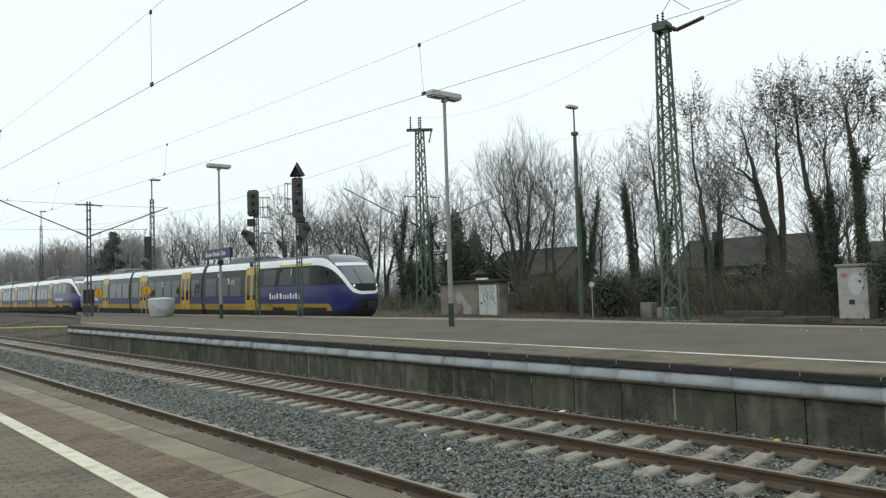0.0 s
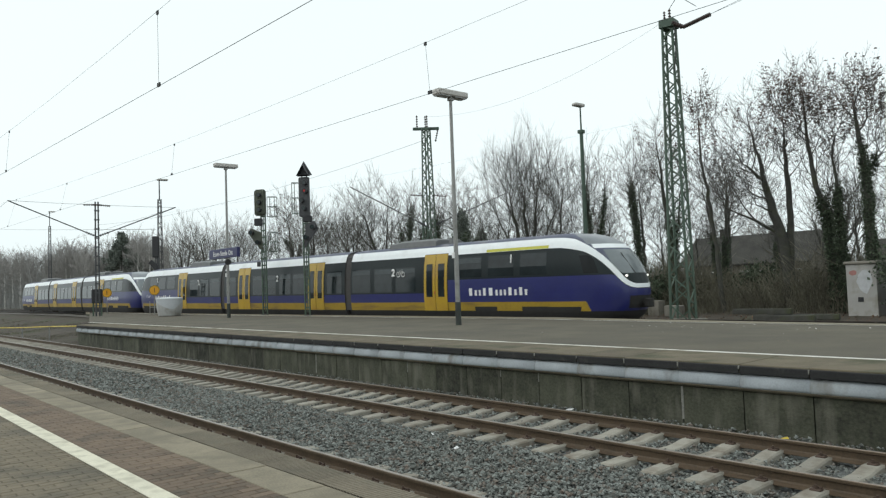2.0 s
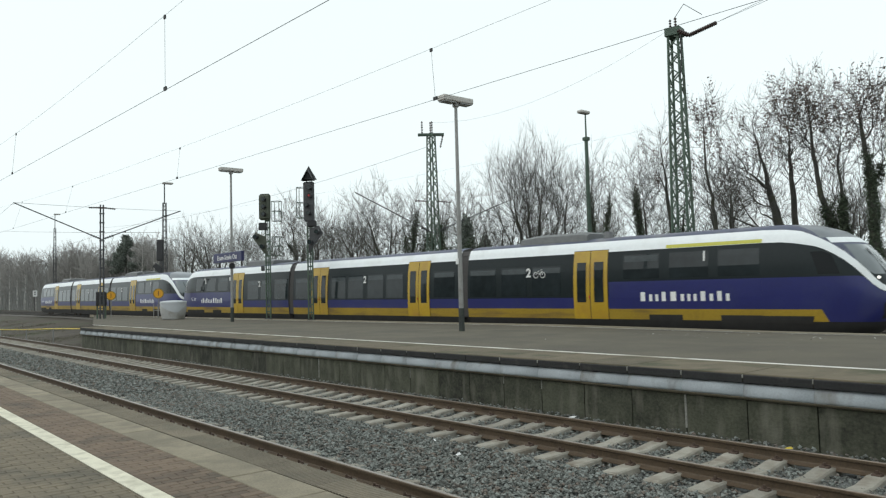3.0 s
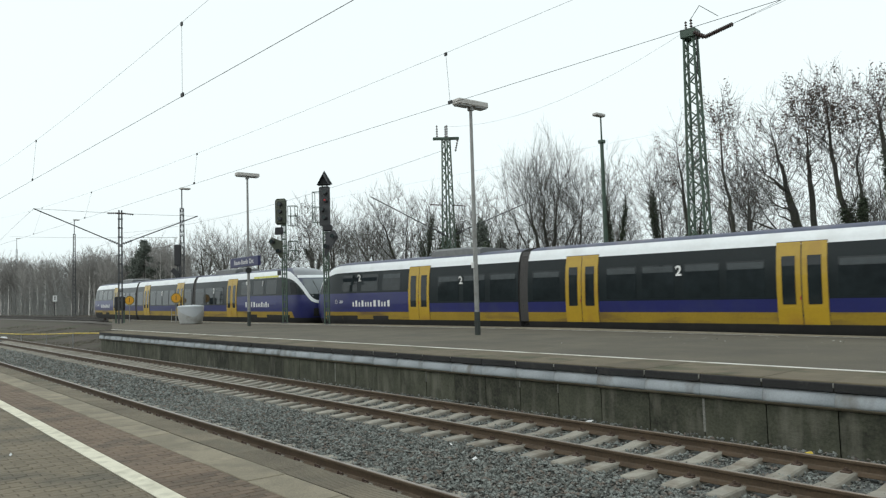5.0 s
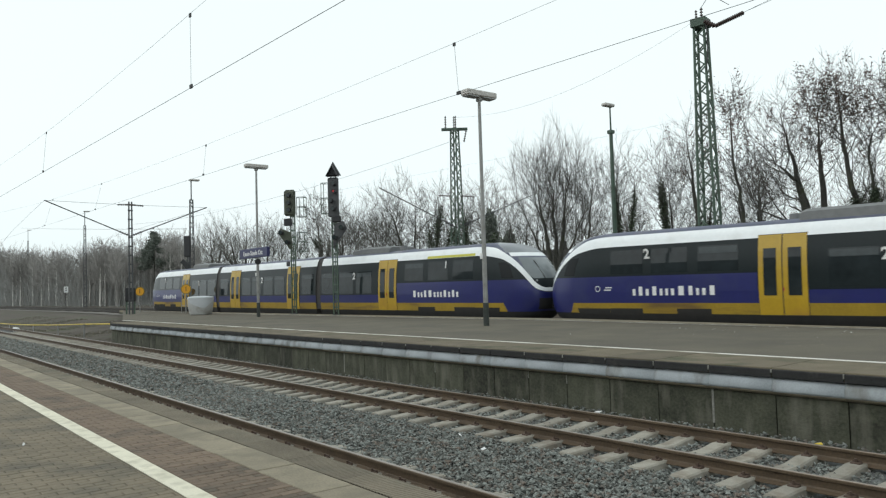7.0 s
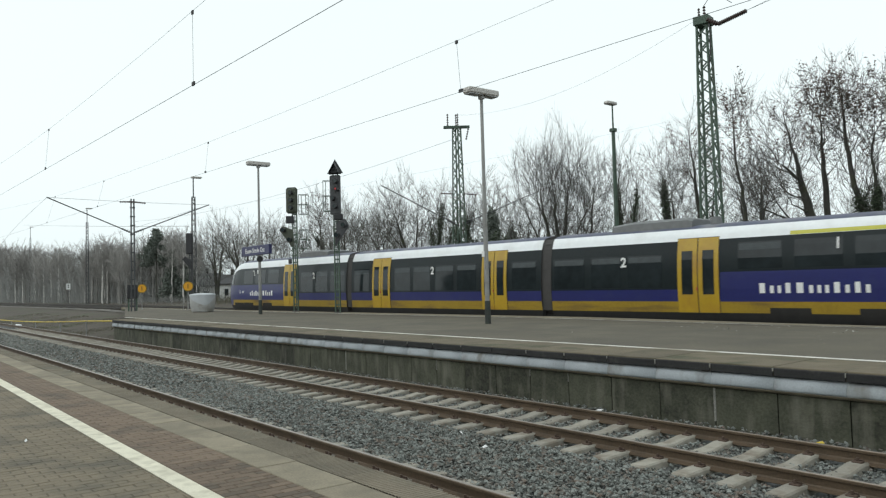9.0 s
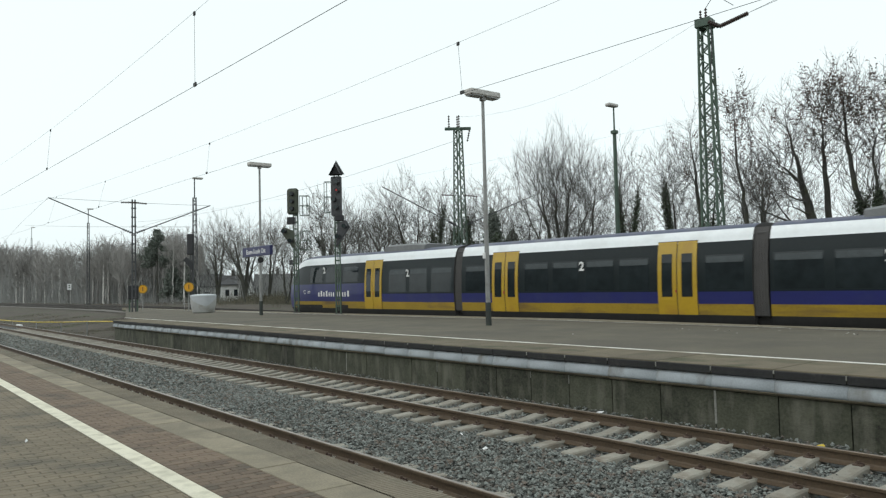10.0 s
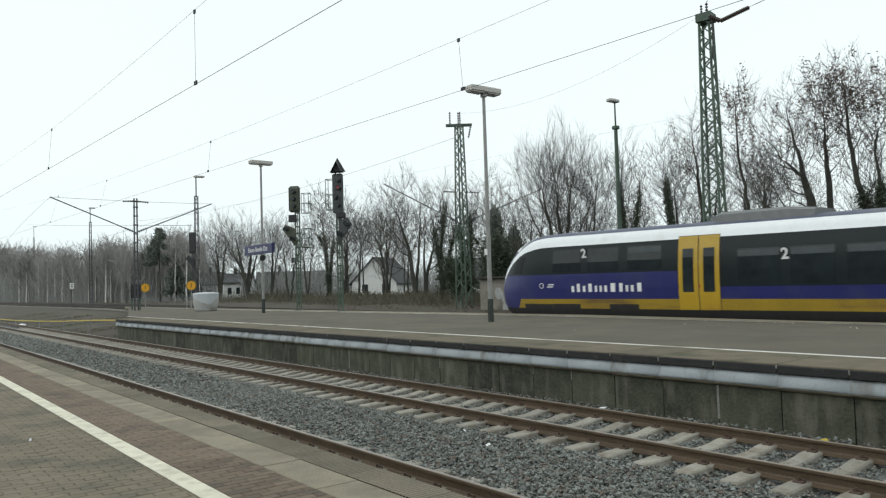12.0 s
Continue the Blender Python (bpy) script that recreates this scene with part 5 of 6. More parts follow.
    for z in (3.35, 3.7):
        part("figure_bar", boxed(-0.1, 0.1, -0.07, -0.06, z, z + 0.2), M["black"], k)


rear_things()


def hut():
    """A small flat-roofed concrete hut with a pale steel door and spray paint."""
    t = thing("relay_hut", pose(-38.6, 33.0, 0.05, 0, 0, 4), "weathered concrete relay hut with spray-painted wall", "hut")
    part("body", boxed(0, 5.25, 0, 0.75, -0.3, 2.35, 0.02), M["concrete"], t)
    part("roof", boxed(-0.2, 5.45, -0.25, 0.95, 2.35, 2.5, 0.02), M["roof_brown"], t, "dark flat roof slab")
    d = part("door", boxed(3.65, 5.0, -0.05, 0.0, -0.02, 2.15, 0.01), M["shed_door"], t, "pale steel door")
    part("door_frame", boxed(3.58, 3.65, -0.07, 0.0, -0.02, 2.22), M["shed_door"], d)
    part("door_frame", boxed(5.0, 5.07, -0.07, 0.0, -0.02, 2.22), M["shed_door"], d)
    part("handle", boxed(3.75, 3.81, -0.1, -0.05, 0.95, 1.1, 0.01), M["dark"], d)
    rng = random.Random(8)
    bm = bmesh.new()
    for row, z in enumerate((1.85, 1.36)):
        for k in range(3):
            cx = 4.0 + 0.33 * k + 0.06 * row
            loop = [(cx + 0.17 * rng.uniform(0.6, 1.15) * math.cos(0.9 * i + k), -0.058, z + 0.24 * rng.uniform(0.6, 1.15) * math.sin(0.9 * i + k)) for i in range(7 - k % 2)]
            for a, b in zip(loop, loop[1:]):
                bar(bm, a, b, 0.045, 0.008)
    bar(bm, (4.15, -0.058, 1.02), (4.5, -0.058, 1.0), 0.035, 0.008)
    bar(bm, (4.7, -0.058, 1.3), (4.98, -0.058, 0.95), 0.03, 0.008)
    part("spray_mark", bm, M["paint_dark"], d, "black illegible spray marks")
    for x, z, w, h in ((1.75, 1.4, 0.42, 0.42), (2.5, 0.55, 0.4, 0.5), (2.25, 1.0, 0.22, 0.3), (1.0, 0.5, 0.3, 0.4)):
        outline = [(x + w * rng.uniform(0.75, 1.1) * math.cos(0.63 * i), -0.006, z + h * rng.uniform(0.75, 1.1) * math.sin(0.63 * i)) for i in range(10)]
        back = [(a, 0.004, c) for a, _, c in outline]
        part("spray_paint", (outline + back, [tuple(range(9, -1, -1))] + [(i, (i + 1) % 10, 10 + (i + 1) % 10, 10 + i) for i in range(10)]), M["paint_pale"], t, "pale faded spray paint")
    bm = bmesh.new()
    rod(bm, (3.3, 0.4, 2.5), (3.3, 0.4, 2.85), 0.4, 0.45, 14)
    rod(bm, (3.3, 0.4, 2.85), (3.3, 0.4, 2.95), 0.62, 0.55, 14)
    rod(bm, (3.3, 0.4, 2.95), (3.3, 0.4, 3.2), 0.4, 0.1, 14)
    part("vent_cowl", bm, M["roof_brown"], t, "brown roof vent")
    part("roof_plate", boxed(3.4, 4.2, -0.1, 0.2, 2.5, 2.62), M["render_white"], t)

    t = thing("concrete_blockhouse", pose(-13.8, 34.9, 0.72, 0, 0, -4), "pale concrete blockhouse with faded spray paint and ivy", "hut")
    v, f = extrude_profile([(0, -0.5), (0.9, -0.5), (0.9, 1.75), (0, 1.75)], 0, 1.25)
    part("body", (v, f), M["kerb_pale"], t)
    part("roof", boxed(-0.08, 1.33, -0.08, 1.0, 1.75, 1.88, 0.03), M["concrete"], t)
    for mat, x, z, w, h, lab in (("paint_red", 0.3, 1.38, 0.34, 0.22, "faded red spray paint"), ("paint_wall", 0.75, 1.0, 0.62, 1.05, "pale spray paint")):
        outline = [(x + w * 0.55 * rng.uniform(0.7, 1.05) * math.cos(0.63 * i), -0.006, z + h * 0.55 * rng.uniform(0.7, 1.05) * math.sin(0.63 * i)) for i in range(10)]
        back = [(a, 0.004, c) for a, _, c in outline]
        part("spray_paint", (outline + back, [tuple(range(9, -1, -1))] + [(i, (i + 1) % 10, 10 + (i + 1) % 10, 10 + i) for i in range(10)]), M[mat], t, lab)
    part("vent", boxed(0.45, 0.68, -0.02, 0, 0.12, 0.32), M["black"], t)

    # clutter beyond the tracks
    s = thing("line_side_sign", pose(-25.7, 32.8, 0.3, 0, 0, 35), "round white line-side sign on a post", "sign")
    bm = bmesh.new()
    rod(bm, (0, 0, -0.3), (0, 0, 1.65), 0.03, n=8)
    part("post", bm, M["galv"], s)
    bm = bmesh.new()
    rod(bm, (0, 0, 1.75), (0, -0.03, 1.75), 0.15, n=18)
    part("disc", bm, M["lamp_body"], s)
    for x, y, w, h, rz in ((-22.8, 35.4, 0.9, 0.45, 5), (-24.3, 36.0, 0.8, 0.7, -8)):
        b = thing("concrete_block", pose(x, y, 0.25, 0, 0, rz), "mossy grey concrete block among the scrub", "block", "concrete blocks")
        part("block", boxed(-w / 2, w / 2, -0.3, 0.3, -0.3, h, 0.04), M["concrete"], b)
    for i, (x, y) in enumerate(((-15.2, 31.8), (-16.4, 32.3), (-14.6, 32.6))):
        b = thing("stacked_sleeper", pose(x, y, 0.28 + (0.24 if i == 1 else 0.0), 0, 0, 4 * i), "old dark wooden sleeper lying beside the track", "sleeper", "old sleepers")
        part("timber", boxed(-1.3, 1.3, -0.13, 0.13, -0.1, 0.14, 0.02), M["bark"], b)


M["kerb_pale"] = shader("pale_stained_concrete", (0.36, 0.35, 0.33), 0.9, var=0.15, scale=1.5, fine=30, bump=0.15, stain=(0.22, 0.21, 0.16), stain_scale=1.2)
hut()


# ---- houses behind the trees ----
def house(x, y, z, rz, length, depth, eave, ridge, wall, roof, label, windows, chimneys=((0.3, 0.2),)):
    t = thing("house", pose(x, y, z, 0, 0, rz), label, "house")
    v = [(0, 0, -0.5), (length, 0, -0.5), (length, depth, -0.5), (0, depth, -0.5), (0, 0, eave), (length, 0, eave), (length, depth, eave), (0, depth, eave), (0, depth / 2, ridge - 0.1), (length, depth / 2, ridge - 0.1)]
    part("wall", (v, [(0, 1, 5, 4), (2, 3, 7, 6), (1, 2, 6, 9, 5), (3, 0, 4, 8, 7)]), wall, t)
    for s in (0, 1):
        ye, yr = (-0.4, depth / 2) if s == 0 else (depth + 0.4, depth / 2)
        sl = (ridge - eave) / (depth / 2)
        ze = eave - 0.4 * sl
        v = [(-0.3, ye, ze), (length + 0.3, ye, ze), (length + 0.3, yr, ridge), (-0.3, yr, ridge)]
        v += [(a, b, c - 0.18) for a, b, c in v]
        part("roof_slope", (v, [(0, 1, 2, 3), (7, 6, 5, 4), (0, 4, 5, 1), (1, 5, 6, 2), (2, 6, 7, 3), (3, 7, 4, 0)]), roof, t)
    for a, b in chimneys:
        part("chimney", boxed(length * a, length * a + 0.6, depth / 2 - 0.3, depth / 2 + 0.3, ridge - 0.6, ridge + 0.9, 0.02), M["roof_brown"], t)
    for face, u, zz, w, h in windows:
        if face == "front":
            o = part("window", boxed(u, u + w, -0.06, 0.02, zz, zz + h), M["render_white"], t)
            part("pane", boxed(u + 0.08, u + w - 0.08, -0.07, -0.06, zz + 0.08, zz + h - 0.08), M["pane"], o)
        elif face == "end":
            o = part("window", boxed(length - 0.02, length + 0.06, u, u + w, zz, zz + h), M["render_white"], t)
            part("pane", boxed(length + 0.06, length + 0.07, u + 0.08, u + w - 0.08, zz + 0.08, zz + h - 0.08), M["pane"], o)
    return t


house(-50, 80, 0.2, 3, 14.5, 8, 3.6, 6.7, M["render_beige"], M["roof_brown"], "long low house with a brown tiled roof", [("front", 1.2 + 1.9 * i, 1.2, 1.1, 1.3) for i in range(7)], ((0.2, 0), (0.62, 0), (0.75, 0)))
house(-31, 84, 0.2, 0, 9, 8, 3.2, 5.4, M["render_beige"], M["roof_brown"], "low brown-roofed house behind bare trees", [("front", 1 + 2 * i, 1.0, 1.1, 1.2) for i in range(4)])
house(-60, 58, 0.3, 8, 9, 8, 3.2, 5.8, M["render_beige"], M["roof_brown"], "brick-brown house among bare trees", [("front", 1.2 + 1.9 * i, 1.0, 1.0, 1.2) for i in range(4)])
house(-99.4, 63.2, 0.3, -55, 8.0, 6.9, 2.6, 6.1, M["render_white"], M["roof_grey"], "white gabled house with a grey roof", [("end", 1.5, 0.8, 1.1, 1.4), ("end", 4.6, 0.8, 1.3, 1.4), ("front", 2, 1, 1, 1.2)])
house(-89, 68, 0.3, 12, 10, 7.5, 2.9, 5.6, M["render_white"], M["roof_grey"], "white low house with grey roof tiles", [("front", 1.2 + 2 * i, 0.9, 1.1, 1.2) for i in range(4)])
house(-134, 48.2, 0.2, 60, 4.0, 6, 3.4, 5.4, M["render_white"], M["roof_grey"], "small white house beside the wood", [("front", 1.4, 1.0, 0.9, 1.2)])
house(-123.5, 48.6, 0.2, 60, 4.4, 6, 3.5, 4.9, M["render_white"], M["roof_grey"], "white house with dark windows behind bare trees", [("front", 0.6 + 1.4 * i, 1.2, 0.8, 1.3) for i in range(3)])
house(-128, 56.5, 0.2, 60, 12, 7, 2.8, 5.2, M["render_beige"], M["roof_grey"], "long low building with a grey roof", [("front", 1.0 + 2.2 * i, 1.0, 0.9, 1.2) for i in range(5)])


# ---- trees and scrub ----
def grow_tree(rng, stems, crowns, count, base_r, tip_r, direct=0.45, lift=0.5):
    """The branch paths of a tree: given stems, and a crown whose twigs each find the shortest easy way down to a limb.
    stems: lines of (sideways, height); crowns: (sideways, height, half width, half height)."""
    P, parent, way, fixed = [], [], [], 0
    deep = max(c[2] for c in crowns)
    for k, line in enumerate(stems):
        turn = 0.0 if k == 0 else rng.uniform(-0.5, 0.5) * deep
        pts = [Vector((0.12 * k * (-1) ** k, 0.1 * k, -0.3))] + [Vector((a, turn * min(1, h / 8), h)) for a, h in line]
        for a, b in zip(pts, pts[1:]):
            n = max(2, int((b - a).length / 0.45))
            for i in range(0 if a is pts[0] else 1, n + 1):
                first = a is pts[0] and i == 0
                c = a.lerp(b, i / n) + (Vector((0, 0, 0)) if first else Vector((rng.gauss(0, 0.035), rng.gauss(0, 0.035), 0)))
                parent.append(-1 if first else len(P) - 1)
                way.append(0.0 if first else way[-1] + (c - P[-1]).length)
                P.append(c)
    fixed = len(P)
    room = sum(c[2] ** 2 * c[3] for c in crowns)
    goals = []
    for cx, cz, rx, rz in crowns:
        for i in range(int(count * rx * rx * rz / room)):
            d = Vector((rng.gauss(0, 1), rng.gauss(0, 1), rng.gauss(0, 1))).normalized() * rng.random() ** 0.5
            k = 1.0 + 0.15 * math.sin(3 * math.atan2(d.y, d.x) + cx) + 0.13 * math.sin(6 * d.z + 5 * d.x + cz)
            z = cz + d.z * rz * k
            if z > 1.4:
                goals.append((cx + d.x * rx * k, d.y * rx * 0.9 * k, z))
    G = np.array(goals)
    N = len(G)
    cost, best, free = np.full(N, 1e9), np.zeros(N, int), np.ones(N, bool)

    def offer(i):
        p = np.array(P[i])
        d = G - p
        c = np.sqrt((d * d).sum(1)) + direct * way[i] + lift * np.maximum(0, -d[:, 2])
        better = free & (c < cost)
        cost[better] = c[better]
        best[better] = i
    for i in range(fixed):
        if P[i].z > 1.3:
            offer(i)
    for _ in range(N):
        j = int(np.argmin(np.where(free, cost, 1e12)))
        free[j] = False
        q, c = P[best[j]], Vector(G[j])
        parent.append(int(best[j]))
        way.append(way[best[j]] + (c - q).length)
        P.append(c)
        offer(len(P) - 1)
    kids = [[] for _ in P]
    for i, k in enumerate(parent):
        if k >= 0:
            kids[k].append(i)
    # ease the kinks
    for _ in range(4):
        for i in range(fixed, len(P)):
            if kids[i]:
                P[i] = P[i] * 0.5 + (P[parent[i]] + P[max(kids[i], key=lambda q: len(kids[q]))]) * 0.25
    R = [tip_r] * len(P)
    for i in range(len(P) - 1, -1, -1):
        if kids[i]:
            R[i] = sum(R[k] ** 2.2 for k in kids[i]) ** (1 / 2.2)
    top = max(R)
    R = [tip_r + (base_r - tip_r) * max(0.0, (r - tip_r) / max(1e-6, top - tip_r)) ** 1.25 for r in R]
    reach = max(way[:fixed])
    R = [max(tip_r, r * (1 - 0.55 * min(1.0, w / reach))) for r, w in zip(R, way)]
    thick, thin = [], []
    for i in range(len(P)):
        k = parent[i]
        if k >= 0 and max(kids[k], key=lambda q: R[q]) == i:
            continue
        path = [(P[k], min(R[k], R[i] * 1.25))] if k >= 0 else []
        c = i
        while True:
            path.append((P[c], R[c]))
            if not kids[c]:
                break
            c = max(kids[c], key=lambda q: R[q])
        cut = next((n for n, (_, r) in enumerate(path) if r < 0.022), len(path))
        if cut > 1:
            thick.append(path[:cut + 1])
        if cut < len(path) - 1:
            thin.append(path[max(0, cut - 1 if cut <= 1 else cut):])
    ends = [(P[i], (P[i] - P[parent[i]]).normalized()) for i in range(fixed, len(P)) if R[i] < tip_r * 3.5]
    return thick, thin, ends


def twigs(rng, ends, each, length, r, rise=0.35):
    """Fine shoots at the ends of the limbs."""
    out = []
    for p, d in ends:
        for k in range(each if rng.random() < 0.7 else each + 1):
            v = (d + Vector((rng.gauss(0, 0.4), rng.gauss(0, 0.4), rng.gauss(0, 0.3) + rise))).normalized()
            n = length * rng.uniform(0.4, 1.25)
            m = p + v * n * 0.5
            out.append([(p, r), (m, r * 0.8), (m + (v + Vector((rng.gauss(0, 0.15), rng.gauss(0, 0.15), rise * 0.5))).normalized() * n * 0.5, r * 0.45)])
    return out


def leaf_cloud(rng, centres, count, spread, size):
    """Small folded leaves scattered round the given points."""
    V, F = [], []
    for i in range(count):
        c, r = centres[rng.randrange(len(centres))]
        a, e = rng.random() * 6.283, rng.gauss(0, 0.6)
        k = r + abs(rng.gauss(0, spread))
        p = c + Vector((math.cos(a) * k, math.sin(a) * k, rng.gauss(0, 0.25)))
        u = Vector((rng.gauss(0, 1), rng.gauss(0, 1), rng.gauss(0, 1))).normalized()
        w = u.orthogonal().normalized()
        s = size * rng.uniform(0.6, 1.4)
        q = len(V)
        mid = u.cross(w) * s * 0.3
        for o in (u * s, w * s * 0.7 + mid, -u * s, -w * s * 0.7 + mid):
            V.append(tuple(p + o))
        F += [(q, q + 1, q + 2), (q, q + 2, q + 3)]
    return V, F


# about the camera's heading, so that the crowns lie square to its view
VIEW_TURN = 51.5


def tree(x, y, seed, label, stems, crowns, count=420, base_r=0.16, ivy=0.0, seeds=0, bark="bark", twig="twig", each=2, length=0.8, rise=0.3, tip_r=0.0075, twig_r=0.0058, direct=0.38, leaves=4200, shag=0.075, group=""):
    """A bare tree; its stems and crowns are given as (sideways, height), shaped to fit the camera's view: sideways is
    turned from x by the angle above, to lie across it.
    """
    rng = random.Random(seed)
    t = thing("tree", pose(x, y, ground_height(x, y) - 0.05, 0, 0, VIEW_TURN), label, "tree", group)
    thick, thin, ends = grow_tree(rng, stems, crowns, count, base_r, tip_r, direct)
    part("trunk", (*tubes(thick, 6), True), M[bark], t)
    part("crown", tubes(thin + twigs(rng, ends, each, length, twig_r, rise), 3), M[twig], t, "bare winter twigs")
    if ivy:
        cs = []
        for p in thick:
            for (a, ra), (b, rb) in zip(p, p[1:]):
                if a.z < ivy and ra > 0.045:
                    swell = 0.03 + 0.13 * max(0.0, 0.35 + noise.noise(Vector((a.x, a.y + seed, a.z * 0.9))))
                    cs += [(a.lerp(b, k / 4), ra * 0.7 + swell * rng.random()) for k in range(4)]
        part("ivy", leaf_cloud(rng, cs, int(leaves * 1.3), shag, 0.055), M["ivy"], t, "dark ivy climbing the trunk")
    if seeds:
        high = sorted(ends, key=lambda e: -e[0].z)[:int(len(ends) * 0.6)]
        tips = [(p + d * 0.25, 0.0) for p, d in rng.sample(high, min(seeds, len(high)))]
        tagged(part("dry_seed", leaf_cloud(rng, tips, len(tips) * 17, 0.14, 0.068), M["seed"], t, "brown dry seed clusters"), kind="stuff")
    return t


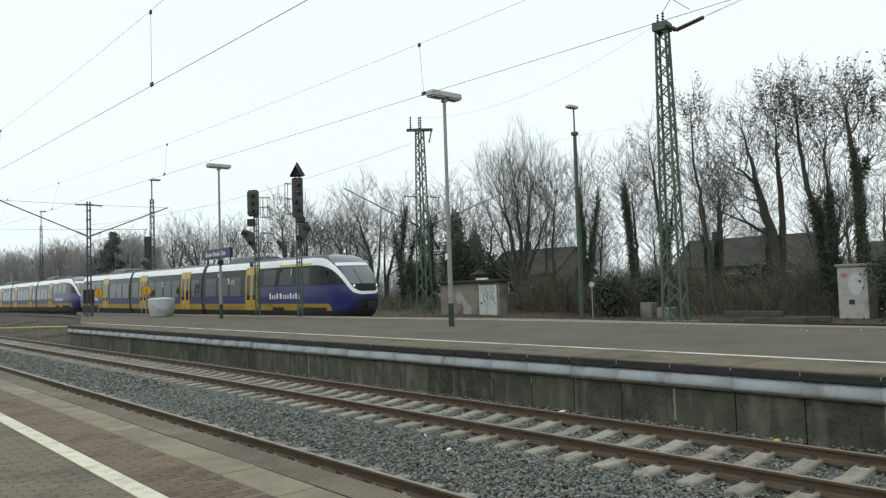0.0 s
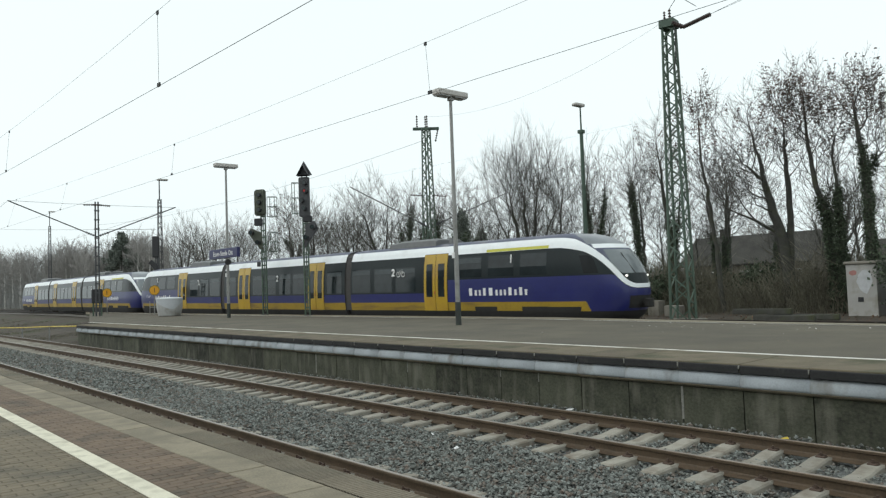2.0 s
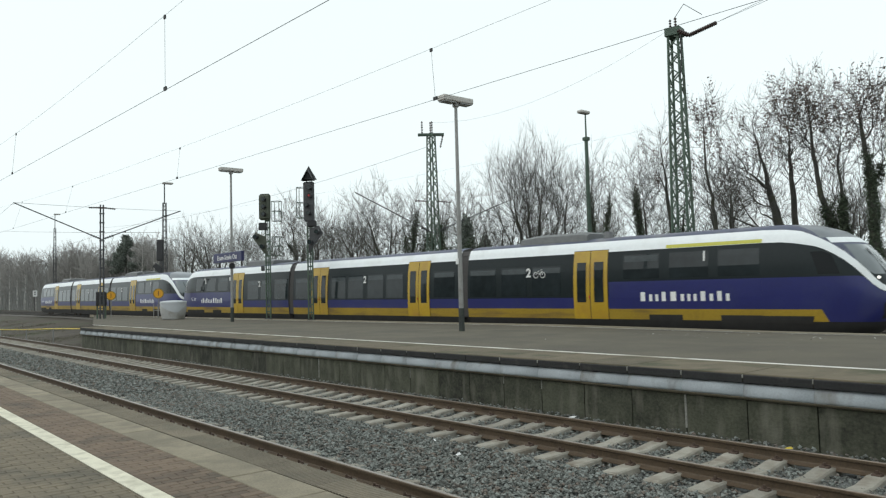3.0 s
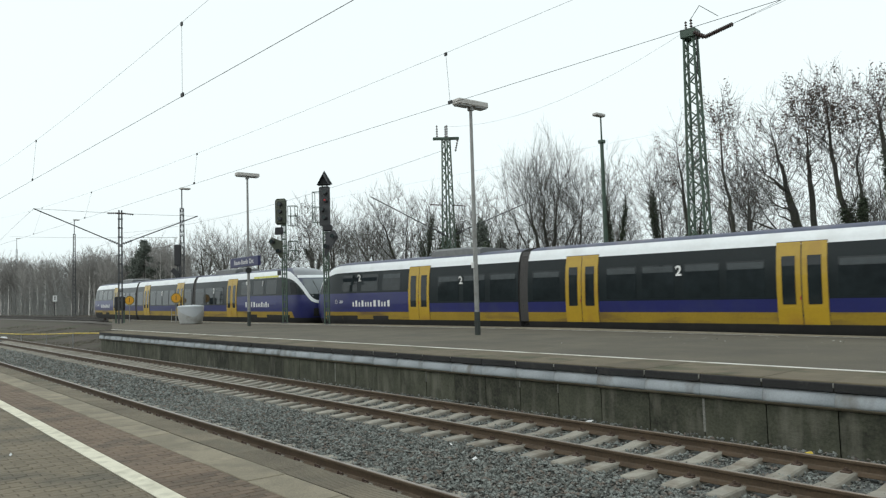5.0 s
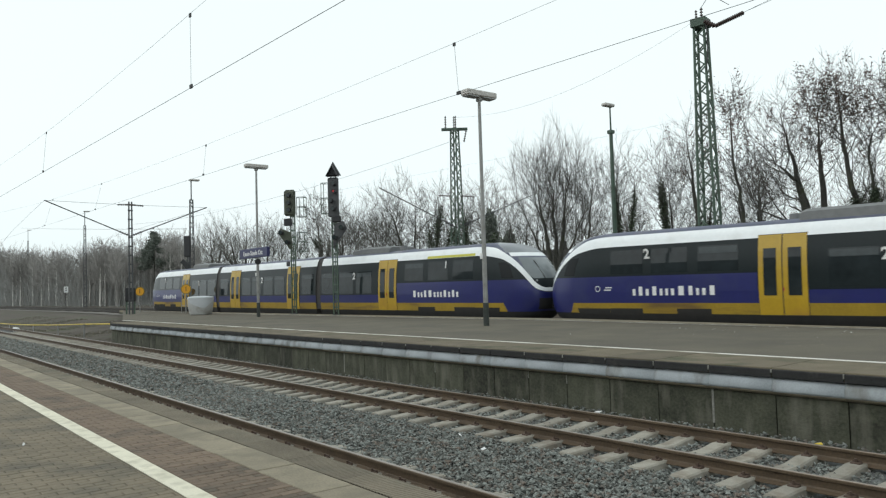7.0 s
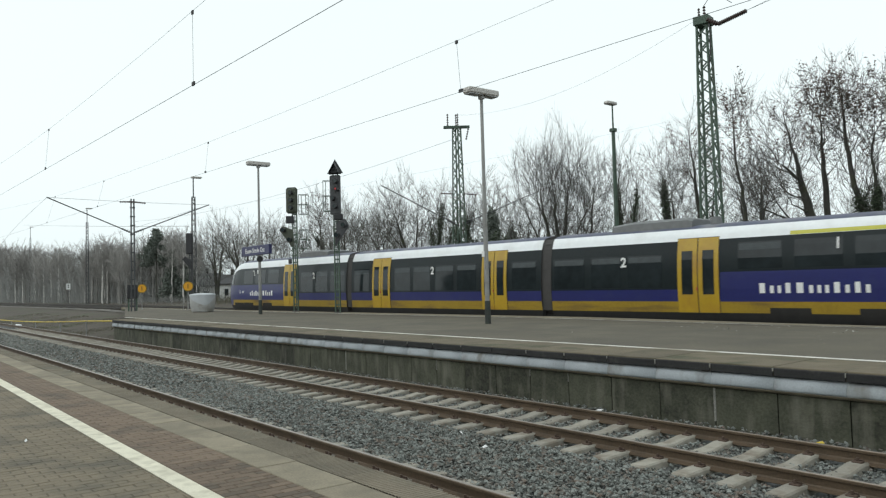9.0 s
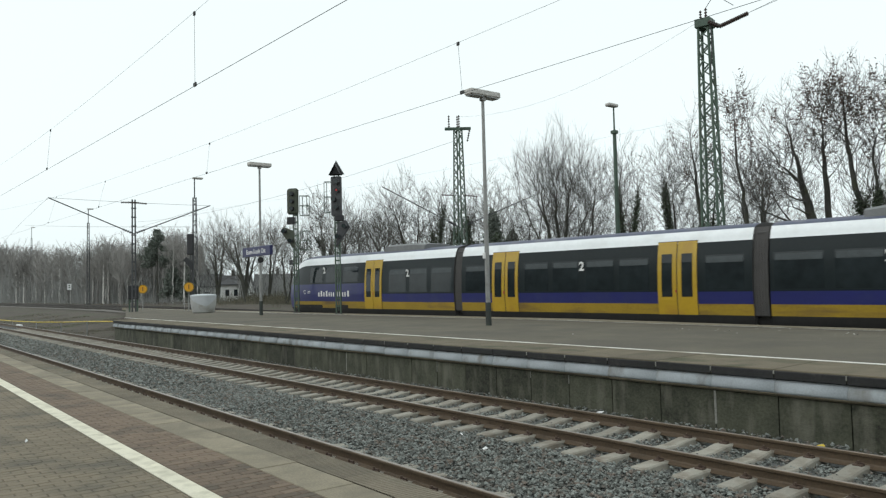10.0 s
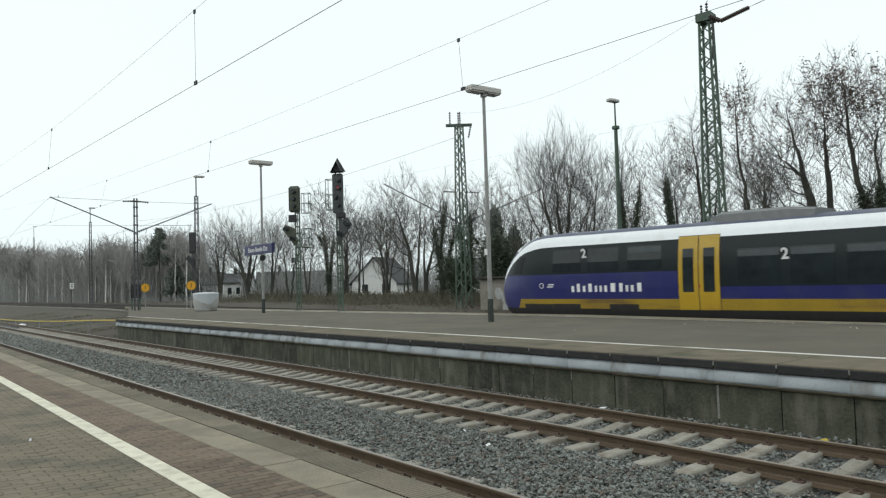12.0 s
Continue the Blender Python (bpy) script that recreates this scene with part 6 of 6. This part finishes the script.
ROW = "trees behind the tracks"
FAN = [[(-0.5, 5.1), (-1.2, 9.4)], [(0.5, 4.7), (1.0, 9.6)], [(-1.1, 4.4), (-2.7, 8.2)], [(1.1, 4.4), (2.6, 8.2)], [(0.1, 5.0), (-0.1, 9.0)]]
THREE = [[(-0.7, 5.0), (-1.6, 9.5)], [(0.4, 4.8), (0.7, 10.0)], [(-0.4, 4.4), (-2.6, 7.6)]]
TREES = [
    # x, y, seed, keywords
    (-35.9, 38.0, 11, dict(stems=FAN, crowns=[(0.1, 7.6, 3.7, 4.6), (0.0, 9.0, 2.9, 2.8)], count=1500, base_r=0.2, each=3, length=1.2, rise=0.5, direct=0.5, twig_r=0.006, label="broad many-stemmed bare tree with dense upright twigs")),
    (-29.9, 37.5, 13, dict(stems=[[(0.0, 3.9), (-0.1, 7.6), (0.1, 9.6)], [(0.5, 4.3), (0.9, 7.3), (0.9, 8.9)]], crowns=[(0.3, 8.0, 1.8, 2.9)], count=351, ivy=7.4, length=0.75, label="slim bare tree with two ivy-covered stems")),
    (-32.4, 39.5, 14, dict(stems=[[(0.4, 4.0), (0.9, 8.8)]], crowns=[(0.6, 7.2, 1.7, 3.2)], count=324, base_r=0.12, length=0.8, label="slim bare tree behind a lamp post")),
    (-26.4, 38.0, 15, dict(stems=[[(-0.3, 4.4), (-0.5, 7.8), (-0.8, 9.8)]], crowns=[(-0.5, 7.7, 1.6, 3.1)], count=378, ivy=7.8, base_r=0.17, length=0.7, label="upright bare tree with ivy on its trunk")),
    (-24.7, 38.5, 16, dict(stems=[[(-0.1, 4.3), (-0.5, 8.2), (-0.7, 10.3)], [(0.3, 4.0), (0.8, 7.3)]], crowns=[(-0.4, 8.8, 1.8, 2.9), (0.6, 6.0, 1.4, 2.0)], count=621, ivy=5.2, seeds=27, base_r=0.2, label="twin-stemmed bare tree with ivy and seed clusters")),
    (-22.6, 40.0, 17, dict(stems=[[(-0.3, 4.0), (-0.9, 7.5)], [(0.4, 4.0), (0.6, 7.4)]], crowns=[(-0.1, 6.4, 1.9, 2.7)], count=405, ivy=4.0, label="low twin-stemmed bare tree with ivy")),
    (-20.5, 36.5, 18, dict(stems=[[(-0.3, 3.4), (-0.6, 6.0), (-0.9, 9.0), (-0.9, 10.8)]], crowns=[(-0.9, 10.7, 1.6, 1.7), (-0.8, 7.6, 1.7, 1.7)], count=445, seeds=42, base_r=0.14, length=0.65, rise=0.2, label="slender bare tree with brown seed clusters")),
    (-17.4, 37.5, 19, dict(stems=[[(-0.3, 3.6), (-1.0, 5.9), (-1.5, 8.3), (-1.9, 10.4)], [(0.1, 4.3), (0.0, 7.1), (-0.1, 9.7)], [(-0.2, 3.8), (-1.6, 4.6), (-3.0, 5.3)]], crowns=[(-1.7, 8.2, 2.5, 3.2), (0.2, 9.0, 1.6, 2.9), (-2.2, 6.0, 1.9, 1.5)], count=1215, seeds=36, base_r=0.3, length=0.65, rise=0.3, label="large spreading bare tree with forked trunk")),
    (-15.0, 37.0, 21, dict(stems=[[(-0.3, 4.1), (-0.9, 6.5), (-1.1, 8.9), (-1.3, 11.2)]], crowns=[(-1.3, 10.0, 1.8, 2.3), (-0.6, 6.9, 1.3, 1.8)], count=702, ivy=5.2, seeds=102, base_r=0.2, length=0.65, rise=0.2, label="leaning tree with ivy and many brown seed clusters")),
    (-14.4, 36.5, 22, dict(stems=[[(-0.2, 4.0), (-0.3, 7.2), (-0.1, 9.4)]], crowns=[(-0.1, 8.3, 1.3, 2.1), (0.2, 5.4, 1.0, 1.4)], count=405, ivy=5.6, seeds=18, base_r=0.15, length=0.55, rise=0.2, label="slim ivy-clad tree with a few seed clusters")),
    (-13.0, 36.2, 23, dict(stems=[[(-0.2, 3.9), (-0.3, 7.2), (-0.6, 9.2)], [(-0.1, 3.4), (0.0, 6.4), (0.7, 7.2)]], crowns=[(-0.4, 9.7, 1.3, 1.7), (0.5, 7.7, 1.1, 1.5)], count=513, ivy=7.6, seeds=66, base_r=0.22, leaves=7000, length=0.65, rise=0.2, label="tree thick with ivy and brown seed clusters")),
    (-11.2, 37.0, 24, dict(stems=[[(0.2, 5.0), (-0.2, 9.6)]], crowns=[(-0.1, 9.2, 1.7, 2.2)], count=445, seeds=66, base_r=0.2, ivy=5.0, length=0.65, rise=0.2, label="tall bare tree with brown seed clusters")),
    (-38.6, 40.5, 26, dict(stems=[[(0.2, 3.6), (0.5, 7.4)], [(-0.4, 3.4), (-1.0, 6.6)]], crowns=[(0.0, 6.2, 1.9, 2.6)], count=380, base_r=0.13, length=0.9, label="bare tree between the hut and the broad tree")),
    (-33.2, 38.6, 27, dict(stems=[[(-0.2, 4.0), (0.3, 8.4)]], crowns=[(0.1, 7.2, 1.8, 3.2)], count=420, base_r=0.14, length=0.9, rise=0.45, label="upright bare tree close to the broad one")),
    (-27.9, 40.0, 28, dict(stems=[[(0.2, 4.2), (-0.1, 8.8)]], crowns=[(0.0, 7.4, 1.7, 3.0)], count=400, base_r=0.13, length=0.8, label="slender bare tree among ivy-clad ones")),
    (-7.5, 38.0, 25, dict(stems=[[(0.2, 4.0), (0.4, 7.8)]], crowns=[(0.2, 6.6, 2.0, 2.6)], count=405, label="bare spreading tree behind scrub")),
    (-42.5, 41.0, 31, dict(stems=[[(-0.4, 3.5), (-0.9, 6.8)], [(0.3, 3.6), (0.8, 7.2)]], crowns=[(0.0, 6.0, 2.0, 2.6)], count=459, ivy=3.0, label="bare tree with some ivy")),
    (-55.6, 43.0, 32, dict(stems=[[(-0.1, 5.0), (0.4, 8.6), (0.1, 11.0)], [(0.7, 4.0), (1.5, 8.0)], [(-0.4, 4.4), (-0.9, 8.4)]], crowns=[(0.1, 8.0, 2.1, 3.8)], count=702, ivy=9.5, leaves=9000, shag=0.24, base_r=0.2, tip_r=0.008, twig_r=0.007, label="bare tree thick with ivy")),
    (-51.0, 42.5, 33, dict(stems=[[(0.2, 4.0), (0.1, 9.0)], [(-0.5, 4.0), (-1.0, 7.8)]], crowns=[(0.0, 7.4, 1.6, 3.0)], count=486, ivy=7.5, leaves=9000, shag=0.24, tip_r=0.008, twig_r=0.007, label="bare tree thick with ivy")),
    (-61.2, 44.0, 34, dict(stems=[[(-0.7, 5.4), (-1.8, 9.2), (-2.6, 11.2)], [(0.3, 4.9), (0.6, 9.2), (0.5, 11.6)], [(-0.5, 4.9), (-2.7, 7.7), (-3.9, 9.1)]], crowns=[(-1.2, 8.6, 3.7, 4.5)], count=1215, base_r=0.24, tip_r=0.009, twig_r=0.0075, length=0.95, rise=0.45, label="many-stemmed bare tree with a wide crown")),
    (-68.7, 46.0, 35, dict(stems=[[(-1.2, 6.0), (-3.0, 9.5)], [(-0.5, 4.0), (-0.6, 8.0)]], crowns=[(-2.6, 8.2, 2.9, 3.3)], count=330, base_r=0.18, tip_r=0.009, twig_r=0.008, length=0.9, label="bare tree with a wide crown")),
    (-76.5, 46.5, 36, dict(stems=[[(0.3, 4.0), (0.5, 8.4)]], crowns=[(0.3, 7.2, 2.3, 3.2)], count=459, tip_r=0.01, twig_r=0.008, length=0.9, label="small bare tree behind scrub")),
    (-84.2, 47.0, 37, dict(stems=[[(-0.4, 6.5), (-1.1, 12.4)], [(0.3, 5.0), (0.8, 9.0)]], crowns=[(-1.0, 10.4, 2.3, 4.3), (0.4, 6.6, 2.2, 2.6)], count=837, seeds=36, ivy=8.0, leaves=6000, base_r=0.22, tip_r=0.011, twig_r=0.009, length=1.0, label="tall bare tree with a few brown clusters")),
    (-92.0, 48.0, 38, dict(stems=[[(-0.4, 4.6), (-0.8, 8.4)], [(0.5, 4.6), (1.0, 8.0)]], crowns=[(0.0, 7.2, 2.8, 3.2)], count=540, tip_r=0.011, twig_r=0.009, length=1.0, label="bare tree beyond the line")),
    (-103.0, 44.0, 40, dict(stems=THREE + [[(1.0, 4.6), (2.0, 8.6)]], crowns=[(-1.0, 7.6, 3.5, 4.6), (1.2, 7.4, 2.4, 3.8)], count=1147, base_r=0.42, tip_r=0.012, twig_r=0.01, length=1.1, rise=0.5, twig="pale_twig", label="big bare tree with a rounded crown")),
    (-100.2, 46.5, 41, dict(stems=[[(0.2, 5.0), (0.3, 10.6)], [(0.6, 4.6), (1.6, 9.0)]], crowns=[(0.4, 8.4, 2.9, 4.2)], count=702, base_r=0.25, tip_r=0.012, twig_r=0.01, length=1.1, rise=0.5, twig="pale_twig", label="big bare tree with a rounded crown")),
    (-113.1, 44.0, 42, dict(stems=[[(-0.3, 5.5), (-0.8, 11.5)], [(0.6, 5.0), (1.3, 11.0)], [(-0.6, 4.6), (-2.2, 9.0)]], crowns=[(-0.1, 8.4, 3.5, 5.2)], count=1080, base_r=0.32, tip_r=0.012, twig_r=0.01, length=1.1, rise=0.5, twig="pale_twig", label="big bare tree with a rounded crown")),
]
# distant crowns get paler twigs, haze being put into the colour
M["pale_twig"] = shader("hazed_crown_twigs", (0.16, 0.155, 0.142), 0.95, var=0.3, scale=0.3, fine=4, bump=0)
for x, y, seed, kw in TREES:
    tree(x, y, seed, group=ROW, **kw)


def second_row():
    """Lesser trees close behind the first."""
    rng = random.Random(61)
    kinds = [o for o in scene.objects if o.parent is None and o.get("label", "").startswith(("slim bare tree behind", "bare spreading", "large spreading", "small bare"))]
    for i in range(17):
        x = -8 - (2.7 if i < 13 else 3.6) * i + rng.uniform(-1.4, 1.4)
        y = rng.uniform(43, 54)
        copy_thing(kinds[i % len(kinds)], pose(x * y / 40, y, ground_height(x, y) - 0.1, 0, 0, rng.uniform(0, 360)) @ Matrix.Scale(rng.uniform(0.72, 1.0), 4))


second_row()


def conifer(x, y, h, seed, label, wide=0.3, limbs_each=5, step=0.035, low=0.16):
    rng = random.Random(seed)
    t = thing("conifer", pose(x, y, ground_height(x, y)), label, "tree")
    part("trunk", tubes([[(Vector((0, 0, 0)), h * 0.018), (Vector((0, 0, h)), 0.02)]], 6), M["bark"], t)
    cs, limbs = [], []
    z = h * low
    while z < h * 0.98:
        r = (h - z) * wide * rng.uniform(0.7, 1.15) + 0.15
        for k in range(limbs_each):
            a = rng.random() * 6.283
            e = Vector((math.cos(a) * r, math.sin(a) * r, z - r * 0.18))
            limbs.append([(Vector((0, 0, z)), 0.03), (e, 0.01)])
            cs += [(Vector((0, 0, z)).lerp(e, f), 0.02) for f in (0.35, 0.5, 0.65, 0.8, 0.95)]
        z += h * step
    part("limb", tubes(limbs, 3), M["bark"], t)
    part("needles", leaf_cloud(rng, cs, 6500, h * 0.013 + 0.05, 0.13), M["conifer"], t, "dark green needles")


conifer(-118.8, 36.6, 11.4, 3, "tall dark open-crowned conifer at the edge of the wood", 0.62, 4, 0.05, 0.56)
conifer(-117, 38.3, 7.6, 4, "young dark conifer beside the wood")
conifer(-115, 40.3, 6.6, 5, "young dark conifer beside the wood")
conifer(-51.4, 46.0, 8.6, 6, "dark conifer behind the hut")
conifer(-48.4, 45.5, 6.3, 7, "dark conifer behind the hut")


def shrub(x, y, w, h, seed, label):
    rng = random.Random(seed)
    t = thing("shrub", pose(x, y, ground_height(x, y)), label, "shrub", "evergreen shrubs")
    stems, cs = [], []
    for i in range(int(8 + 2.5 * w)):
        a, r = rng.random() * 6.283, rng.uniform(0.1, 1) * w / 2
        tip = Vector((math.cos(a) * r, math.sin(a) * r, h * rng.uniform(0.55, 1.0)))
        stems.append([(Vector((math.cos(a) * 0.1, math.sin(a) * 0.1, -0.1)), 0.03), (tip, 0.008)])
        cs += [(Vector((0, 0, 0)).lerp(tip, f), 0.05) for f in (0.3, 0.5, 0.7, 0.85, 1.0)]
    part("stem", tubes(stems, 4), M["bark"], t)
    part("leaves", leaf_cloud(rng, cs, int(3000 + 330 * w * h), 0.2 + 0.04 * w, 0.075), M["ivy"], t, "dark evergreen leaves")


for i, (x, y, w, h) in enumerate(((-27.0, 36.2, 2.1, 2.3), (-24.6, 36.9, 1.8, 2.0), (-10.9, 34.6, 3.0, 3.2), (-9.6, 35.2, 2.6, 2.8), (-46.0, 41.5, 4.6, 5.6), (-43.0, 42.0, 3.4, 4.2), (-50.5, 40.5, 2.2, 3.8), (-20.0, 39.0, 2.2, 2.0))):
    shrub(x, y, w, h, 60 + i, "dark evergreen shrub overgrown with ivy")


def birch_wood():
    """Pale-stemmed trees at the far end of the line: four kinds, repeated."""
    rng = random.Random(77)
    kinds = []
    for k in range(5):
        pale = k < 3
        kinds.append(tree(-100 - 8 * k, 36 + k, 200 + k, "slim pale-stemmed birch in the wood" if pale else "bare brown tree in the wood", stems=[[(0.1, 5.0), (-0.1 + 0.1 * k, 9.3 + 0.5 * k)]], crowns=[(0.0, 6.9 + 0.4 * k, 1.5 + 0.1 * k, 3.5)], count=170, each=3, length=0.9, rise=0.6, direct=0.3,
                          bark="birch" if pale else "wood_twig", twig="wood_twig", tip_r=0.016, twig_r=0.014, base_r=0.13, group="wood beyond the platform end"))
    for i in range(210):
        turn = rng.uniform(math.atan(2.75), math.atan(8.6))
        y = max(34.0, 128 / math.tan(turn)) + abs(rng.gauss(0, 8))
        x = -y * math.tan(turn)
        copy_thing(kinds[rng.choice((0, 1, 3, 4, 2, 3, 4, 3))], pose(x, y, ground_height(x, y) - 0.05 - rng.uniform(0, 3.4), 0, 0, rng.uniform(0, 360)) @ Matrix.Scale(1.1 * max(1.0, math.hypot(x, y) / 185), 4))
    for i in range(46):
        x = rng.uniform(-150, 20)
        y = rng.uniform(94, 130)
        copy_thing(kinds[rng.choice((3, 4))], pose(x, y, ground_height(x, y) - 0.05 + rng.uniform(-2.5, 0.5) - 0.3, 0, 0, rng.uniform(0, 360)))


birch_wood()


def far_woods(count, turn0, turn1, d0, d1, h0, h1, seed, r, label, material="far_twig"):
    """A far band of bare trees and brush, too many to count."""
    rng = random.Random(seed)
    ps = []
    for i in range(count):
        a = math.atan(turn0) + (math.atan(turn1) - math.atan(turn0)) * rng.random()
        d = rng.uniform(d0, d1)
        y = max(d * math.cos(a), rng.uniform(34, 48))
        x = -y * math.tan(a)
        h = max(1.0, math.hypot(x, y) / 205) * rng.uniform(h0, h1) * (0.8 + 0.5 * noise.noise(Vector((x * 0.05, y * 0.05, 2.0)))) * rng.uniform(0.5, 1)
        p = Vector((x, y, ground_height(x, y) - 0.1))
        lean = Vector((rng.gauss(0, 0.16), rng.gauss(0, 0.16), 1))
        q = p + lean * h * 0.5
        e = q + (lean + Vector((rng.gauss(0, 0.25), rng.gauss(0, 0.25), 0))) * h * 0.5
        ps.append([(p, r), (q, r * 0.8), (e, r * 0.35)])
        for k in range(2):
            f = q.lerp(e, rng.random() * 0.7)
            ps.append([(f, r * 0.55), (f + (lean + Vector((rng.gauss(0, 0.6), rng.gauss(0, 0.6), 0))) * h * 0.25, r * 0.25)])
    tagged(part("far_woods", tubes(ps, 3), M[material]), label, "woods", kind="stuff")


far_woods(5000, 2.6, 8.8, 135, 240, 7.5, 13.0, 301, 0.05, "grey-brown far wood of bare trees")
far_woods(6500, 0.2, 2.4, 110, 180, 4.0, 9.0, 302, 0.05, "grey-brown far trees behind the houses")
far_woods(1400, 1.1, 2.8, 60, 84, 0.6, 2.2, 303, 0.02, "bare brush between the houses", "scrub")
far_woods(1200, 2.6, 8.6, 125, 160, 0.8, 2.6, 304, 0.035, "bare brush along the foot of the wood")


def middle_trees():
    """Bare trees between the houses and the line."""
    rng = random.Random(5)
    kinds = [o for o in scene.objects if o.parent is None and o.get("group") == ROW and o.get("label", "").startswith(("big bare", "bare tree with a wide", "bare tree beyond", "upright bare"))]
    for i in range(14):
        turn = rng.uniform(math.atan(0.25), math.atan(2.7))
        d = rng.uniform(75, 110)
        x, y = -d * math.sin(turn), d * math.cos(turn)
        copy_thing(kinds[i % len(kinds)], pose(x, y, ground_height(x, y) - rng.uniform(0.2, 2.5), 0, 0, rng.uniform(0, 360)))


middle_trees()


def scrub(count, x0, x1, y0, y1, hmin, hmax, seed, material, label, sides=3):
    """Dry stalks and brambles, too many to count."""
    rng = random.Random(seed)
    ps = []
    for i in range(count):
        x, y = rng.uniform(x0, x1), rng.uniform(y0, y1)
        k = noise.noise(Vector((x * 0.25, y * 0.25, seed)))
        h = rng.uniform(hmin, hmax) * (0.75 + 0.6 * k)
        if h < 0.12:
            continue
        p = Vector((x, y, ground_height(x, y) - 0.05))
        lean = Vector((rng.gauss(0, 0.3), rng.gauss(0, 0.3), 1))
        q = p + lean * h * 0.55
        e = q + (lean + Vector((rng.gauss(0, 0.5), rng.gauss(0, 0.5), -0.25))) * h * 0.45
        ps.append([(p, 0.012), (q, 0.010), (e, 0.006)])
        if rng.random() < 0.6:
            e2 = q + (lean + Vector((rng.gauss(0, 0.8), rng.gauss(0, 0.8), 0))) * h * 0.35
            ps.append([(q, 0.009), (e2, 0.005)])
    tagged(part("scrub", tubes(ps, sides), M[material]), label, "scrub", kind="stuff")


scrub(6000, -70, 0, 35.0, 44, 0.3, 1.4, 91, "scrub", "dry brown brambles and stalks behind the tracks")
scrub(9000, -36, 2, 37.0, 43, 1.0, 4.0, 92, "scrub", "tangled bare saplings between the trees")
scrub(4500, -110, -55, 36.0, 46, 0.2, 0.8, 93, "scrub", "dry brown brambles and stalks along the line")
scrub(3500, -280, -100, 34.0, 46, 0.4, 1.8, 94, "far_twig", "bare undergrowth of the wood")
scrub(7000, -34, 0, 36.0, 40, 0.7, 3.0, 96, "scrub", "tall brown brush before the houses")
scrub(9000, -100, -43.5, 11.2, 17.5, 0.1, 0.2, 95, "scrub", "short dry grass beyond the platform end")


def thicket(count, x0, x1, y0, y1, height, seed, label):
    """Low brambles with withered leaves, too many to count."""
    rng = random.Random(seed)
    cs = []
    for i in range(count // 9):
        x, y = rng.uniform(x0, x1), rng.uniform(y0, y1)
        k = 0.5 + 0.9 * noise.noise(Vector((x * 0.22, y * 0.3, seed)))
        if k > 0.15:
            cs.append((Vector((x, y, ground_height(x, y) + height * k * rng.random() ** 0.8)), 0.05))
    tagged(part("thicket", leaf_cloud(rng, cs, count, 0.22, 0.085), M["bramble"]), label, "brambles", kind="stuff")


M["bramble"] = shader("withered_bramble_leaves", (0.11, 0.102, 0.068), 0.85, var=0.5, scale=0.5, fine=6, bump=0, island=0.5, stain=(0.1, 0.078, 0.052), stain_scale=0.7)
thicket(26000, -36, 2, 37.5, 43, 2.6, 7, "dense withered brambles between the trees")
thicket(16000, -100, -38, 40.0, 47, 0.9, 8, "withered brambles along the line")


def litter(count, x0, x1, y0, y1, seed, size, material, label, z=None):
    rng = random.Random(seed)
    V, F = [], []
    for i in range(count):
        x, y = rng.uniform(x0, x1), rng.uniform(y0, y1)
        p = Vector((x, y, (ground_height(x, y) if z is None else z) + 0.03))
        u = Vector((rng.gauss(0, 1), rng.gauss(0, 1), rng.gauss(0, 0.35))).normalized() * size * rng.uniform(0.6, 1.4)
        w = Vector((0, 0, 1)).cross(u).normalized() * size * 0.6
        q = len(V)
        V += [tuple(p + u), tuple(p + w), tuple(p - u), tuple(p - w)]
        F += [(q, q + 1, q + 2, q + 3)]
    tagged(part("leaf_litter", (V, F), M[material]), label, "leaf litter", kind="stuff")


litter(9000, -60, 2, 29.0, 40, 5, 0.07, "leaf_litter", "brown fallen leaves on the soil")


def scraps():
    """A few bits of pale rubbish on the ballast and platform."""
    for i, (x, y, z, w, mat, lab) in enumerate(SCRAPS):
        t = thing("paper_scrap", pose(x, y, z, 0, 0, 40 * i), lab, "litter", "scraps")
        v = [(-w, -w * 0.6, 0), (w, -w * 0.5, 0.01), (w * 0.8, w * 0.6, 0.03), (-w * 0.9, w * 0.5, 0.012), (0, 0, 0.025)]
        part("sheet", ([*v, *[(a, b, c - 0.004) for a, b, c in v]], [(0, 1, 4), (1, 2, 4), (2, 3, 4), (3, 0, 4), (6, 5, 9), (7, 6, 9), (8, 7, 9), (5, 8, 9)]), M[mat], t)


SCRAPS = ((-9.05, 10.55, -0.16, 0.07, "white", "small white paper scrap on the ballast"), (-5.1, 10.5, -0.16, 0.05, "yellow_pipe", "small yellow scrap beside the wall"),
          (-8.0, 6.9, -0.1, 0.035, "white", "small white pebble-sized scrap on the ballast"), (-9.2, 1.45, HP + 0.008, 0.014, "white", "tiny white scrap on the paving"),
          (-9.0, 7.3, -0.1, 0.03, "white", "small white scrap on the ballast"))
scraps()
litter(120, -14, -3, 14.5, 20.3, 19, 0.04, "lamp_body", "pale fallen petals and crumbs on the platform", z=0.77)
litter(170, -34, 4, 12.6, 21.0, 15, 0.02, "kerb", "pale bits of dead leaf on the platform", z=0.795)


# ---- an unseen block behind the viewer, added to darken reflections in the train ----
def station_house():
    t = thing("station_house", pose(-75, -32, 0), "long unseen dark block added to darken the train's reflections", "building", kind="structure")
    part("wall", boxed(0, 110, 0, 8, -0.5, 7.5), M["roof_brown"], t)
    part("roof", extrude_profile([(-0.5, 7.4), (8.5, 7.4), (4, 10.5)], -0.5, 110.5), M["roof_grey"], t)


station_house()


motions()
